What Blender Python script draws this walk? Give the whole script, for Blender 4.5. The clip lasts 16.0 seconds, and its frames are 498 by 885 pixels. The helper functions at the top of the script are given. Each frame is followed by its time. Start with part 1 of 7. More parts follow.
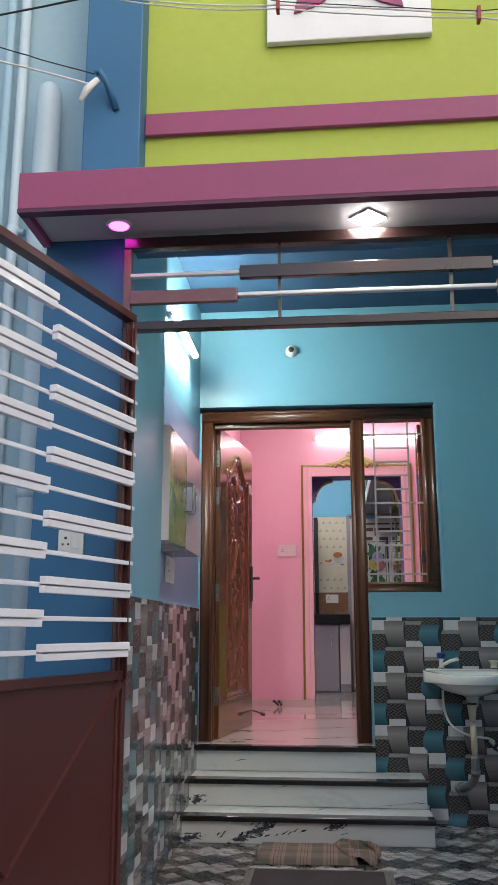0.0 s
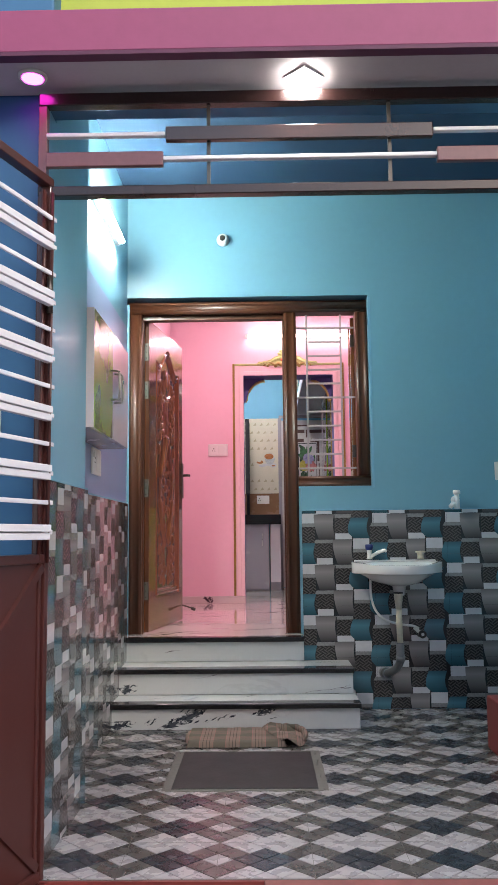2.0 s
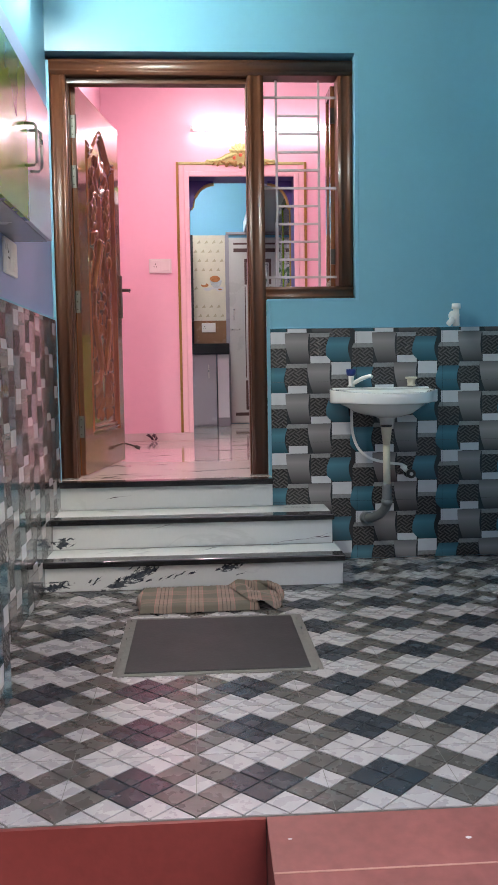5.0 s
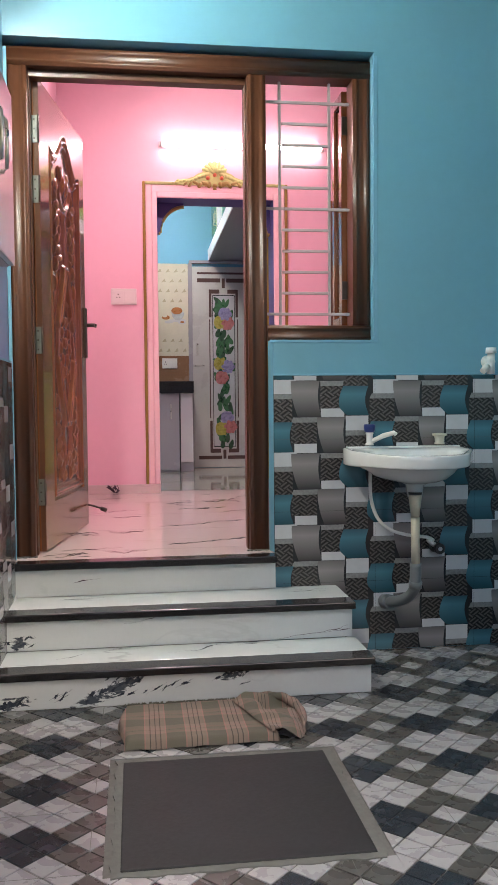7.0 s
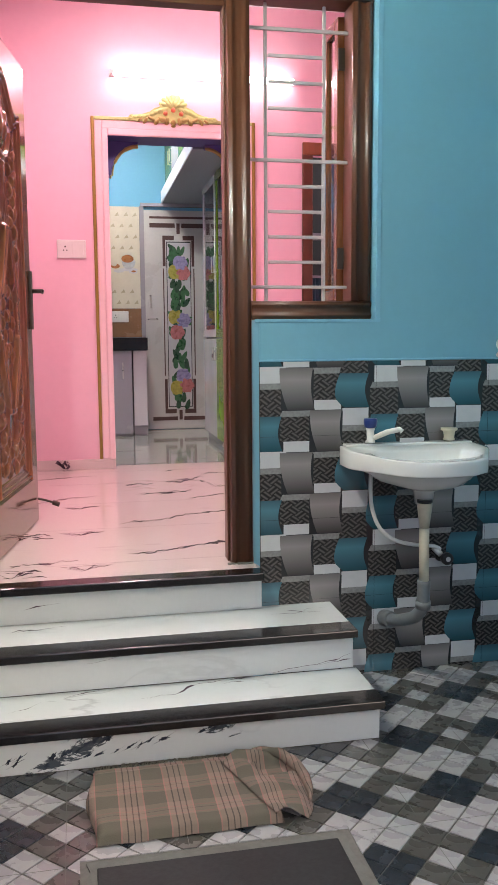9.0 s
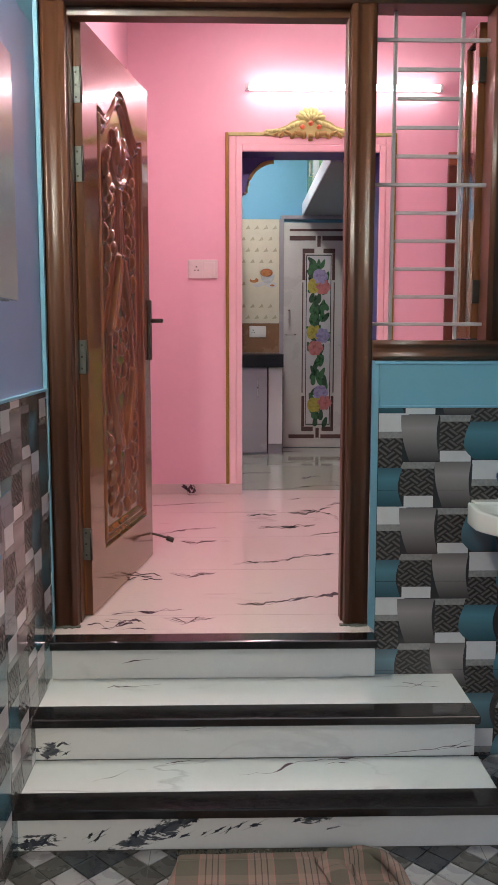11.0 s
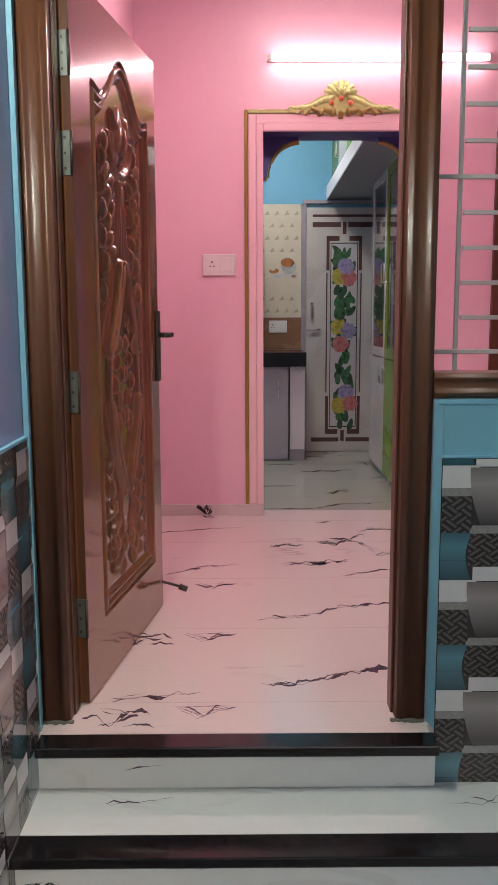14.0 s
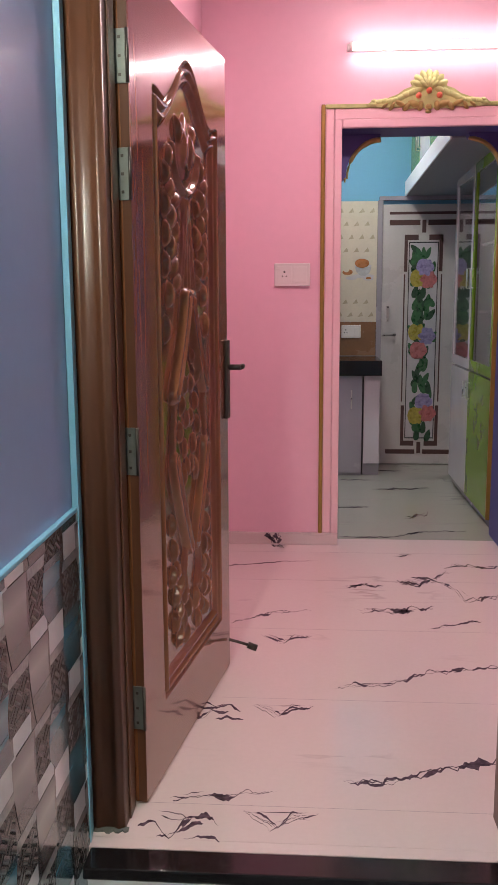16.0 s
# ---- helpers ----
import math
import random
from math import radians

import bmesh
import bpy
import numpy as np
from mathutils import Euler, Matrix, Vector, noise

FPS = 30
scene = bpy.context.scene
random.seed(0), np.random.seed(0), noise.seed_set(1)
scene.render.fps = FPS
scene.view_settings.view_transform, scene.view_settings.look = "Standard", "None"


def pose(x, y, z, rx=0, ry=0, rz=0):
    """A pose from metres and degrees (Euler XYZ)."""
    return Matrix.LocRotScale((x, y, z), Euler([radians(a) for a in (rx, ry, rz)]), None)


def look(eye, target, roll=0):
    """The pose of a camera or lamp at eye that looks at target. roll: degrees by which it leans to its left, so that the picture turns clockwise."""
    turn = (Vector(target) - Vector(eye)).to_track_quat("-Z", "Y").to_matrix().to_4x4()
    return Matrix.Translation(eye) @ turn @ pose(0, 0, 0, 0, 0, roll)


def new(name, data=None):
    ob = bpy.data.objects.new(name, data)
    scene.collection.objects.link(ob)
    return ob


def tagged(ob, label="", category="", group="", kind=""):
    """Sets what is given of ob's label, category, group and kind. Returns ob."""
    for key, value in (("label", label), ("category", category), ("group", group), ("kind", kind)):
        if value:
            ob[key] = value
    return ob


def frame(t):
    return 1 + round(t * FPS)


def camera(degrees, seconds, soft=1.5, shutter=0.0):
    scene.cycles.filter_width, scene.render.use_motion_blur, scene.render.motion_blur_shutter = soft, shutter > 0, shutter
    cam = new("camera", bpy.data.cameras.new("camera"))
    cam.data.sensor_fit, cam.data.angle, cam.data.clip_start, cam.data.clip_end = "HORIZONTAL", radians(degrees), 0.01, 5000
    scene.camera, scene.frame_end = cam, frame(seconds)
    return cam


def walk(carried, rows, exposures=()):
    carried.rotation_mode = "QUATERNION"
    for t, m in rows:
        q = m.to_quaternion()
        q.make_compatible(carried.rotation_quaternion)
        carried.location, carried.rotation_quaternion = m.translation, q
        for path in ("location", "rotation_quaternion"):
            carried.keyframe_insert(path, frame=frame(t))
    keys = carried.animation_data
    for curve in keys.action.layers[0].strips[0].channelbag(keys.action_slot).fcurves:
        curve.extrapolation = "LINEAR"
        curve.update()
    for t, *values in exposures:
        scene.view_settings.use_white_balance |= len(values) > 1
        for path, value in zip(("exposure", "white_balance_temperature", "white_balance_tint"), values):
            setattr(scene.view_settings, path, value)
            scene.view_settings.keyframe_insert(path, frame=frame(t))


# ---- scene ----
cam = camera(32.5, 16.0)
PATH = [
    (0, (0.818, -5.509, 0.69), (0.634, -3.564, 1.117), -0.0),
    (0.5, (0.814, -5.494, 0.713), (0.595, -3.577, 1.241), 0.2),
    (1, (0.853, -5.49, 0.73), (0.758, -3.597, 1.368), -0.1),
    (1.5, (0.852, -5.455, 0.682), (0.823, -3.513, 1.16), -0.2),
    (2, (0.823, -5.373, 0.606), (0.793, -3.386, 0.825), -0.6),
    (2.5, (0.791, -5.345, 0.599), (0.786, -3.347, 0.685), -0.5),
    (3, (0.727, -5.304, 0.577), (0.775, -3.305, 0.578), -0.8),
    (3.5, (0.678, -5.166, 0.54), (0.754, -3.169, 0.47), -1.3),
    (4, (0.691, -4.894, 0.531), (0.756, -2.9, 0.395), -1.5),
    (4.2, (0.689, -4.804, 0.513), (0.756, -2.811, 0.353), -1.3),
    (6.3, (0.606, -3.855, 0.568), (0.816, -1.871, 0.43), -0.7),
    (6.5, (0.577, -3.795, 0.573), (0.791, -1.81, 0.444), -0.6),
    (7, (0.474, -3.632, 0.648), (0.739, -1.652, 0.555), -0.5),
    (7.5, (0.421, -3.429, 0.653), (0.745, -1.458, 0.557), -0.4),
    (8, (0.462, -3.216, 0.822), (0.878, -1.267, 0.655), -0.1),
    (8.5, (0.41, -3.122, 0.864), (0.864, -1.186, 0.65), -0.3),
    (9, (0.412, -3.052, 0.853), (0.805, -1.107, 0.608), -0.4),
    (9.5, (0.507, -3.035, 0.881), (0.766, -1.064, 0.661), -0.0),
    (10, (0.531, -3.008, 0.872), (0.658, -1.024, 0.651), 0.6),
    (10.2, (0.586, -2.976, 0.89), (0.636, -0.99, 0.663), -0.2),
    (12.5, (0.481, -2.532, 1.093), (0.538, -0.549, 0.841), 0.5),
    (13, (0.445, -2.499, 1.088), (0.516, -0.516, 0.835), 0.4),
    (13.5, (0.469, -2.427, 1.085), (0.518, -0.443, 0.833), -0.0),
    (14, (0.544, -2.224, 1.137), (0.556, -0.246, 0.843), -0.2),
    (14.5, (0.551, -2.14, 1.256), (0.514, -0.167, 0.927), 0.3),
    (15, (0.516, -2.048, 1.286), (0.463, -0.075, 0.96), 0.1),
    (15.5, (0.485, -1.96, 1.294), (0.438, 0.013, 0.971), -0.2),
    (16, (0.491, -1.839, 1.282), (0.356, 0.129, 0.956), -0.3),
]
EXPOSURES = [(0.0, 1.5, 6900, 12), (0.5, 1.38, 6900, 12), (1.0, 1.25, 6900, 12), (1.5, 1.2, 6900, 14), (2.0, 1.98, 7000, 17), (3.0, 2.22, 6900, 16), (4.0, 2.18, 6850, 15), (6.5, 2.1, 7100, 14), (7.5, 2.08, 7200, 14), (8.5, 2.4, 7200, 14), (9.0, 2.3, 7200, 14), (9.5, 1.95, 7200, 14), (10.0, 1.85, 7200, 14), (12.5, 1.62, 7200, 13), (16.0, 1.56, 7100, 13)]
walk(cam, [(t, look(eye, target, roll)) for t, eye, target, roll in PATH], EXPOSURES)

# ---- light and world ----
world = bpy.data.worlds.new("dusk_sky")
scene.world = world
world.use_nodes = True
sky = world.node_tree.nodes.new("ShaderNodeTexSky")
sky.sky_type, sky.sun_disc = "NISHITA", False
sky.sun_elevation, sky.sun_rotation = radians(24), radians(150)
world.node_tree.links.new(sky.outputs[0], world.node_tree.nodes["Background"].inputs[0])
world.node_tree.nodes["Background"].inputs[1].default_value = 0.085

sun = new("sun", bpy.data.lights.new("sun", "SUN"))
sun.data.energy, sun.data.angle, sun.data.color = 0.42, radians(30), (1.0, 0.97, 0.93)
sun.matrix_world = look((0, 0, 6), (-1.2, 3.2, 0))

TUBE_PORCH, TUBE_ROOM, LED_PINK, LED_WHITE, KITCHEN, LED_ROOM = 148.0, 5.2, 6.0, 62.0, 31.0, 82.0

# ---- plan ----
PORCH, STREET = -0.445, -0.80
FRONT = -2.60           # porch edge
ROOM_FAR = 2.59         # room side of the arch wall
KIT_FAR = 4.93
CEIL = 2.82

# ---- materials ----
def mat(name, color, rough=0.5, metal=0.0, var=0.08, scale=3.0, bump=0.0, bscale=60.0, coat=0.0, spec=0.5, rvar=0.1):
    """A surface with broad and fine variation, all in object space metres."""
    m = bpy.data.materials.new(name)
    m.use_nodes = True
    nt = m.node_tree
    N, L = nt.nodes, nt.links
    b = N["Principled BSDF"]
    tc = N.new("ShaderNodeTexCoord")
    n1 = N.new("ShaderNodeTexNoise"); n1.inputs["Scale"].default_value = scale; n1.inputs["Detail"].default_value = 5
    n2 = N.new("ShaderNodeTexNoise"); n2.inputs["Scale"].default_value = bscale; n2.inputs["Detail"].default_value = 4
    L.new(tc.outputs["Object"], n1.inputs["Vector"]); L.new(tc.outputs["Object"], n2.inputs["Vector"])
    mix = N.new("ShaderNodeMath"); mix.operation = "MULTIPLY_ADD"
    L.new(n2.outputs["Fac"], mix.inputs[0]); mix.inputs[1].default_value = 0.4
    sc = N.new("ShaderNodeMath"); sc.operation = "MULTIPLY"; L.new(n1.outputs["Fac"], sc.inputs[0]); sc.inputs[1].default_value = 0.6
    L.new(sc.outputs[0], mix.inputs[2])
    mr = N.new("ShaderNodeMapRange"); L.new(mix.outputs[0], mr.inputs[0])
    mr.inputs[1].default_value, mr.inputs[2].default_value = 0.3, 0.7
    mr.inputs[3].default_value, mr.inputs[4].default_value = 1 - var, 1 + var
    hsv = N.new("ShaderNodeHueSaturation"); hsv.inputs["Color"].default_value = (*color, 1)
    L.new(mr.outputs[0], hsv.inputs["Value"]); L.new(hsv.outputs[0], b.inputs["Base Color"])
    rr = N.new("ShaderNodeMapRange"); L.new(n1.outputs["Fac"], rr.inputs[0])
    rr.inputs[1].default_value, rr.inputs[2].default_value = 0.3, 0.7
    rr.inputs[3].default_value, rr.inputs[4].default_value = max(0.02, rough - rvar / 2), min(1, rough + rvar / 2)
    L.new(rr.outputs[0], b.inputs["Roughness"])
    b.inputs["Metallic"].default_value = metal
    b.inputs["Coat Weight"].default_value = coat
    b.inputs["Coat Roughness"].default_value = 0.06
    b.inputs["Specular IOR Level"].default_value = spec
    if bump:
        bp = N.new("ShaderNodeBump"); bp.inputs["Strength"].default_value = bump; bp.inputs["Distance"].default_value = 0.003
        L.new(n2.outputs["Fac"], bp.inputs["Height"]); L.new(bp.outputs[0], b.inputs["Normal"])
    return m


def glow(name, color, strength):
    m = bpy.data.materials.new(name)
    m.use_nodes = True
    b = m.node_tree.nodes["Principled BSDF"]
    b.inputs["Base Color"].default_value = (*color, 1)
    b.inputs["Emission Color"].default_value = (*color, 1)
    b.inputs["Emission Strength"].default_value = strength
    return m


def marble(name, base, vein, amount=0.5, scale=1.3, rough=0.1):
    """Polished tile with faint clouds and sparse thin veins."""
    m = mat(name, base, rough, 0, 0.03, 1.5, 0.0, coat=0.3, rvar=0.04)
    nt = m.node_tree; N, L = nt.nodes, nt.links
    b = N["Principled BSDF"]
    old = b.inputs["Base Color"].links[0].from_socket
    tc = N.new("ShaderNodeTexCoord")
    mp = N.new("ShaderNodeMapping"); mp.inputs["Rotation"].default_value = (0.2, 0.3, 0.35); mp.inputs["Scale"].default_value = (0.6, 1.6, 1.6)
    L.new(tc.outputs["Object"], mp.inputs[0])
    n = N.new("ShaderNodeTexNoise"); n.inputs["Scale"].default_value = scale; n.inputs["Detail"].default_value = 9; n.inputs["Distortion"].default_value = 0.5
    L.new(mp.outputs[0], n.inputs["Vector"])
    a = N.new("ShaderNodeMath"); a.operation = "SUBTRACT"; L.new(n.outputs["Fac"], a.inputs[0]); a.inputs[1].default_value = 0.5
    c = N.new("ShaderNodeMath"); c.operation = "ABSOLUTE"; L.new(a.outputs[0], c.inputs[0])
    r = N.new("ShaderNodeMapRange"); L.new(c.outputs[0], r.inputs[0])
    r.inputs[1].default_value, r.inputs[2].default_value, r.inputs[3].default_value, r.inputs[4].default_value = 0.0, 0.012, 1, 0
    n3 = N.new("ShaderNodeTexNoise"); n3.inputs["Scale"].default_value = 1.7; L.new(tc.outputs["Object"], n3.inputs["Vector"])
    r3 = N.new("ShaderNodeMapRange"); L.new(n3.outputs["Fac"], r3.inputs[0])
    r3.inputs[1].default_value, r3.inputs[2].default_value, r3.inputs[3].default_value, r3.inputs[4].default_value = 0.5, 0.68, 0, amount
    mu = N.new("ShaderNodeMath"); mu.operation = "MULTIPLY"; L.new(r.outputs[0], mu.inputs[0]); L.new(r3.outputs[0], mu.inputs[1])
    mx = N.new("ShaderNodeMix"); mx.data_type = "RGBA"; L.new(mu.outputs[0], mx.inputs[0]); L.new(old, mx.inputs[6])
    mx.inputs[7].default_value = (*vein, 1)
    L.new(mx.outputs[2], b.inputs["Base Color"])
    return m


def wood(name, dark, light, rough=0.22, coat=0.6, axis=2):
    m = mat(name, dark, rough, 0, 0.1, 4, 0.02, 90, coat)
    nt = m.node_tree; N, L = nt.nodes, nt.links
    b = N["Principled BSDF"]
    tc = N.new("ShaderNodeTexCoord")
    mp = N.new("ShaderNodeMapping"); s = [26, 26, 26]; s[axis] = 1.2; mp.inputs["Scale"].default_value = s
    L.new(tc.outputs["Object"], mp.inputs[0])
    n = N.new("ShaderNodeTexNoise"); n.inputs["Scale"].default_value = 1.0; n.inputs["Detail"].default_value = 6; n.inputs["Distortion"].default_value = 0.8
    L.new(mp.outputs[0], n.inputs["Vector"])
    r = N.new("ShaderNodeMapRange"); L.new(n.outputs["Fac"], r.inputs[0]); r.inputs[1].default_value, r.inputs[2].default_value = 0.3, 0.7
    mx = N.new("ShaderNodeMix"); mx.data_type = "RGBA"; L.new(r.outputs[0], mx.inputs[0])
    mx.inputs[6].default_value, mx.inputs[7].default_value = (*dark, 1), (*light, 1)
    L.new(mx.outputs[2], b.inputs["Base Color"])
    return m


def ink_marble(name, spots):
    """White marble with smoky ink-like natural marks round given places (x, z, rx, rz, tilt)."""
    m = marble(name, (0.66, 0.69, 0.695), (0.20, 0.22, 0.23), 0.15, 1.7)
    nt = m.node_tree; N, L = nt.nodes, nt.links
    b = N["Principled BSDF"]
    old = b.inputs["Base Color"].links[0].from_socket
    tc = N.new("ShaderNodeTexCoord"); sep = N.new("ShaderNodeSeparateXYZ"); L.new(tc.outputs["Object"], sep.inputs[0])
    def math2(op, a, c=None, d=None):
        n = N.new("ShaderNodeMath"); n.operation = op
        for k, v in enumerate((a, c, d)):
            if v is None: continue
            if isinstance(v, (int, float)): n.inputs[k].default_value = v
            else: L.new(v, n.inputs[k])
        return n.outputs[0]
    total = None
    for x, z, rx, rz, tilt in spots:
        dx = math2("SUBTRACT", sep.outputs[0], x)
        dz = math2("SUBTRACT", math2("SUBTRACT", sep.outputs[2], z), math2("MULTIPLY", dx, tilt))
        q = math2("ADD", math2("POWER", math2("MULTIPLY", math2("ABSOLUTE", dx), 1 / rx), 2.0), math2("POWER", math2("MULTIPLY", math2("ABSOLUTE", dz), 1 / rz), 2.0))
        g = math2("SUBTRACT", 1.0, q)
        g = math2("MAXIMUM", g, 0.0)
        total = g if total is None else math2("MAXIMUM", total, g)
    mp = N.new("ShaderNodeMapping"); mp.inputs["Rotation"].default_value = (0, radians(22), 0); mp.inputs["Scale"].default_value = (11, 11, 34)
    L.new(tc.outputs["Object"], mp.inputs[0])
    n = N.new("ShaderNodeTexNoise"); n.inputs["Scale"].default_value = 1.0; n.inputs["Detail"].default_value = 10; n.inputs["Roughness"].default_value = 0.70; n.inputs["Distortion"].default_value = 2.2
    L.new(mp.outputs[0], n.inputs["Vector"])
    v = math2("ADD", n.outputs["Fac"], math2("MULTIPLY", total, 0.18))
    r = N.new("ShaderNodeMapRange"); L.new(v, r.inputs[0])
    r.inputs[1].default_value, r.inputs[2].default_value = 0.585, 0.635
    f = math2("MULTIPLY", r.outputs[0], math2("MINIMUM", math2("MULTIPLY", total, 6.0), 1.0))
    f = math2("MULTIPLY", f, 0.93)
    mx = N.new("ShaderNodeMix"); mx.data_type = "RGBA"; L.new(f, mx.inputs[0]); L.new(old, mx.inputs[6]); mx.inputs[7].default_value = (0.025, 0.035, 0.055, 1)
    L.new(mx.outputs[2], b.inputs["Base Color"])
    return m


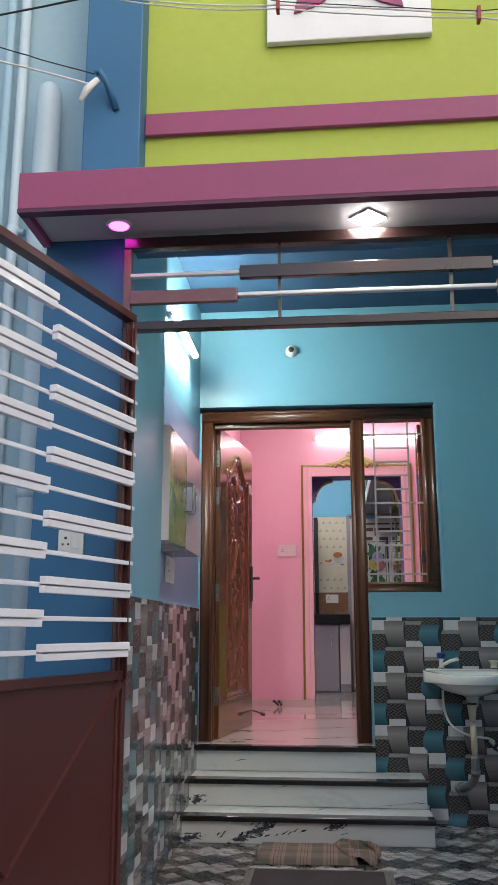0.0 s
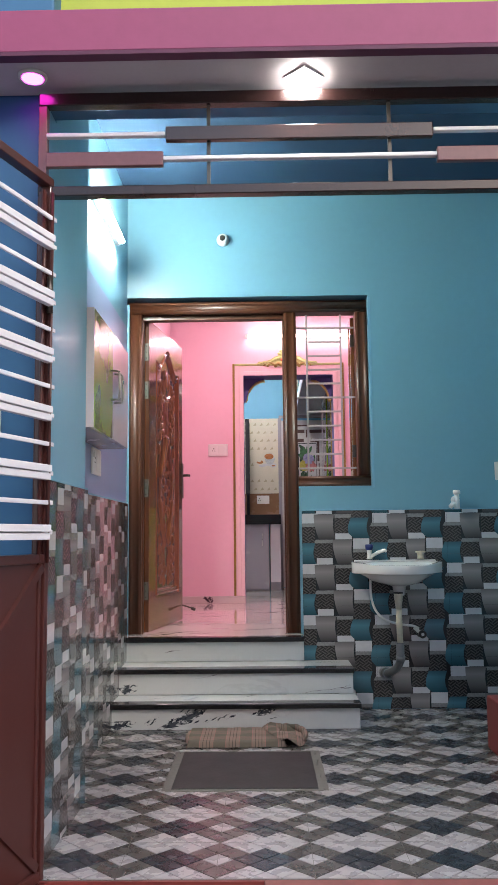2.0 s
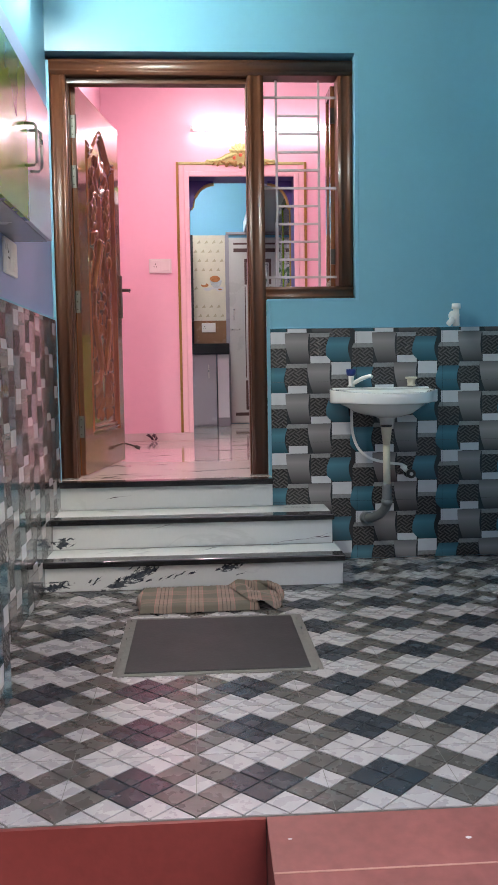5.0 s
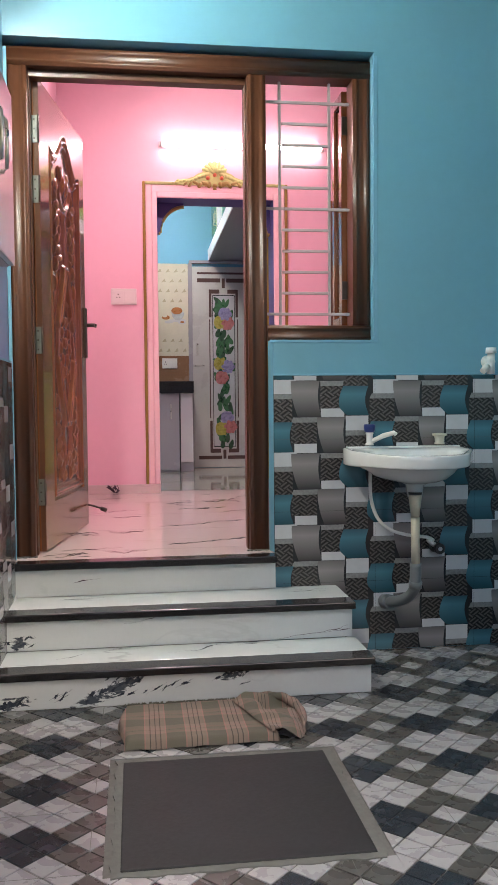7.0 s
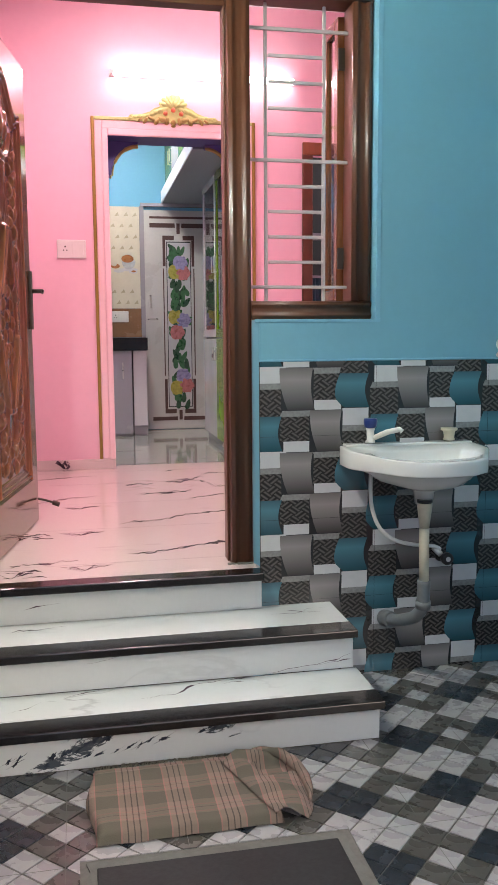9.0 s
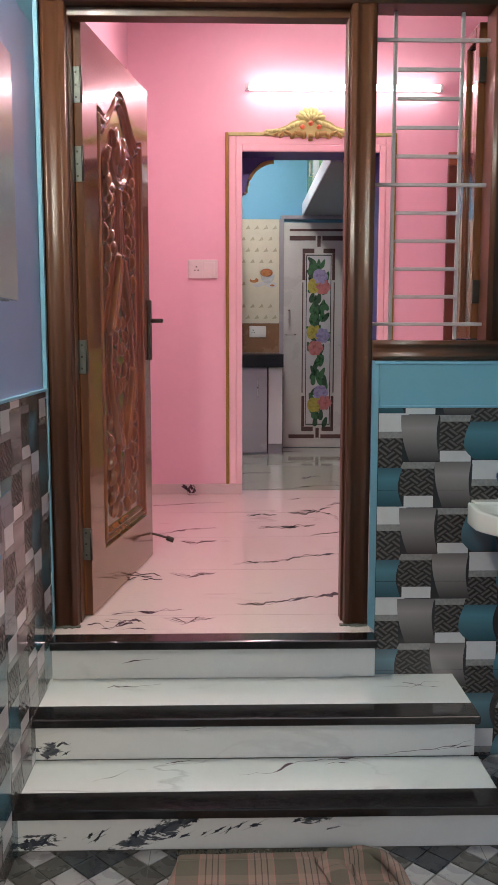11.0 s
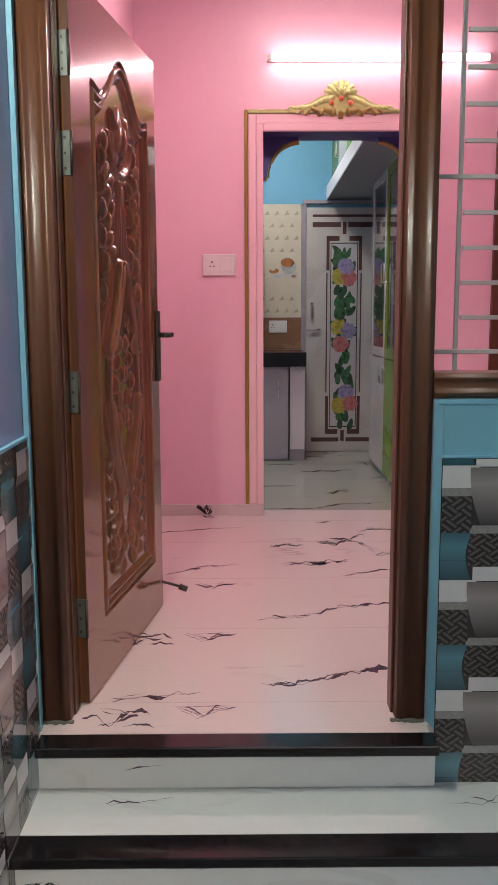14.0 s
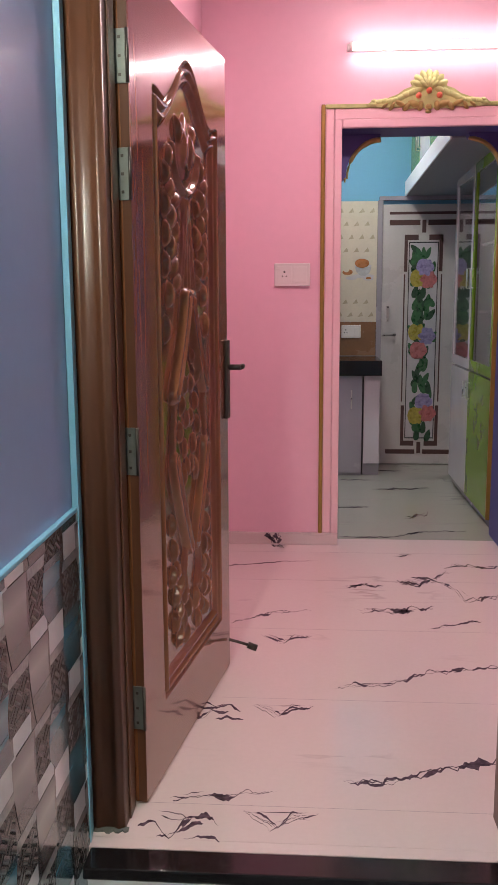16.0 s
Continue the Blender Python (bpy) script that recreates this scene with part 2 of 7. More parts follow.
M = {
    "teal": mat("teal_wall_paint", (0.15, 0.385, 0.50), 0.42, var=0.04, scale=1.2, bump=0.15, bscale=25),
    "skyblue": mat("light_blue_wall_paint", (0.17, 0.42, 0.56), 0.42, var=0.03, scale=1.2, bump=0.1, bscale=25, coat=0.04),
    "peri": mat("periwinkle_wall_paint", (0.28, 0.37, 0.60), 0.38, var=0.03, scale=1.2, bump=0.1, bscale=25, coat=0.06),
    "deep": mat("deep_blue_paint", (0.03, 0.14, 0.28), 0.5, var=0.06, scale=1.4, bump=0.2, bscale=30),
    "neighbour": mat("pale_blue_paint", (0.30, 0.46, 0.56), 0.7, var=0.07, scale=1.0, bump=0.2, bscale=30),
    "lime": mat("lime_green_paint", (0.40, 0.48, 0.07), 0.65, var=0.06, scale=0.9, bump=0.2, bscale=30),
    "maroon": mat("plum_paint", (0.31, 0.062, 0.15), 0.55, var=0.08, scale=2.0, bump=0.15, bscale=30),
    "plumdark": mat("dark_plum_paint", (0.10, 0.02, 0.06), 0.6),
    "soffit": mat("off_white_soffit_paint", (0.50, 0.46, 0.48), 0.7, var=0.05),
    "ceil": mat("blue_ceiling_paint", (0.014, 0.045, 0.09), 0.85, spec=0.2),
    "white": mat("white_paint", (0.80, 0.80, 0.82), 0.4, var=0.03),
    "pink": mat("pink_wall_paint", (0.86, 0.53, 0.635), 0.4, var=0.03, scale=1.0, bump=0.12, bscale=25),
    "pinklight": mat("light_pink_paint", (0.88, 0.62, 0.66), 0.4, var=0.03),
    "gold": mat("gold_paint", (0.33, 0.22, 0.05), 0.35, 0.3, var=0.12, scale=8),
    "goldlight": mat("yellow_green_gilt", (0.47, 0.52, 0.20), 0.45, 0.1, var=0.15, scale=14),
    "coral": mat("coral_paint", (0.80, 0.22, 0.12), 0.4),
    "indigo": mat("indigo_paint", (0.075, 0.075, 0.26), 0.5, var=0.05),
    "mustard": mat("mustard_paint", (0.37, 0.28, 0.085), 0.45, var=0.12, scale=10),
    "gate": mat("dark_brown_enamel", (0.075, 0.021, 0.018), 0.36, 0.0, var=0.08, scale=3, bump=0.03, coat=0.15),
    "raildark": mat("near_black_brown_enamel", (0.022, 0.009, 0.008), 0.25, 0.0, var=0.1, scale=3, coat=0.15),
    "pipepaint": mat("pale_blue_pipe_paint", (0.46, 0.58, 0.66), 0.45, var=0.06, scale=4),
    "gatemid": mat("glossy_brown_enamel", (0.032, 0.014, 0.010), 0.14, 0.0, var=0.15, scale=5, coat=0.4),
    "gaterose": mat("faded_rose_enamel", (0.20, 0.08, 0.09), 0.35, 0.0, var=0.12, scale=5, coat=0.2),
    "slat": mat("white_enamel", (0.78, 0.76, 0.80), 0.35, 0.0, var=0.04, scale=8, coat=0.2),
    "redox": mat("red_oxide_cement", (0.20, 0.036, 0.031), 0.5, var=0.16, scale=3, bump=0.3, bscale=40),
    "redpale": mat("worn_red_cement", (0.205, 0.064, 0.058), 0.6, var=0.26, scale=6, bump=0.4, bscale=35),
    "line": mat("pale_joint_mortar", (0.42, 0.22, 0.19), 0.8),
    "cement": mat("grey_cement", (0.125, 0.125, 0.115), 0.8, var=0.2, scale=9, bump=0.6, bscale=50),
    "slab": mat("dark_grey_stone", (0.020, 0.021, 0.023), 0.6, var=0.35, scale=7, bump=0.2, bscale=80, spec=0.3),
    "granite": mat("black_granite", (0.010, 0.009, 0.010), 0.16, var=0.5, scale=60, bscale=300, coat=0.15),
    "marble": marble("white_marble_tile", (0.66, 0.69, 0.695), (0.10, 0.12, 0.13), 0.45, 1.7),
    "ink_low": ink_marble("white_marble_with_ink_marks", [(0.02, 0.025, 0.10, 0.03, 0.1), (0.38, 0.06, 0.17, 0.035, 0.42), (0.83, 0.095, 0.08, 0.022, 0.3)]),
    "ink_mid": ink_marble("white_marble_with_ink_mark", [(0.03, 0.18, 0.06, 0.03, 0.2)]),
    "floor": marble("polished_cream_floor_tile", (0.70, 0.585, 0.575), (0.22, 0.14, 0.14), 0.4, 1.3, 0.08),
    # floor tile darkened: the kitchen's dimmer light and dark reflections are in the colour
    "kitfloor": marble("dimmed_grey_green_floor_tile", (0.37, 0.375, 0.33), (0.12, 0.14, 0.13), 0.7, 1.6, 0.07),
    "vein": mat("dark_marble_vein", (0.10, 0.065, 0.088), 0.12, var=0.5, scale=60),
    "inkmark": mat("blue_black_marble_mark", (0.035, 0.045, 0.065), 0.15, var=0.6, scale=30, coat=0.3),
    "veinsoft": mat("soft_grey_vein", (0.44, 0.38, 0.38), 0.15, var=0.4, scale=40),
    "doorwood": wood("varnished_red_brown_wood", (0.215, 0.080, 0.036), (0.275, 0.106, 0.047), 0.15, 0.75),
    "framewood": wood("varnished_dark_brown_wood", (0.088, 0.032, 0.016), (0.110, 0.041, 0.020), 0.40, 0.08),
    "steel": mat("brushed_steel", (0.55, 0.53, 0.50), 0.3, 1.0, var=0.06, scale=20),
    "zinc": mat("dull_zinc_plate", (0.24, 0.26, 0.24), 0.45, 0.8, var=0.15, scale=25),
    "antique": mat("dark_antique_metal", (0.10, 0.09, 0.08), 0.35, 0.9, var=0.2, scale=20),
    "grille": mat("silver_paint_grille", (0.50, 0.47, 0.47), 0.35, 0.2, var=0.08, scale=10),
    "ceramic": mat("white_ceramic", (0.74, 0.74, 0.73), 0.08, var=0.02, coat=0.6),
    "plastic": mat("white_plastic", (0.76, 0.75, 0.72), 0.3, var=0.03, scale=8),
    "greypvc": mat("grey_pvc", (0.16, 0.17, 0.18), 0.4, var=0.1, scale=8),
    "creampvc": mat("cream_plastic_pipe", (0.58, 0.53, 0.42), 0.35, var=0.12, scale=8),
    "bluecap": mat("blue_plastic_cap", (0.01, 0.03, 0.16), 0.3),
    "black": mat("black_plastic", (0.015, 0.015, 0.017), 0.4),
    "socket": mat("dark_socket_hole", (0.02, 0.02, 0.02), 0.6),
    "lamgreen": mat("lime_green_laminate", (0.19, 0.34, 0.03), 0.22, var=0.03, coat=0.15),
    "lamwhite": mat("white_laminate", (0.64, 0.60, 0.62), 0.2, var=0.03, coat=0.4),
    "lamgrey": mat("grey_laminate", (0.35, 0.33, 0.36), 0.25, var=0.04, coat=0.3),
    "kitdoor": mat("pale_laminate_door_skin", (0.55, 0.54, 0.52), 0.3, var=0.05, scale=5, coat=0.2),
    "brownlam": mat("brown_laminate_strip", (0.09, 0.045, 0.04), 0.35),
    "creamtile": mat("cream_kitchen_tile", (0.66, 0.62, 0.50), 0.2, var=0.05, scale=10, coat=0.3),
    "creamdark": mat("beige_tile_motif", (0.46, 0.42, 0.30), 0.25, var=0.1, scale=20),
    "tan": mat("tan_wall_tile", (0.26, 0.14, 0.075), 0.25, var=0.1, scale=6),
    "kitblue": mat("bright_blue_kitchen_paint", (0.14, 0.42, 0.62), 0.5, var=0.03),
    "kitgrey": mat("grey_stair_soffit_paint", (0.30, 0.34, 0.38), 0.6, var=0.05),
    # dark shelf colour, reused on the side room wall for missing light
    "cupboard_dark": mat("near_black_shelf_and_unlit_wall", (0.02, 0.02, 0.025), 0.8),
    "leaf": mat("leaf_green_print", (0.04, 0.14, 0.06), 0.3, var=0.3, scale=30),
    "leafdark": mat("dark_green_print", (0.025, 0.075, 0.04), 0.3, var=0.3, scale=30),
    "stem": mat("black_print", (0.01, 0.012, 0.012), 0.3),
    "rose": mat("rose_print", (0.50, 0.17, 0.17), 0.3, var=0.25, scale=30),
    "yellow": mat("yellow_print", (0.42, 0.36, 0.07), 0.3, var=0.25, scale=30),
    "lilac": mat("lilac_print", (0.30, 0.27, 0.48), 0.3, var=0.25, scale=30),
    "bun": mat("brown_bun_print", (0.42, 0.16, 0.05), 0.3, var=0.25, scale=25),
    "bowl": mat("grey_bowl_print", (0.42, 0.45, 0.46), 0.3, var=0.2, scale=25),
    "mosdark": mat("charcoal_blue_floor_tile", (0.020, 0.026, 0.034), 0.26, var=0.2, scale=18, bump=0.2, coat=0.2),
    "mosgrey": mat("olive_grey_floor_tile", (0.070, 0.067, 0.062), 0.28, var=0.1, scale=18, bump=0.2, coat=0.2),
    "moswhite": mat("pale_stone_floor_tile", (0.33, 0.32, 0.33), 0.28, var=0.06, scale=18, bump=0.2, coat=0.2),
    "grout": mat("dark_grout", (0.13, 0.125, 0.115), 0.8, var=0.2, scale=30),
    "dark_base": mat("dark_tile_ground", (0.02, 0.022, 0.025), 0.2, coat=0.5),
    "twhite": mat("white_tile_print", (0.58, 0.58, 0.60), 0.12, var=0.05, scale=20, coat=0.5),
    "strip": mat("grey_ledge_print", (0.24, 0.24, 0.24), 0.15, var=0.25, scale=90, coat=0.5),
    "asphalt": mat("street_concrete", (0.16, 0.155, 0.15), 0.9, var=0.2, scale=2, bump=0.6, bscale=40),
    "curtain": mat("blue_grey_cloth", (0.07, 0.14, 0.20), 0.8, var=0.2, scale=8),
    "opp": mat("plaster_across_street", (0.45, 0.42, 0.38), 0.8, var=0.12, scale=1),
    "cable": mat("white_cable", (0.7, 0.7, 0.7), 0.5),
    "tie": mat("red_cable_tie", (0.30, 0.03, 0.04), 0.5),
    "tube": glow("tube_light_glow", (1.0, 0.89, 0.91), TUBE_ROOM),
    "tube_p": glow("porch_tube_glow", (0.96, 1.0, 0.92), TUBE_PORCH),
    "led_pink": glow("pink_led_glow", (1.0, 0.035, 0.75), LED_PINK),
    "led_white": glow("white_led_glow", (0.95, 1.0, 0.97), LED_WHITE),
    "led_room": glow("room_lamp_glow", (1.0, 0.74, 0.80), LED_ROOM),
    "led_kit": glow("kitchen_lamp_glow", (0.95, 0.98, 1.0), KITCHEN),
}


def glass_mat():
    m = bpy.data.materials.new("clear_glass")
    m.use_nodes = True
    b = m.node_tree.nodes["Principled BSDF"]
    b.inputs["Base Color"].default_value = (0.8, 0.86, 0.85, 1)
    b.inputs["Roughness"].default_value = 0.03
    b.inputs["Transmission Weight"].default_value = 1.0
    b.inputs["IOR"].default_value = 1.45
    return m


M["glass"] = glass_mat()


def ribbon_mat(name, dark, light):
    """Printed curled ribbon: brightness rolls over along the height of the piece (UV v)."""
    m = bpy.data.materials.new(name)
    m.use_nodes = True
    nt = m.node_tree; N, L = nt.nodes, nt.links
    b = N["Principled BSDF"]
    uv = N.new("ShaderNodeUVMap"); sep = N.new("ShaderNodeSeparateXYZ"); L.new(uv.outputs[0], sep.inputs[0])
    cr = N.new("ShaderNodeValToRGB")
    e = cr.color_ramp.elements
    e[0].position, e[0].color = 0.0, (*dark, 1)
    e[1].position, e[1].color = 1.0, (*[0.55 * c for c in light], 1)
    k = e.new(0.72); k.color = (*light, 1)
    k = e.new(0.30); k.color = (*[0.6 * p + 0.4 * q for p, q in zip(dark, light)], 1)
    L.new(sep.outputs[1], cr.inputs[0]); L.new(cr.outputs[0], b.inputs["Base Color"])
    b.inputs["Roughness"].default_value = 0.13
    b.inputs["Coat Weight"].default_value = 0.4
    return m


def braid_mat():
    m = bpy.data.materials.new("black_braid_print")
    m.use_nodes = True
    nt = m.node_tree; N, L = nt.nodes, nt.links
    b = N["Principled BSDF"]
    uv = N.new("ShaderNodeUVMap")
    mp = N.new("ShaderNodeMapping"); mp.inputs["Rotation"].default_value = (0, 0, radians(45)); mp.inputs["Scale"].default_value = (3.0, 3.6, 1)
    L.new(uv.outputs[0], mp.inputs[0])
    ch = N.new("ShaderNodeTexChecker"); ch.inputs["Scale"].default_value = 1.0
    L.new(mp.outputs[0], ch.inputs["Vector"])
    ws = []
    for d in ("X", "Y"):
        w = N.new("ShaderNodeTexWave"); w.bands_direction = d; w.inputs["Scale"].default_value = 0.62; w.inputs["Distortion"].default_value = 0.4
        L.new(mp.outputs[0], w.inputs["Vector"]); ws.append(w)
    mx = N.new("ShaderNodeMix"); mx.data_type = "FLOAT"
    L.new(ch.outputs["Fac"], mx.inputs[0]); L.new(ws[0].outputs["Fac"], mx.inputs[2]); L.new(ws[1].outputs["Fac"], mx.inputs[3])
    cr = N.new("ShaderNodeValToRGB")
    e = cr.color_ramp.elements
    e[0].position, e[0].color = 0.05, (0.016, 0.015, 0.015, 1)
    e[1].position, e[1].color = 1.0, (0.105, 0.096, 0.092, 1)
    k = e.new(0.5); k.color = (0.042, 0.038, 0.037, 1)
    L.new(mx.outputs[0], cr.inputs[0]); L.new(cr.outputs[0], b.inputs["Base Color"])
    b.inputs["Roughness"].default_value = 0.2
    bp = N.new("ShaderNodeBump"); bp.inputs["Strength"].default_value = 0.4; bp.inputs["Distance"].default_value = 0.002
    L.new(mx.outputs[0], bp.inputs["Height"]); L.new(bp.outputs[0], b.inputs["Normal"])
    return m


M["ribgrey"] = ribbon_mat("grey_ribbon_print", (0.045, 0.042, 0.043), (0.29, 0.265, 0.265))
M["ribteal"] = ribbon_mat("teal_ribbon_print", (0.014, 0.065, 0.088), (0.065, 0.20, 0.26))
M["braid"] = braid_mat()


# ---- mesh helpers ----
def box_into(bm, lo, hi, mi=0, bev=0.0):
    v = [bm.verts.new((x, y, z)) for x in (lo[0], hi[0]) for y in (lo[1], hi[1]) for z in (lo[2], hi[2])]
    fs = []
    for q in ((0, 1, 3, 2), (4, 6, 7, 5), (0, 4, 5, 1), (2, 3, 7, 6), (0, 2, 6, 4), (1, 5, 7, 3)):
        f = bm.faces.new([v[i] for i in q]); f.material_index = mi; fs.append(f)
    if bev:
        es = {e for f in fs for e in f.edges}
        r = bmesh.ops.bevel(bm, geom=list(es), offset=bev, segments=2, profile=0.5, affect="EDGES")
        for f in r["faces"]:
            f.material_index = mi
    return v


def bm_box(lo, hi, bev=0.0):
    bm = bmesh.new(); box_into(bm, lo, hi, 0, bev); return bm


def prism(bm, pts, y0, y1, axis="y", mi=0):
    """Extrudes a 2D outline (a, b) between two values of the axis."""
    def P(a, b, c):
        return {"y": (a, c, b), "x": (c, a, b), "z": (a, b, c)}[axis]
    A = [bm.verts.new(P(a, b, y0)) for a, b in pts]
    B = [bm.verts.new(P(a, b, y1)) for a, b in pts]
    n = len(pts)
    fs = [bm.faces.new(A), bm.faces.new(B[::-1])]
    for i in range(n):
        fs.append(bm.faces.new([A[(i + 1) % n], A[i], B[i], B[(i + 1) % n]]))
    for f in fs:
        f.material_index = mi
    bmesh.ops.recalc_face_normals(bm, faces=fs)
    return fs


def tube_into(bm, pts, r, seg=10, mi=0, caps=True):
    """A round tube along points; r a number or one radius a point."""
    pts = [Vector(p) for p in pts]
    rs = r if isinstance(r, (list, tuple)) else [r] * len(pts)
    rings = []
    up = Vector((0, 0, 1))
    for i, p in enumerate(pts):
        d = (pts[min(i + 1, len(pts) - 1)] - pts[max(i - 1, 0)]).normalized()
        a = d.cross(up if abs(d.z) < 0.95 else Vector((1, 0, 0))).normalized()
        b = d.cross(a)
        rings.append([bm.verts.new(p + rs[i] * (math.cos(2 * math.pi * k / seg) * a + math.sin(2 * math.pi * k / seg) * b)) for k in range(seg)])
    fs = []
    for A, B in zip(rings, rings[1:]):
        for k in range(seg):
            fs.append(bm.faces.new([A[k], A[(k + 1) % seg], B[(k + 1) % seg], B[k]]))
    for f in fs:
        f.smooth = True
    if caps:
        fs += [bm.faces.new(rings[0][::-1]), bm.faces.new(rings[-1])]
    for f in fs:
        f.material_index = mi
    bmesh.ops.recalc_face_normals(bm, faces=fs)


def smooth_path(pts, k=6):
    """A rounder path through the points (Catmull-Rom)."""
    P = [Vector(p) for p in pts]
    out = []
    for i in range(len(P) - 1):
        a, b, c, d = P[max(i - 1, 0)], P[i], P[i + 1], P[min(i + 2, len(P) - 1)]
        for j in range(k):
            t = j / k
            out.append(0.5 * ((2 * b) + (c - a) * t + (2 * a - 5 * b + 4 * c - d) * t * t + (3 * b - a - 3 * c + d) * t ** 3))
    return out + [P[-1]]


def lathe(bm, prof, cx=0, cy=0, seg=24, mi=0, sx=1.0, sy=1.0):
    """Turns (radius, z) points about the upright through (cx, cy)."""
    rings = [[bm.verts.new((cx + sx * r * math.cos(2 * math.pi * k / seg), cy + sy * r * math.sin(2 * math.pi * k / seg), z)) for k in range(seg)] for r, z in prof]
    fs = []
    for A, B in zip(rings, rings[1:]):
        for k in range(seg):
            f = bm.faces.new([A[k], A[(k + 1) % seg], B[(k + 1) % seg], B[k]]); f.smooth = True; fs.append(f)
    fs += [bm.faces.new(rings[0][::-1]), bm.faces.new(rings[-1])]
    for f in fs:
        f.material_index = mi
    bmesh.ops.recalc_face_normals(bm, faces=fs)


def mesh_of(name, bm, mats):
    me = bpy.data.meshes.new(name)
    bm.to_mesh(me); bm.free()
    for m in (mats if isinstance(mats, (list, tuple)) else [mats]):
        me.materials.append(M[m] if isinstance(m, str) else m)
    return me


def part(name, bm, mats, parent=None, label=""):
    ob = new(name, mesh_of(name, bm, mats))
    if parent:
        ob.parent = parent
    if label:
        ob["label"] = label
    return ob


def thing(name, label, category, at=(0, 0, 0), group="", turn=0):
    ob = new(name)
    ob.empty_display_size = 0.1
    ob.matrix_world = pose(*at, 0, 0, turn)
    return tagged(ob, label, category, group)


def struct(name, bm, mats, label, category=""):
    return tagged(part(name, bm, mats), label, category, kind="structure")


def wall_with_holes(bm, x0, x1, z0, z1, y0, y1, holes, mi=0):
    """A wall slab along x cut into boxes round rectangular holes (x0, x1, z0, z1)."""
    xs = sorted({x0, x1, *[h[0] for h in holes], *[h[1] for h in holes]})
    zs = sorted({z0, z1, *[h[2] for h in holes], *[h[3] for h in holes]})
    def solid(i, j):
        if not (0 <= i < len(xs) - 1 and 0 <= j < len(zs) - 1):
            return False
        cx, cz = (xs[i] + xs[i + 1]) / 2, (zs[j] + zs[j + 1]) / 2
        return not any(h[0] < cx < h[1] and h[2] < cz < h[3] for h in holes)
    cache = {}
    def V(x, y, z):
        k = (x, y, z)
        if k not in cache:
            cache[k] = bm.verts.new(k)
        return cache[k]
    fs = []
    for i in range(len(xs) - 1):
        for j in range(len(zs) - 1):
            if not solid(i, j):
                continue
            a, b, c, d = xs[i], xs[i + 1], zs[j], zs[j + 1]
            fs.append(bm.faces.new([V(a, y0, c), V(b, y0, c), V(b, y0, d), V(a, y0, d)]))
            fs.append(bm.faces.new([V(a, y1, d), V(b, y1, d), V(b, y1, c), V(a, y1, c)]))
            if not solid(i - 1, j): fs.append(bm.faces.new([V(a, y0, c), V(a, y0, d), V(a, y1, d), V(a, y1, c)]))
            if not solid(i + 1, j): fs.append(bm.faces.new([V(b, y0, d), V(b, y0, c), V(b, y1, c), V(b, y1, d)]))
            if not solid(i, j - 1): fs.append(bm.faces.new([V(b, y0, c), V(a, y0, c), V(a, y1, c), V(b, y1, c)]))
            if not solid(i, j + 1): fs.append(bm.faces.new([V(a, y0, d), V(b, y0, d), V(b, y1, d), V(a, y1, d)]))
    for f in fs:
        f.material_index = mi
    return fs


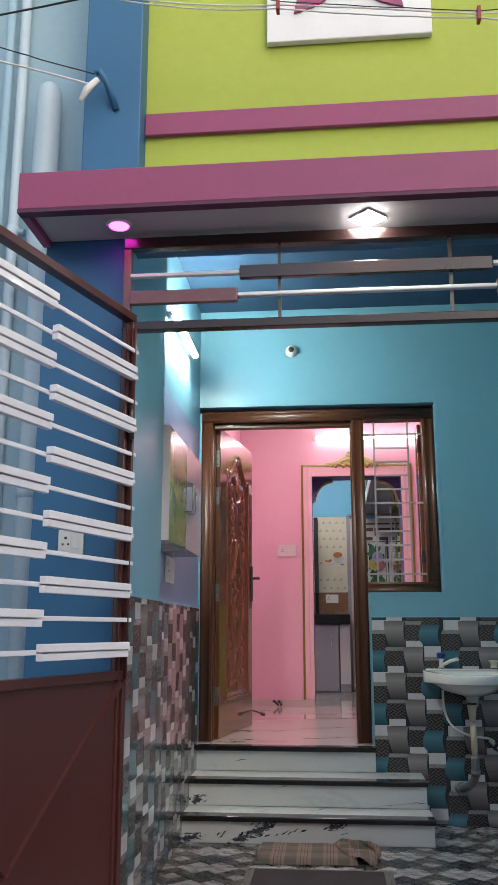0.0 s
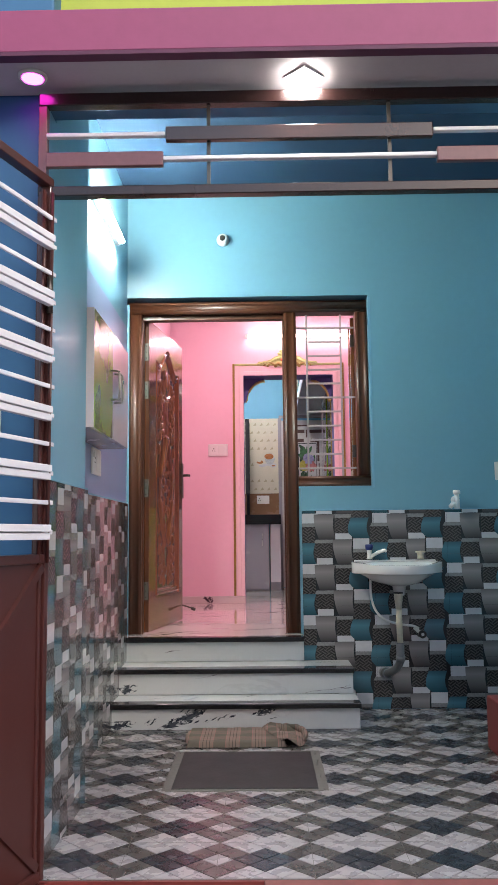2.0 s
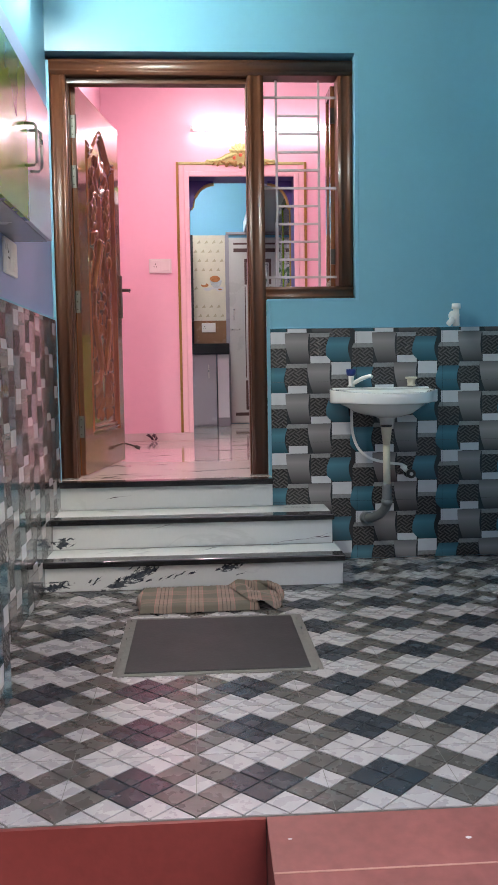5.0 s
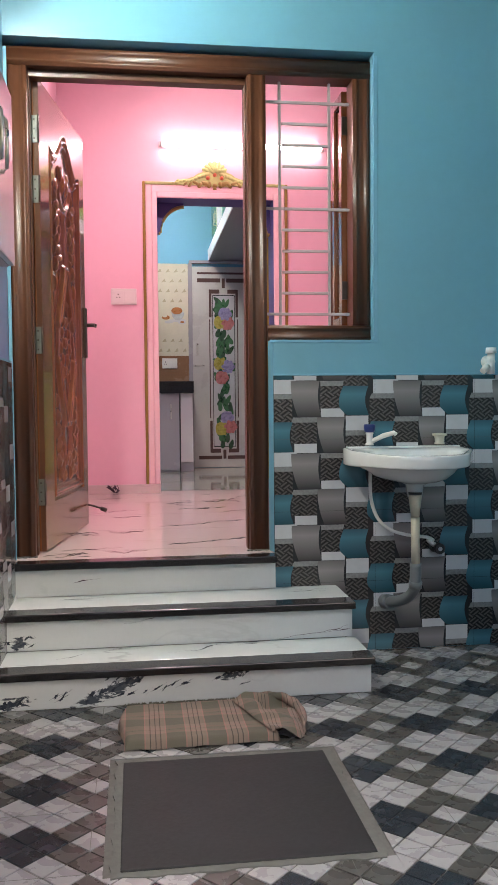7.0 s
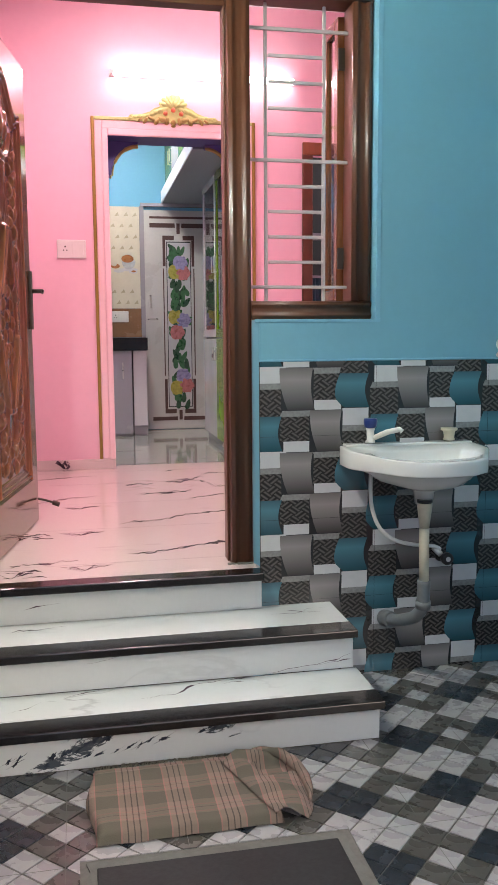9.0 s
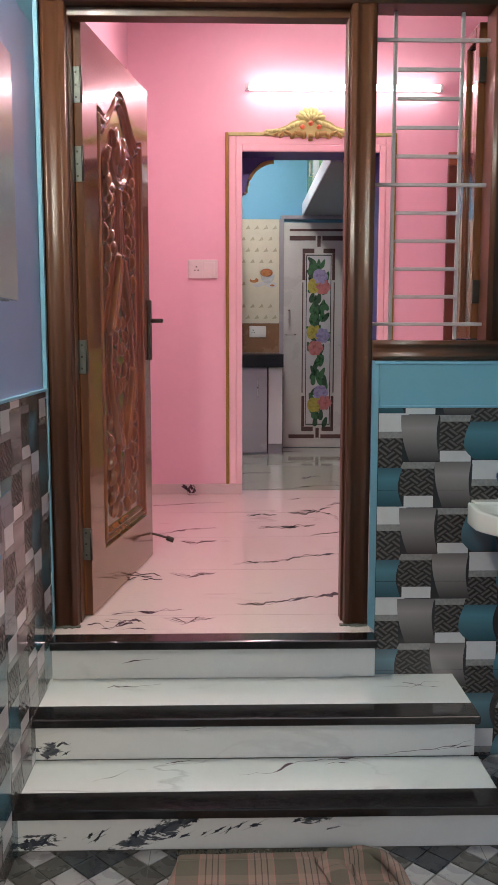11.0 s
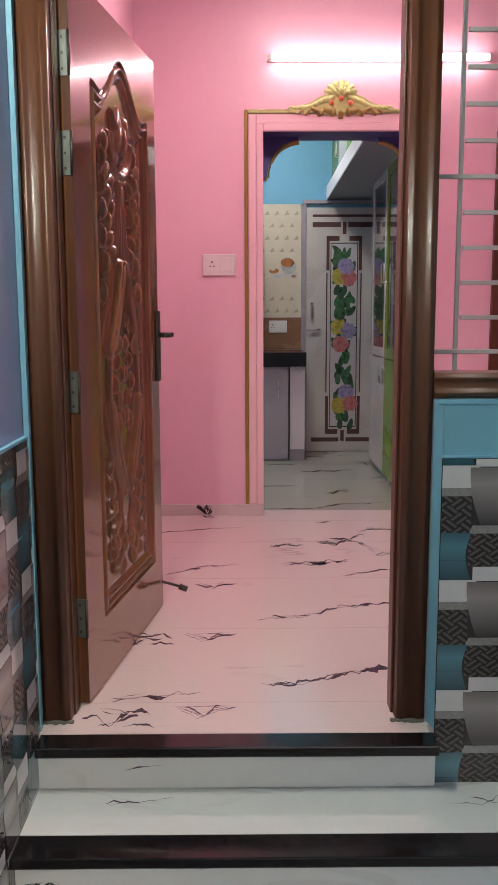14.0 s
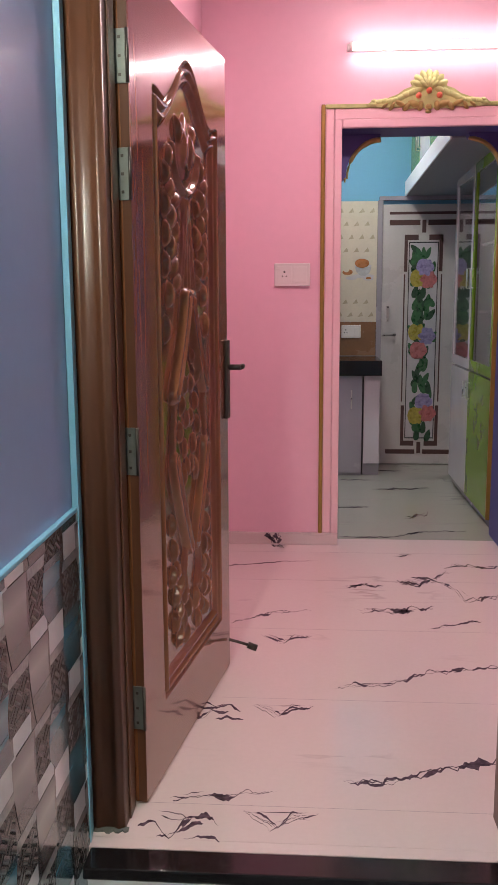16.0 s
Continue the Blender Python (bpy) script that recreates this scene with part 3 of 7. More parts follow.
# ---- porch and house structure ----
def build_shell():
    bm = bmesh.new()
    wall_with_holes(bm, -0.30, 2.60, PORCH - 0.2, 3.0, 0.0, 0.16, [(0.0 - 0.062, 1.515, 0.0 - 0.6, 2.145)])
    # lower right part of the opening is wall again, up to the window
    box_into(bm, (1.071, 0.0, PORCH - 0.2), (1.5155, 0.16, 0.915))
    struct("wall_north", bm, "teal", "teal painted front wall of the house with a door and window opening")
    bm = bmesh.new()
    wall_with_holes(bm, -0.25, 3.2, 0.0, 2.95, 0.164, 0.176, [(-0.055, 1.505, -0.1, 2.13)])
    struct("wall_room_front", bm, "pink", "pink inner face of the front wall")
    # left wall: near pilaster and recessed stretch
    bm = bm_box((-0.224, -2.499, PORCH - 0.4), (0.085, -1.83, 2.118)); box_into(bm, (-0.098, -2.399, 2.1185), (0.085, -1.83, 2.8195)); box_into(bm, (0.0885, -2.60, PORCH - 0.004), (0.0852, -2.4992, 2.118))
    struct("wall_west_pilaster", bm, "skyblue", "glossy light blue side wall of the porch")
    struct("wall_west_upper", bm_box((-0.098, -1.8295, 1.95), (-0.035, 0.0, 2.8195)), "skyblue", "light blue upper part of the recessed side wall")
    struct("wall_west", bm_box((-0.098, -1.8295, PORCH - 0.4), (-0.035, 0.0, 1.9495)), "peri", "glossy periwinkle blue recessed side wall of the porch")
    struct("wall_east", bm_box((2.395, -2.419, PORCH - 0.4), (2.60, 0.0, 2.82)), "teal", "teal side wall of the porch")
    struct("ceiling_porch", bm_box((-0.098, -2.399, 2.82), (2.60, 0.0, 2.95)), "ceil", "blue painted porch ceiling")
    # upper storey front
    bm = bmesh.new()
    box_into(bm, (0.125, -2.52, 2.24), (1.752, -2.40, 4.6))
    struct("wall_upper_panel", bm, "lime", "lime green painted upper facade panel")
    struct("wall_upper_west", bm_box((-0.100, -2.62, 2.24), (0.125, -2.40, 4.6), 0.006), "deep", "deep blue painted facade band")
    struct("wall_upper_east", bm_box((1.752, -2.62, 2.24), (2.60, -2.40, 4.6), 0.006), "deep", "deep blue painted facade band")
    struct("trim_band", bm_box((0.127, -2.545, 2.582), (1.750, -2.521, 2.676), 0.003), "maroon", "plum painted moulding across the lime green panel")
    struct("wall_lintel", bm_box((-0.225, -2.60, 2.12), (2.60, -2.42, 2.24)), "deep", "deep blue lintel over the porch front")
    struct("wall_gate_pier", bm_box((-0.225, -2.602, -0.9), (0.088, -2.50, 2.118), 0.004), "deep", "deep blue painted pier beside the gate")
    struct("wall_pier_east", bm_box((2.40, -2.602, -0.9), (2.60, -2.50, 2.118)), "deep", "deep blue painted pier")
    # canopy
    bm = bmesh.new()
    box_into(bm, (-0.235, -2.885, 2.108), (2.62, -2.86, 2.245), 0, 0.003)
    struct("canopy_fascia", bm, ["maroon"], "plum painted canopy fascia")
    struct("canopy_lip", bm_box((-0.235, -2.886, 2.094), (2.62, -2.845, 2.107)), "plumdark", "dark plum drip edge under the canopy fascia")
    bm = bmesh.new()
    box_into(bm, (-0.235, -2.859, 2.094), (-0.205, -2.605, 2.245), 0, 0.003)
    struct("canopy_end", bm, "maroon", "plum painted canopy end")
    struct("canopy_soffit", bm_box((-0.204, -2.858, 2.118), (2.60, -2.603, 2.236)), "soffit", "off-white canopy soffit")
    # pale neighbour building
    bm = bm_box((-3.0, -2.30, -0.9), (-0.232, -2.10, 4.8)); box_into(bm, (-0.2318, -2.30, 2.245), (-0.1005, -2.10, 4.8))
    struct("wall_neighbour", bm, "neighbour", "pale blue wall of the house next door")
    struct("wall_opposite", bm_box((-7, -11.0, -0.9), (9, -10.6, 3.2)), "opp", "plain plaster wall across the street")
    bm = bmesh.new()
    prism(bm, [(1.0535, 0.049), (1.067, -0.0008), (1.070, -0.0008), (1.070, 0.049)], 0.0005, 0.9145, "z")
    struct("trim", bm, "skyblue", "light blue painted plaster return beside the doorway")
    bm = bmesh.new()
    prism(bm, [(-0.033, -0.004), (-0.020, 0.0), (-0.026, 0.049), (-0.033, 0.049)], 0.0005, 2.10, "z")
    struct("trim", bm, "skyblue", "light blue painted plaster return beside the doorway")
    struct("trim", bm_box((1.0535, -0.0022, 0.905), (1.53, 0.0, 0.9168), 0.001), "skyblue", "light blue painted plaster edge under the window")
    struct("trim", bm_box((1.5125, -0.0022, 0.917), (1.530, 0.049, 2.13), 0.001), "skyblue", "light blue painted plaster edge beside the window")
    # room
    struct("wall_room_far", arch_wall(), ["pink", "indigo"], "glossy pink wall with a framed opening to the kitchen")
    struct("wall_room_west", bm_box((-0.25, 0.177, -0.02), (-0.035, 2.589, 2.949)), "pink", "pink side wall of the room")
    struct("wall_room_east", bm_box((3.05, 0.177, -0.02), (3.20, 2.589, 2.949)), "pink", "pink side wall of the room")
    struct("ceiling_room", bm_box((-0.25, 0.16, 2.95), (3.2, 2.95, 3.05)), "white", "white room ceiling")
    # side room behind the far door, its darkness put into the wall colour
    struct("wall_side_room", bm_box((2.04, 4.0, -0.02), (3.2, 4.1, 2.95)), "cupboard_dark", "side room wall coloured near black to stand for the unlit space")
    # kitchen
    struct("wall_kitchen_far", bm_box((-0.6, KIT_FAR, -0.02), (2.5, KIT_FAR + 0.12, 2.95)), "kitblue", "bright blue kitchen wall")
    struct("wall_kitchen_west", bm_box((-0.72, 2.83, -0.02), (-0.6, KIT_FAR, 2.95)), "kitblue", "bright blue kitchen side wall")
    struct("wall_kitchen_east", bm_box((1.98, 2.83, -0.02), (2.04, KIT_FAR, 2.95)), "kitgrey", "grey kitchen side wall")
    struct("ceiling_kitchen", bm_box((-0.7, 2.83, 2.951), (2.5, KIT_FAR + 0.1, 3.05)), "white", "white kitchen ceiling")
    # grounds
    bm = bmesh.new()
    v = [bm.verts.new(p) for p in ((-300, -300, STREET), (300, -300, STREET), (300, 300, STREET), (-300, 300, STREET))]
    bm.faces.new(v)
    struct("ground", bm, "asphalt", "grey concrete lane")
    struct("floor_house", bm_box((-0.7, 0.025, -0.06), (3.2, 2.70, 0.0)), "floor", "polished cream marble tile floor with dark veins")
    # split at the doorway so the dimmer kitchen light can be coloured in
    struct("floor_kitchen", bm_box((-0.7, 2.7005, -0.06), (3.2, KIT_FAR + 0.1, 0.0)), "kitfloor", "polished marble kitchen floor with dark veins, toned grey-green for the dimmer light")
    struct("floor_threshold", bm_box((-0.033, -0.014, -0.0305), (1.052, 0.0245, -0.0002)), "floor", "polished cream marble strip behind the door sill")
    struct("floor_porch_slab", bm_box((-0.3, FRONT, -0.80), (2.6, 0.0, PORCH - 0.004)), "grout", "dark grouted bed of the porch floor")


def arch_wall():
    bm = bmesh.new()
    wall_with_holes(bm, -0.25, 3.2, 0.0, 2.95, ROOM_FAR, 2.83, [(0.656, 1.50, -0.1, 2.119), (1.99, 2.75, -0.1, 2.08)])
    for f in bm.faces:
        c = f.calc_center_median(); n = f.normal
        f.normal_update()
        if 0.65 < c.x < 1.505 and 2.6 < c.y < 2.82 and c.z < 2.13:
            f.material_index = 1
    return bm


build_shell()


# ---- red cement apron ----
def build_apron():
    struct("apron_floor", bm_box((-0.6, -3.9, -0.86), (0.815, -2.602, -0.648)), "redpale", "worn red cement landing below the gate")
    struct("apron_riser", bm_box((0.09, -2.612, -0.66), (0.815, -2.6005, -0.449)), "redox", "red oxide cement riser under the porch edge")
    struct("kerb_apron", bm_box((-0.05, -3.9, -0.85), (0.088, -2.604, -0.60), 0.006), "redox", "red oxide cement kerb beside the landing")
    bm = bmesh.new()
    prism(bm, [(-3.95, -0.82), (-3.95, -0.655), (-2.602, -0.449), (-2.602, -0.82)], 0.817, 2.60, "x")
    struct("ramp", bm, "redpale", "worn red cement ramp up to the porch")
    bm = bmesh.new()
    for y in (-2.775, -2.977, -3.179, -3.381, -3.583, -3.785):
        z = -0.449 + (y + 2.602) * 0.1528
        box_into(bm, (0.818, y - 0.0022, z - 0.01), (2.6, y + 0.0022, z + 0.0012))
    struct("ramp_joint", bm, "line", "pale mortar joints across the ramp")
    # parapet block at the right
    t = thing("seat_block", "red oxide cement block on the tiled porch floor", "bench", (1.92, -1.0, PORCH))
    part("block", bm_box((0, -1.58, 0), (0.474, 0, 0.26), 0.012), "redox", t)


build_apron()


def build_specks():
    """Small paint drops on the worn cement."""
    bm = bmesh.new()
    rnd = random.Random(77)
    for k in range(70):
        x, y = rnd.uniform(0.15, 2.3), rnd.uniform(-3.6, -2.65)
        if x > 0.83:
            z = -0.449 + (y + 2.602) * 0.1528 + 0.0008
        else:
            z = -0.6472
            if x > 0.79:
                continue
        r = rnd.uniform(0.0012, 0.0045) * (2.2 if rnd.random() < 0.1 else 1)
        n = 7
        v = [bm.verts.new((x + r * rnd.uniform(0.6, 1.3) * 1.6 * math.cos(2 * math.pi * i / n), y + r * rnd.uniform(0.6, 1.3) * math.sin(2 * math.pi * i / n), z + 0.1528 * r * math.sin(2 * math.pi * i / n) * (1 if x > 0.83 else 0))) for i in range(n)]
        bm.faces.new(v)
    tagged(part("paint_specks", bm, "soffit"), "small pale paint drops on the red cement", "paint", kind="stuff")


build_specks()


# ---- steps ----
def vein_poly(bm, P, path, w, mi=0, seed=1, n=26):
    """A jagged thin vein: path in plane coordinates, P maps (a, b) to a place."""
    rnd = random.Random(seed)
    pts = []
    for (a0, b0), (a1, b1) in zip(path, path[1:]):
        k = max(2, int(n * math.hypot(a1 - a0, b1 - b0) / 0.4))
        for i in range(k):
            t = i / k
            pts.append((a0 + (a1 - a0) * t, b0 + (b1 - b0) * t))
    pts.append(path[-1])
    m = len(pts)
    up, dn = [], []
    for i, (a, b) in enumerate(pts):
        off = w * (0.9 * noise.noise(Vector((a * 22 + seed * 5.1, b * 16, seed * 0.37))) + 0.35 * noise.noise(Vector((a * 75, b * 60 + seed, 2.0)))) + rnd.uniform(-1, 1) * w * 0.03
        taper = math.sin(math.pi * min(1, max(0.02, i / (m - 1)))) ** 0.6
        burst = max(0.0, noise.noise(Vector((a * 16 + seed * 3.7, b * 9, seed)))) * 2.2
        ww = w * taper * (0.13 + 0.85 * min(1, burst) * rnd.uniform(0.8, 1.0))
        up.append(bm.verts.new(P(a, b + off + ww * 0.5 * rnd.uniform(0.75, 1.15)))); dn.append(bm.verts.new(P(a, b + off - ww * 0.5 * rnd.uniform(0.75, 1.15))))
    for i in range(m - 1):
        f = bm.faces.new([dn[i], dn[i + 1], up[i + 1], up[i]]); f.material_index = mi


def blotch(bm, P, ca, cb, ra, rb, seed, mi=0, count=6):
    rnd = random.Random(seed)
    for k in range(count):
        a = ca + rnd.uniform(-ra, ra); b = cb + rnd.uniform(-rb, rb)
        l = ra * rnd.uniform(0.3, 0.9); sl = rnd.uniform(-0.1, 0.55)
        vein_poly(bm, P, [(a - l / 2, b - l / 2 * sl), (a, b + rnd.uniform(-rb, rb) * 0.2), (a + l / 2, b + l / 2 * sl)], rb * rnd.uniform(0.15, 0.5), mi, seed * 31 + k, 40)


def ink_streak(bm, P, a0, b0, a1, b1, w, count, seed):
    """Ragged overlapping flakes along a slanting line, like smoke drawn into the stone."""
    rnd = random.Random(seed)
    for k in range(count):
        u = (k + 0.5) / count
        ca, cb = a0 + (a1 - a0) * u + rnd.uniform(-0.01, 0.01), b0 + (b1 - b0) * u + rnd.uniform(-0.4, 0.4) * w
        la, lb = rnd.uniform(0.7, 1.5) * max(0.03, 1.1 * (a1 - a0) / count), w * rnd.uniform(0.16, 0.42)
        tilt = math.atan2(b1 - b0, a1 - a0) + rnd.uniform(0.0, 0.7)
        n = 26
        ring = []
        for i in range(n):
            t = 2 * math.pi * i / n
            r = 0.62 + 0.75 * noise.noise(Vector((math.cos(t) * 2.3, math.sin(t) * 2.3, seed + k * 1.7))) + rnd.uniform(-0.10, 0.10)
            r = max(0.16, r)
            p, q = la * 0.5 * math.cos(t) * r, lb * math.sin(t) * r
            ring.append(bm.verts.new(P(ca + p * math.cos(tilt) - q * math.sin(tilt), cb + p * math.sin(tilt) + q * math.cos(tilt))))
        mid = bm.verts.new(P(ca, cb))
        for i in range(n):
            bm.faces.new([mid, ring[i], ring[(i + 1) % n]])
        vein_poly(bm, P, [(ca - la * 0.7, cb - la * 0.35), (ca, cb), (ca + la * 0.8, cb + la * 0.42)], w * 0.16, 0, seed + k, 60)


STEPS = [(-0.445, -0.30, -0.545, 1.345), (-0.30, -0.15, -0.30, 1.335)]


def build_steps():
    t = thing("entrance_steps", "white marble entrance steps with black granite nosings against the front wall", "steps", (0, 0, PORCH))
    dz = -PORCH
    for k, (z0, z1, y, xr) in enumerate(STEPS):
        yb = STEPS[1][2] if k == 0 else 0.0
        bm = bm_box((-0.033, y, 0), (xr, -0.002 if k else -0.30, z1 - 0.028 + dz), 0.002) if k == 0 else bm_box((-0.033, y, STEPS[0][1] + dz), (xr, -0.002, z1 - 0.028 + dz), 0.002)
        part("riser", bm, ("ink_low", "ink_mid")[k], t, "white marble riser with dark ink-like veins")
        part("tread", bm_box((-0.033, y + 0.055, z1 - 0.028 + dz), (xr + 0.002, -0.002 if k else yb - 0.0003, z1 - 0.001 + dz), 0.002), "marble", t, "white marble tread")
        part("nosing", bm_box((-0.033, y - 0.045, z1 - 0.028 + dz), (xr + 0.004, y + 0.054, z1 + dz), 0.004), "granite", t, "black granite nosing")
    part("riser", bm_box((-0.033, -0.035, -0.15 + dz), (1.066, -0.002, -0.031 + dz), 0.002), "marble", t, "white marble riser")
    part("nosing", bm_box((-0.018, -0.094, -0.030 + dz), (1.064, -0.0145, 0.0 + dz), 0.004), "granite", t, "black granite door sill")
    # dark veining
    bm = bmesh.new()
    y2 = STEPS[1][2] - 0.0006
    P2 = lambda a, b: (a, y2, b)
    zt = -0.30 + dz + 0.0004
    Pt = lambda a, b: (a, b, zt)
    vein_poly(bm, Pt, [(0.587, -0.407), (0.70, -0.385), (0.784, -0.335), (0.885, -0.315), (1.03, -0.305)], 0.020, 0, 21)
    vein_poly(bm, Pt, [(0.86, -0.345), (0.90, -0.338), (0.94, -0.345)], 0.016, 0, 22)
    vein_poly(bm, Pt, [(0.17, -0.43), (0.231, -0.407), (0.282, -0.363)], 0.010, 0, 23)
    vein_poly(bm, Pt, [(0.34, -0.35), (0.42, -0.318), (0.47, -0.31)], 0.008, 0, 30)
    vein_poly(bm, P2, [(1.02, 0.150), (1.149, 0.158), (1.253, 0.178), (1.33, 0.198)], 0.012, 0, 24)
    vein_poly(bm, P2, [(1.20, 0.165), (1.26, 0.170), (1.33, 0.176)], 0.008, 0, 28)
    vein_poly(bm, P2, [(0.42, 0.235), (0.50, 0.245), (0.56, 0.262)], 0.006, 0, 29)
    zt2 = -0.15 + dz + 0.0004
    Pu = lambda a, b: (a, b, zt2)
    vein_poly(bm, Pu, [(0.17, -0.116), (0.19, -0.098), (0.266, -0.104), (0.356, -0.086)], 0.014, 0, 25)
    vein_poly(bm, Pu, [(0.18, -0.118), (0.23, -0.100), (0.27, -0.112)], 0.010, 0, 31)
    vein_poly(bm, Pu, [(1.08, -0.12), (1.17, -0.129), (1.232, -0.083), (1.30, -0.075)], 0.014, 0, 26)
    vein_poly(bm, Pu, [(1.15, -0.09), (1.20, -0.115), (1.27, -0.125)], 0.012, 0, 27)
    vein_poly(bm, lambda a, b: (a, -0.0355, b), [(0.21, 0.35), (0.27, 0.357), (0.337, 0.368)], 0.006, 0, 32)
    ob = part("veining", bm, "vein", t, "dark natural veining in the marble"); ob["kind"] = "stuff"
    bm = bmesh.new()
    y1 = STEPS[0][2] - 0.0006
    P1 = lambda a, b: (a, y1, b + dz)
    for k, (a0, b0, a1, b1, w, n) in enumerate(((-0.02, -0.425, 0.07, -0.41, 0.035, 6), (0.18, -0.405, 0.22, -0.385, 0.040, 3), (0.28, -0.425, 0.49, -0.340, 0.034, 9),
                                                (0.40, -0.408, 0.66, -0.375, 0.022, 7), (0.36, -0.350, 0.46, -0.335, 0.018, 3), (0.76, -0.365, 0.89, -0.332, 0.034, 6), (0.84, -0.385, 0.89, -0.378, 0.010, 2))):
        ink_streak(bm, P1, a0, b0, a1, b1, w, n, 600 + k)
    for k, (a0, b0, a1, b1, w, n) in enumerate(((-0.02, -0.268, 0.06, -0.250, 0.030, 4), (0.0, -0.285, 0.09, -0.280, 0.022, 3))):
        ink_streak(bm, lambda a, b: (a, y2, b + dz), a0, b0, a1, b1, w, n, 640 + k)
    ob = part("ink_mark", bm, "inkmark", t, "blue-black smoky marks in the marble"); ob["kind"] = "stuff"
    

build_steps()


# ---- entrance door and window ----
FY0, FY1 = 0.05, 0.16


def bead(bm, lo, hi):
    box_into(bm, lo, hi, 0, 0.003)


def build_frame():
    t = thing("entrance_window_unit", "varnished dark brown wooden entrance surround with a grilled window", "window", (0, 0, 0))
    def member(lo, hi, axis):
        # a moulded face: two broad rounded beads with a shallow hollow between, eased corners
        bm = bmesh.new()
        i, o = (0, 2) if axis == "z" else (2, 0)
        n = 36
        prof = [(lo[i], hi[1])]
        for k in range(n + 1):
            u = k / n
            e = min(u, 1 - u)
            prof.append((lo[i] + (hi[i] - lo[i]) * u, lo[1] + 0.008 - 0.008 * math.exp(-((u - 0.20) / 0.12) ** 2) - 0.008 * math.exp(-((u - 0.80) / 0.12) ** 2) + (0.004 if e < 0.02 else 0.0)))
        prof.append((hi[i], hi[1]))
        A = [bm.verts.new((p, y, lo[o]) if o == 2 else (lo[o], y, p)) for p, y in prof]
        B = [bm.verts.new((p, y, hi[o]) if o == 2 else (hi[o], y, p)) for p, y in prof]
        bm.faces.new(A); bm.faces.new(B[::-1])
        for k in range(len(prof)):
            q = (k + 1) % len(prof)
            f = bm.faces.new([A[k], A[q], B[q], B[k]]); f.smooth = 1 <= k <= n
        bmesh.ops.recalc_face_normals(bm, faces=bm.faces)
        return bm
    part("jamb", member((-0.032, FY0, 0.0), (0.052, FY1, 2.05), "z"), "framewood", t)
    part("jamb", member((0.971, FY0, 0.0), (1.053, FY1, 2.05), "z"), "framewood", t)
    part("jamb", member((1.435, FY0, 0.985), (1.512, FY1, 2.05), "z"), "framewood", t)
    part("head", member((-0.032, FY0 - 0.001, 2.051), (1.512, FY1, 2.128), "x"), "framewood", t)
    part("sill", member((1.0535, FY0 - 0.002, 0.917), (1.512, FY1, 0.984), "x"), "framewood", t)
    # rebate strips set behind the face
    part("rebate", bm_box((0.0525, 0.10, 0.0), (0.0575, FY1, 2.02), 0.002), "framewood", t)
    part("rebate", bm_box((0.963, 0.10, 0.0), (0.9705, FY1, 2.02), 0.003), "framewood", t)
    part("rebate", bm_box((0.0525, 0.10, 2.0205), (0.9705, FY1, 2.0505), 0.003), "framewood", t)
    # grille
    g = part("grille", bm_box((1.117, 0.118, 0.985), (1.129, 0.130, 2.050), 0.002), "grille", t, "silver painted steel window grille")
    part("bar", bm_box((1.339, 0.118, 0.985), (1.351, 0.130, 2.050), 0.002), "grille", g)
    for k in range(11):
        z = 1.958 - 0.092 * k
        x0, x1 = (1.054, 1.434) if k % 5 == 0 else (1.130, 1.338)
        part("bar", bm_box((x0, 0.106, z - 0.006), (x1, 0.117, z + 0.006), 0.002), "grille", g)
    # casement swung open into the room
    c = part("casement", bm_box((1.415, 0.178, 0.99), (1.447, 0.22, 2.04), 0.003), "doorwood", t, "open window casement in red-brown wood")
    part("stile", bm_box((1.418, 0.335, 0.99), (1.447, 0.375, 2.04), 0.003), "doorwood", c)
    part("rail", bm_box((1.415, 0.2205, 0.99), (1.447, 0.3345, 1.035), 0.003), "doorwood", c)
    part("rail", bm_box((1.415, 0.2205, 1.995), (1.447, 0.3345, 2.04), 0.003), "doorwood", c)
    part("pane", bm_box((1.429, 0.2205, 1.0355), (1.433, 0.3345, 1.9945)), "glass", c)
    for z in (1.15, 1.88):
        part("hinge", bm_box((1.410, 0.150, z - 0.04), (1.4345, 0.1605, z + 0.04), 0.001), "antique", c)
    # cement smears at the feet
    for x0, x1 in ((-0.03, 0.060), (0.955, 1.05)):
        bm = bmesh.new()
        rnd = random.Random(int(x0 * 100))
        n = 12
        pts = [(x0 + (x1 - x0) * i / n, 0.036 + rnd.uniform(0, 0.012)) for i in range(n + 1)] + [(x1, 0.06), (x0, 0.06)]
        prism(bm, pts, 0.0, 0.004 + rnd.uniform(0, 0.002), "z")
        part("cement_smear", bm, "cement", t, "dry cement smear at the foot of the frame")


build_frame()


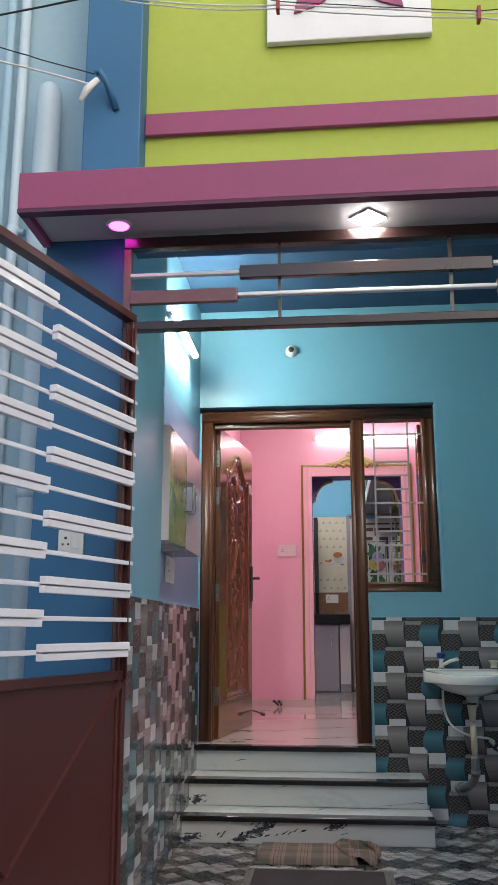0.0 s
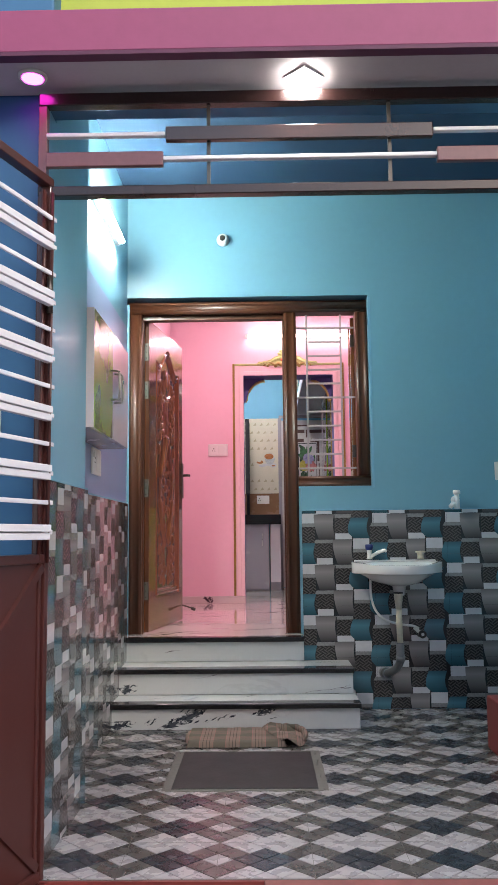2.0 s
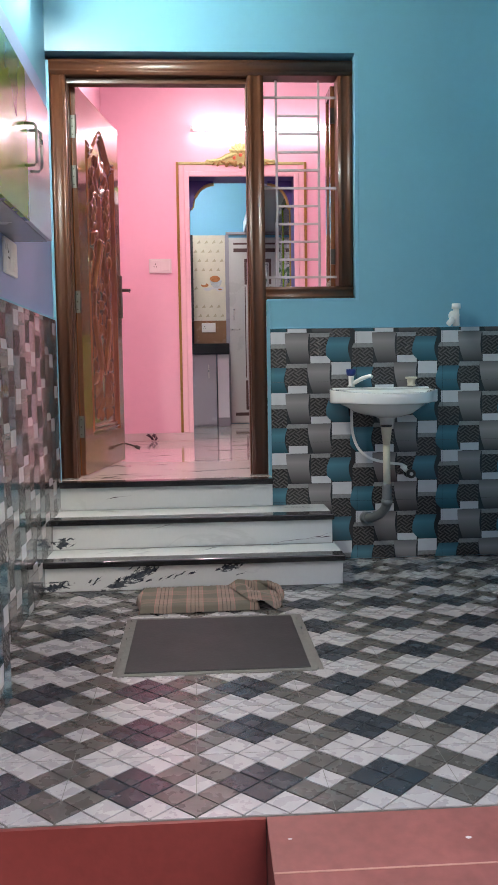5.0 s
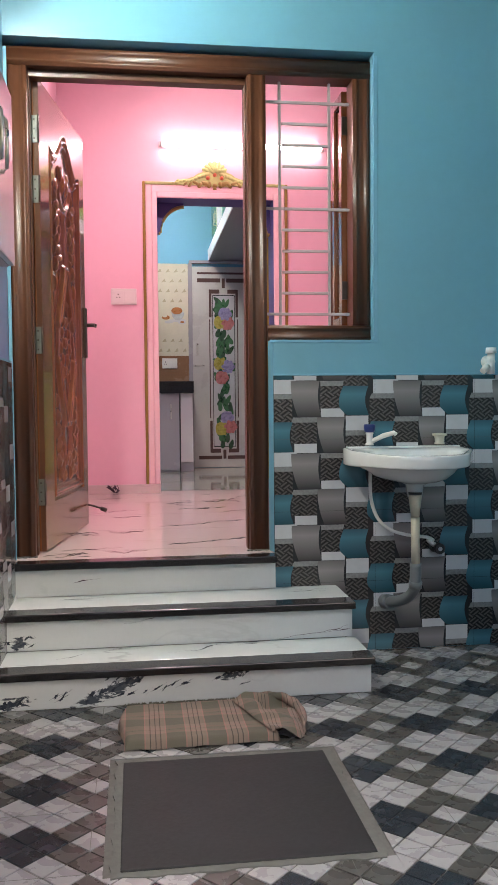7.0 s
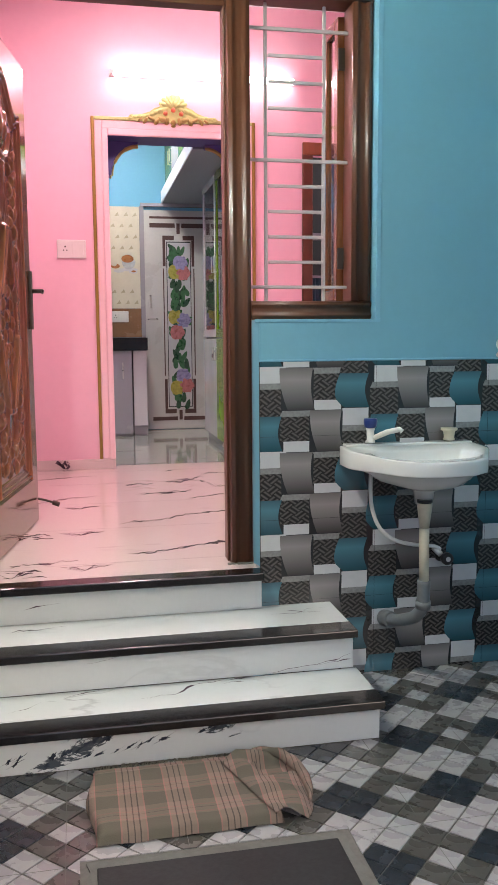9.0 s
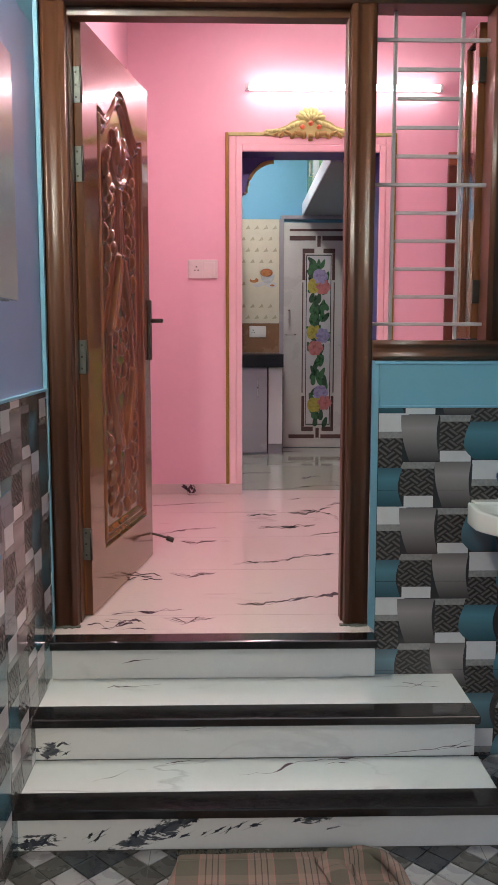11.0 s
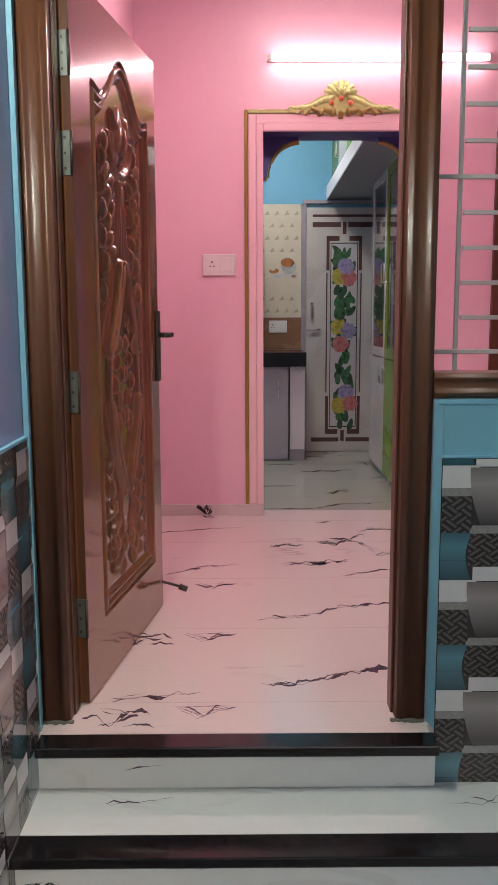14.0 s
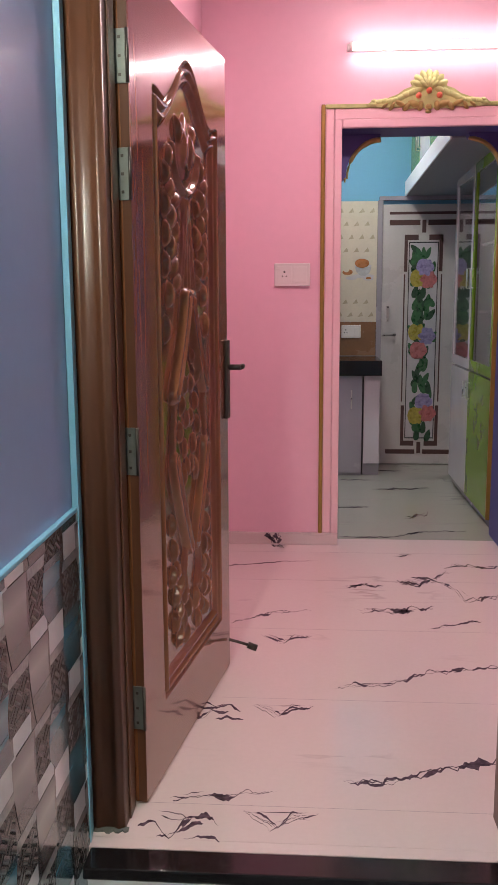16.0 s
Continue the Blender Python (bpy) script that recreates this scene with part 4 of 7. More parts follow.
def carved_panel_mesh(W, z0, z1):
    """Height field: an arched sunk panel with a bunch of carved leaves, pods and ribbons."""
    NX, NZ = 170, 480
    px0, px1, bot = 0.163, 0.767, 0.207
    c, hw = (px0 + px1) / 2, (px1 - px0) / 2
    xs = np.concatenate([np.linspace(0, px0 - 0.012, 6), np.linspace(px0 - 0.006, px1 + 0.006, NX - 12), np.linspace(px1 + 0.012, W, 6)])
    zs = np.concatenate([np.linspace(z0, bot - 0.01, 6), np.linspace(bot - 0.005, 1.94, NZ - 12), np.linspace(1.945, z1, 6)])
    X, Z = np.meshgrid(xs, zs)
    H = np.zeros_like(X)
    t = np.clip(np.abs(X - c) / hw, 0, 1.3)
    # ogee top edge: high in the middle, a dip, then raised shoulders
    top = 1.782 + 0.140 * (0.5 + 0.5 * np.cos(np.pi * np.clip(t / 0.78, 0, 1))) + 0.014 * np.clip((t - 0.70) / 0.2, 0, 1)
    d = np.minimum(np.minimum(hw - np.abs(X - c), Z - bot), (top - Z) * 0.85)
    def step(d0, w):
        return np.clip((d - d0) / w, 0, 1)
    H -= 0.012 * step(0.0, 0.006)
    H += 0.017 * np.exp(-((d - 0.020) / 0.008) ** 2)
    H += 0.010 * np.exp(-((d - 0.040) / 0.006) ** 2)
    H -= 0.005 * step(0.05, 0.008)
    F = np.zeros_like(X)
    uu = np.abs(X - c)
    def petal(a, b, la, lb, ang, h, cut=0.5):
        """A leaf with a pointed tip, steep sides and a cut midrib."""
        nonlocal F
        ca, sa, la, lb, h, cut = math.cos(ang), math.sin(ang), la * 0.86, lb * (0.66 if a > 0.03 else 0.95), h * 1.05, cut * 0.7
        p = (uu - a) * ca + (Z - b) * sa
        q = -(uu - a) * sa + (Z - b) * ca
        w = lb * np.clip(1 - 0.5 * (p / la), 0.25, 1.5)
        r2 = (p / la) ** 2 + (q / w) ** 2
        v = h * np.clip(1 - r2, 0, 1) ** 0.5 * (1 - cut * np.exp(-(q / (0.17 * lb)) ** 2) * np.clip(1 - r2 * 0.8, 0, 1))
        F = np.maximum(F, v)
    def ribbon(path, w, h, strands=3):
        """Combed strands along a path."""
        nonlocal F
        for (a0, b0), (a1, b1) in zip(path, path[1:]):
            L2 = (a1 - a0) ** 2 + (b1 - b0) ** 2
            tt = np.clip(((uu - a0) * (a1 - a0) + (Z - b0) * (b1 - b0)) / L2, 0, 1)
            ex, ez = uu - a0 - tt * (a1 - a0), Z - b0 - tt * (b1 - b0)
            dd = np.hypot(ex, ez)
            F = np.maximum(F, h * np.clip(1 - (dd / w) ** 2, 0, 1) ** 0.45 * (0.72 + 0.28 * np.cos(dd / w * math.pi * strands)))
    S = lambda f: [f(i / 44) for i in range(45)]
    # medallion with its two inner petals and the curved rim below it
    petal(0.0, 1.700, 0.105, 0.070, math.pi / 2, 0.012, 0.0)
    petal(0.028, 1.690, 0.062, 0.026, 1.62, 0.024, 0.25)
    petal(0.062, 1.735, 0.045, 0.020, 1.2, 0.019, 0.3)
    ribbon(S(lambda k: (0.125 * math.cos(math.pi / 2 * k), 1.69 - 0.115 * math.sin(math.pi / 2 * k) ** 1.3)), 0.011, 0.016, 1)
    # side leaves down to the ribbons
    for k, (a, b, la, lb, an) in enumerate(((0.150, 1.655, 0.040, 0.020, 1.75), (0.180, 1.610, 0.036, 0.018, 1.35), (0.150, 1.570, 0.040, 0.021, 1.9), (0.100, 1.545, 0.038, 0.018, 2.2),
                                            (0.185, 1.530, 0.040, 0.021, 1.45), (0.140, 1.500, 0.042, 0.021, 1.8), (0.180, 1.455, 0.042, 0.022, 1.5), (0.105, 1.460, 0.044, 0.018, 1.9),
                                            (0.145, 1.420, 0.042, 0.022, 1.7), (0.185, 1.375, 0.040, 0.022, 1.5), (0.120, 1.370, 0.038, 0.018, 2.0), (0.165, 1.295, 0.042, 0.022, 1.6),
                                            (0.190, 1.205, 0.044, 0.021, 1.55), (0.095, 1.330, 0.034, 0.015, 2.1))):
        petal(a, b, la, lb, an, 0.019 + 0.002 * (k % 3), 0.45)
    # bell shaped stalk in the middle
    ribbon(S(lambda k: (0.012 + 0.050 * k ** 1.6, 1.555 - 0.24 * k)), 0.015, 0.014, 2)
    ribbon(S(lambda k: (0.005 + 0.012 * k, 1.54 - 0.30 * k)), 0.012, 0.012, 1)
    # combed ribbons that part and come together again
    ribbon(S(lambda k: (0.020 + 0.125 * k ** 1.3, 1.285 - 0.26 * k)), 0.032, 0.028, 3)
    ribbon(S(lambda k: (0.150 - 0.012 * math.cos(3 * k), 1.04 - 0.22 * k)), 0.016, 0.015, 3)
    ribbon(S(lambda k: (0.155 - 0.125 * k ** 1.2, 0.84 - 0.28 * k)), 0.030, 0.026, 3)
    ribbon(S(lambda k: (0.045 + 0.03 * math.sin(3 * k), 0.58 - 0.16 * k)), 0.014, 0.015, 2)
    # small buds between the ribbons
    for k, (a, b, la, lb, an) in enumerate(((0.040, 1.120, 0.030, 0.014, 1.9), (0.085, 1.060, 0.032, 0.015, 1.3), (0.030, 1.040, 0.032, 0.016, 1.6), (0.065, 0.985, 0.034, 0.016, 1.8),
                                            (0.020, 0.940, 0.032, 0.015, 1.4), (0.085, 0.910, 0.036, 0.015, 1.6), (0.045, 0.860, 0.038, 0.014, 1.5), (0.060, 0.780, 0.044, 0.013, 1.65), (0.020, 0.800, 0.036, 0.012, 1.4))):
        petal(a, b, la, lb, an, 0.014 + 0.002 * (k % 2), 0.35)
    # lower bunch
    for k, (a, b, la, lb, an) in enumerate(((0.175, 0.660, 0.038, 0.019, 1.6), (0.165, 0.585, 0.040, 0.021, 1.5), (0.180, 0.515, 0.038, 0.020, 1.7), (0.140, 0.520, 0.040, 0.020, 1.4),
                                            (0.110, 0.470, 0.044, 0.021, 1.9), (0.155, 0.450, 0.042, 0.022, 1.6), (0.075, 0.430, 0.044, 0.018, 1.4), (0.125, 0.395, 0.044, 0.022, 1.75),
                                            (0.165, 0.375, 0.040, 0.019, 1.5), (0.090, 0.350, 0.046, 0.020, 1.95), (0.040, 0.380, 0.046, 0.018, 1.5), (0.130, 0.320, 0.040, 0.017, 1.9), (0.060, 0.305, 0.040, 0.014, 1.7))):
        petal(a, b, la, lb, an, 0.018 + 0.002 * (k % 3), 0.45)
    H += np.where(d > 0.052, F * np.clip((d - 0.052) / 0.006, 0, 1), 0)
    NZ, NX = X.shape
    me = bpy.data.meshes.new("carved_panel")
    verts = [(float(X[j, i]), float(-0.02 - H[j, i]), float(Z[j, i])) for j in range(NZ) for i in range(NX)]
    faces = [(j * NX + i, j * NX + i + 1, (j + 1) * NX + i + 1, (j + 1) * NX + i) for j in range(NZ - 1) for i in range(NX - 1)]
    me.from_pydata(verts, [], faces)
    me.polygons.foreach_set("use_smooth", [True] * len(faces))
    me.materials.append(M["doorwood"])
    return me


def build_door():
    t = thing("door_1", "open carved red-brown varnished wooden entrance door with leaf carving", "door", (0.066, 0.168, 0.006), turn=81)
    t["kind"] = "structure"
    W, Hh = 0.873, 2.035
    bm = bmesh.new()
    box_into(bm, (0.0, 0.002, 0.0), (W, 0.020, Hh), 0)
    for lo, hi in (((W - 0.003, -0.0198, 0.0), (W, 0.0019, Hh)), ((0.0031, -0.0198, Hh - 0.003), (W - 0.0031, 0.0019, Hh)), ((0.0031, -0.0198, 0.0), (W - 0.0031, 0.0019, 0.003))):
        box_into(bm, lo, hi)
    part("leaf", bm, "doorwood", t, "varnished door slab")
    # hinge edge takes the darker frame wood to imitate shade in the rebate
    part("edge_strip", bm_box((0.0, -0.0198, 0.0), (0.003, 0.0019, Hh)), "framewood", t, "varnished hinge edge darkened for the shade of the rebate")
    me = carved_panel_mesh(W, 0.0, Hh)
    ob = new("carved_panel", me); ob.parent = t
    ob["label"] = "deeply carved leaf and ribbon relief"
    # lock plate and lever
    lk = part("lock_plate", bm_box((W - 0.045, -0.032, 0.888), (W - 0.008, -0.0205, 1.150), 0.003), "antique", t, "dark metal lock plate")
    bm = bmesh.new()
    tube_into(bm, [(W - 0.027, -0.033, 1.060), (W - 0.027, -0.075, 1.060)], 0.010, 10)
    tube_into(bm, [(W - 0.027, -0.072, 1.060), (W + 0.0, -0.074, 1.063), (W + 0.025, -0.068, 1.055)], [0.009, 0.008, 0.006], 10)
    part("lever", bm, "antique", lk, "dark metal lever handle")
    for z in (1.82, 1.565, 0.92, 0.26):
        h = part("hinge", bm_box((-0.0032, -0.016, z - 0.058), (-0.0004, 0.012, z + 0.058), 0.0008), "zinc", t, "dull steel butt hinge plate")
        for dz in (-0.04, 0.0, 0.04):
            part("screw", bm_box((-0.0042, -0.005, z + dz - 0.0035), (-0.0033, 0.002, z + dz + 0.0035), 0.0004), "antique", h)
        bm = bmesh.new(); tube_into(bm, [(-0.004, -0.020, z - 0.058), (-0.004, -0.020, z + 0.058)], 0.0045, 8)
        part("knuckle", bm, "antique", h)
    # door stop on a short arm
    bm = bmesh.new()
    tube_into(bm, [(W - 0.03, -0.024, 0.105), (W - 0.022, -0.058, 0.095), (W - 0.010, -0.092, 0.082)], 0.0055, 8)
    tube_into(bm, [(W - 0.011, -0.088, 0.083), (W - 0.004, -0.118, 0.070)], 0.012, 10)
    part("door_stop", bm, "antique", t, "steel door stop arm with rubber tip")


build_door()


# ---- gate leaf and transom ----
ROWS = [1.653 - 0.0933 * k for k in range(12)]


def build_gate():
    t = thing("gate_leaf", "open brown steel gate leaf with white slats over a solid panel", "gate", (0.125, -2.645, PORCH + 0.0), turn=-106.9)
    dz = -PORCH
    L = 1.12
    part("post", bm_box((0.0, -0.018, 0.02), (0.022, 0.018, 1.765 + dz), 0.003), "gate", t, "brown steel hinge post")
    part("post", bm_box((0.030, -0.012, 0.05), (0.045, 0.012, 1.74 + dz), 0.003), "gate", t)
    part("post", bm_box((L - 0.03, -0.018, 0.02), (L, 0.018, 1.765 + dz), 0.003), "gate", t)
    part("rail", bm_box((0.0, -0.019, 1.7655 + dz), (L, 0.019, 1.795 + dz), 0.003), "gate", t, "brown steel top rail")
    part("rail", bm_box((0.0225, -0.017, 0.53 + dz), (L - 0.0305, 0.017, 0.558 + dz), 0.003), "gate", t)
    part("rail", bm_box((0.0225, -0.017, 0.02), (L - 0.0305, 0.017, 0.05), 0.003), "gate", t)
    part("panel", bm_box((0.0225, -0.004, 0.0505), (L - 0.0305, 0.004, 0.5295 + dz)), "gate", t, "dark brown steel sheet panel")
    for a, b in (((0.03, 0.52 + dz), (L - 0.04, 0.06)), ((0.03, 0.06), (L - 0.04, 0.52 + dz))):
        for s in (1,):
            bm = bmesh.new()
            d = Vector((b[0] - a[0], b[1] - a[1])).normalized(); n = Vector((-d.y, d.x)) * 0.013
            o = 0.0045
            h = 0.014 if a[1] > b[1] else 0.010
            prism(bm, [(a[0] + n.x, a[1] + n.y), (a[0] - n.x, a[1] - n.y), (b[0] - n.x, b[1] - n.y), (b[0] + n.x, b[1] + n.y)], o, o + h, "y")
            part("brace", bm, "gate", t, "diagonal brace strip")
            bm = bmesh.new()
            prism(bm, [(a[0] + n.x, a[1] + n.y), (a[0] - n.x, a[1] - n.y), (b[0] - n.x, b[1] - n.y), (b[0] + n.x, b[1] + n.y)], -o - h, -o, "y")
            part("brace", bm, "gate", t)
    # white slats, wide and narrow halves alternating from row to row
    thin, wide = [], []
    for k, z in enumerate(ROWS):
        zz = z + dz
        part("slat", bm_box((-0.006, 0.019, zz - 0.007), (L + 0.004, 0.028, zz + 0.007), 0.002), "slat", t, "thin white steel slat")
        spans = ((0.52, 1.02),) if k % 2 == 0 else ((0.045, 0.515), (1.025, L - 0.01))
        for a, b in spans:
            bm = bmesh.new()
            box_into(bm, (a, 0.0285, zz - 0.024), (b, 0.050, zz - 0.003), 0, 0.002)
            box_into(bm, (a, 0.0285, zz + 0.0005), (b, 0.054, zz + 0.023), 0, 0.002)
            part("slat_box", bm, "slat", t, "wide white box slat")
    # rods down the hinge side
    for x, y in ((0.052, 0.012), (0.018, 0.024)):
        bm = bmesh.new(); tube_into(bm, [(x, y, 0.53 + dz), (x, y, 1.74 + dz)], 0.006, 8)
        part("rod", bm, "gate", t)
    bm = bmesh.new(); tube_into(bm, [(0.035, 0.03, 1.33 + dz), (0.035, 0.03, 1.45 + dz)], 0.010, 10)
    part("bolt", bm, "antique", t, "dark sliding bolt")


build_gate()


def build_transom():
    t = thing("gate_transom", "brown steel transom grille with white and brown slats under the canopy", "grille", (0, -2.64, 1.735))
    X0, X1 = 0.089, 2.395
    part("rail", bm_box((X0, -0.02, 0.0), (X1, 0.02, 0.033), 0.003), "raildark", t, "dark brown steel rail")
    part("rail", bm_box((X0, -0.02, 0.315), (X1, 0.02, 0.358), 0.003), "raildark", t)
    part("post", bm_box((X0, -0.018, 0.0335), (X0 + 0.028, 0.018, 0.3145), 0.003), "gaterose", t, "plum painted end post")
    for x in (0.657, 1.261, 1.865):
        part("rod", bm_box((x - 0.006, -0.006, 0.0335), (x + 0.006, 0.006, 0.3145), 0.001), "antique", t)
    for z, spans in ((0.206, ((0.118, 0.514, 0), (0.515, 1.402, 1), (1.403, 1.90, 0), (1.901, 2.39, 1))), (0.121, ((0.118, 0.507, 2), (0.508, 1.413, 0), (1.414, 1.90, 2), (1.901, 2.39, 0)))):
        for a, b, kind in spans:
            h = 0.007 if kind == 0 else 0.025
            part("slat" if kind == 0 else "slat_box", bm_box((a, -0.030, z - h), (b, -0.0065, z + h), 0.003), ("slat", "gatemid", "gaterose")[kind], t,
                 ("thin white steel slat", "glossy brown box slat", "faded rose box slat")[kind])
    # fixed gate frame jamb
    f = thing("gate_upright", "plum and brown steel gate upright fixed to the pier", "gate", (0.089, -2.64, PORCH))
    part("jamb", bm_box((0.0, -0.018, 0.0), (0.026, 0.018, 2.179), 0.003), "gate", f)
    part("stop", bm_box((0.0265, -0.006, 0.0), (0.034, 0.017, 2.179), 0.002), "gate", f)


build_transom()


# ---- lights of the porch front ----
def build_lights():
    t = thing("round_downlight", "small round pink glowing downlight in the soffit", "light", (0.085, -2.727, 2.117))
    bm = bmesh.new(); lathe(bm, [(0.048, 0.0), (0.046, -0.008), (0.037, -0.009)], seg=28); part("ring", bm, "plastic", t)
    bm = bmesh.new(); lathe(bm, [(0.036, -0.008), (0.034, -0.012), (0.001, -0.012)], seg=28); part("diffuser", bm, "led_pink", t, "glowing pink diffuser")
    t = thing("square_downlight", "square white glowing ceiling light on the soffit", "light", (0.975, -2.70, 2.117), turn=45)
    part("housing", bm_box((-0.048, -0.048, -0.009), (0.048, 0.048, 0.0), 0.003), "plastic", t)
    part("diffuser", bm_box((-0.045, -0.045, -0.012), (0.045, 0.045, -0.0095), 0.001), "led_white", t, "glowing white diffuser")
    t = thing("tube_light", "lit white tube light on the blue porch wall", "light", (-0.034, -1.20, 2.352))
    part("batten", bm_box((0.0, -0.02, -0.016), (0.03, 0.74, 0.016), 0.003), "plastic", t)
    bm = bmesh.new(); tube_into(bm, [(0.048, 0.0, -0.004), (0.048, 0.70, -0.004)], 0.013, 12); part("tube", bm, "tube_p", t, "glowing tube")
    for y in (-0.014, 0.704):
        part("cap", bm_box((0.0305, y - 0.004, -0.010), (0.046, y + 0.006, 0.004), 0.002), "plastic", t)
    t = thing("tube_light", "long lit white tube light high on the pink wall", "light", (1.275, ROOM_FAR - 0.001, 2.49))
    part("batten", bm_box((-0.60, -0.03, -0.016), (0.60, 0.0, 0.016), 0.003), "plastic", t)
    bm = bmesh.new(); tube_into(bm, [(-0.572, -0.048, -0.004), (0.572, -0.048, -0.004)], 0.019, 12); part("tube", bm, "tube", t, "glowing tube")
    for x in (-0.59, 0.575):
        part("cap", bm_box((x, -0.065, -0.02), (x + 0.015, -0.0305, 0.014), 0.003), "plastic", t)
    t = thing("dome_camera", "small white round spotlight fitting on the teal wall", "light fitting", (0.585, -0.001, 2.52), turn=0)
    bm = bmesh.new(); lathe(bm, [(0.040, 0.0), (0.040, 0.012), (0.032, 0.022), (0.030, 0.045), (0.024, 0.05)], seg=24)
    b = part("body", bm, "plastic", t); b.matrix_basis = pose(0, 0, 0, 90, 0, 0)
    bm = bmesh.new(); lathe(bm, [(0.019, 0.049), (0.018, 0.056), (0.008, 0.058)], seg=20)
    b = part("lens", bm, "antique", t, "dark round lens"); b.matrix_basis = pose(0, 0, 0, 90, 0, 0)
    # room ceiling light
    t = thing("ceiling_light", "round white lit ceiling light in the pink room", "light", (0.75, 1.35, 2.9495))
    bm = bmesh.new(); lathe(bm, [(0.11, 0.0), (0.11, -0.02), (0.098, -0.026)], seg=28); part("housing", bm, "plastic", t)
    bm = bmesh.new(); lathe(bm, [(0.097, -0.0262), (0.09, -0.032), (0.001, -0.033)], seg=28); part("diffuser", bm, "led_room", t)
    # kitchen ceiling light
    t = thing("ceiling_light", "white square ceiling light in the kitchen", "light", (0.6, 3.9, 2.950))
    part("housing", bm_box((-0.16, -0.16, -0.03), (0.16, 0.16, 0.0), 0.004), "plastic", t)
    part("diffuser", bm_box((-0.14, -0.14, -0.034), (0.14, 0.14, -0.0305), 0.001), "led_kit", t)


build_lights()


# ---- porch left side ----
def build_wall_cabinet():
    t = thing("wall_cabinet", "white and green glossy wall cabinet hung on the periwinkle wall", "cabinet", (-0.034, -1.825, 1.07))
    D, L, H = 0.153, 0.905, 0.515
    part("body", bm_box((0.0, 0.0, 0.0), (D - 0.020, L, H), 0.002), "lamgrey", t)
    part("side_panel", bm_box((0.0, -0.006, 0.0), (D - 0.001, -0.0005, H), 0.001), "lamwhite", t)
    for k, (a, b, m) in enumerate(((0.002, L / 2 - 0.002, "lamgreen"), (L / 2 + 0.002, L, "lamwhite"))):
        d = part("door", bm_box((D - 0.0195, a, 0.002), (D - 0.001, b, H - 0.002), 0.002), m, t, ("glossy green door", "glossy white door")[k])
        y = L / 2 + (-0.045, 0.045)[k]
        bm = bmesh.new()
        tube_into(bm, [(D - 0.001, y, 0.18), (D + 0.030, y, 0.181), (D + 0.038, y, 0.19), (D + 0.040, y, 0.25), (D + 0.038, y, 0.31), (D + 0.030, y, 0.319), (D - 0.001, y, 0.32)], 0.0055, 8)
        part("handle", bm, "steel", d, "steel bow handle")


build_wall_cabinet()


def switch_plate(name, label, w, h, at, turn, modules=2, socket=True):
    t = thing(name, label, "switch", at, turn=turn)
    part("plate", bm_box((-w / 2, -0.012, -h / 2), (w / 2, 0.0, h / 2), 0.004), "plastic", t)
    mw = (w - 0.024) / modules
    for k in range(modules):
        x = -w / 2 + 0.012 + mw * k
        if socket and k == 0:
            s = part("socket", bm_box((x + 0.002, -0.0145, -h / 2 + 0.014), (x + mw - 0.002, -0.0125, h / 2 - 0.014), 0.001), "plastic", t, "three pin socket")
            for dx, dz, r in ((0, 0.014, 0.0045), (-0.010, -0.008, 0.0035), (0.010, -0.008, 0.0035)):
                part("pin_hole", bm_box((x + mw / 2 + dx - r, -0.0152, dz - r), (x + mw / 2 + dx + r, -0.0147, dz + r)), "socket", s)
        else:
            part("rocker", bm_box((x + 0.004, -0.0155, -h / 2 + 0.018), (x + mw - 0.004, -0.0125, h / 2 - 0.018), 0.002), "plastic", t)
    return t


switch_plate("switch_plate", "white switch plate under the wall cabinet", 0.215, 0.135, (-0.034, -1.02, 0.995), 90, 3)
switch_plate("switch_plate", "white switch and socket plate on the pink wall", 0.181, 0.114, (0.412, ROOM_FAR - 0.001, 1.414), 0, 2)
switch_plate("switch_plate", "white switch plate on the teal wall", 0.11, 0.115, (2.335, -0.001, 1.0), 0, 2)
switch_plate("switch_plate", "white switch plate on the blue pier beside the gate", 0.09, 0.085, (-0.077, -2.604, 0.985), 0, 2)


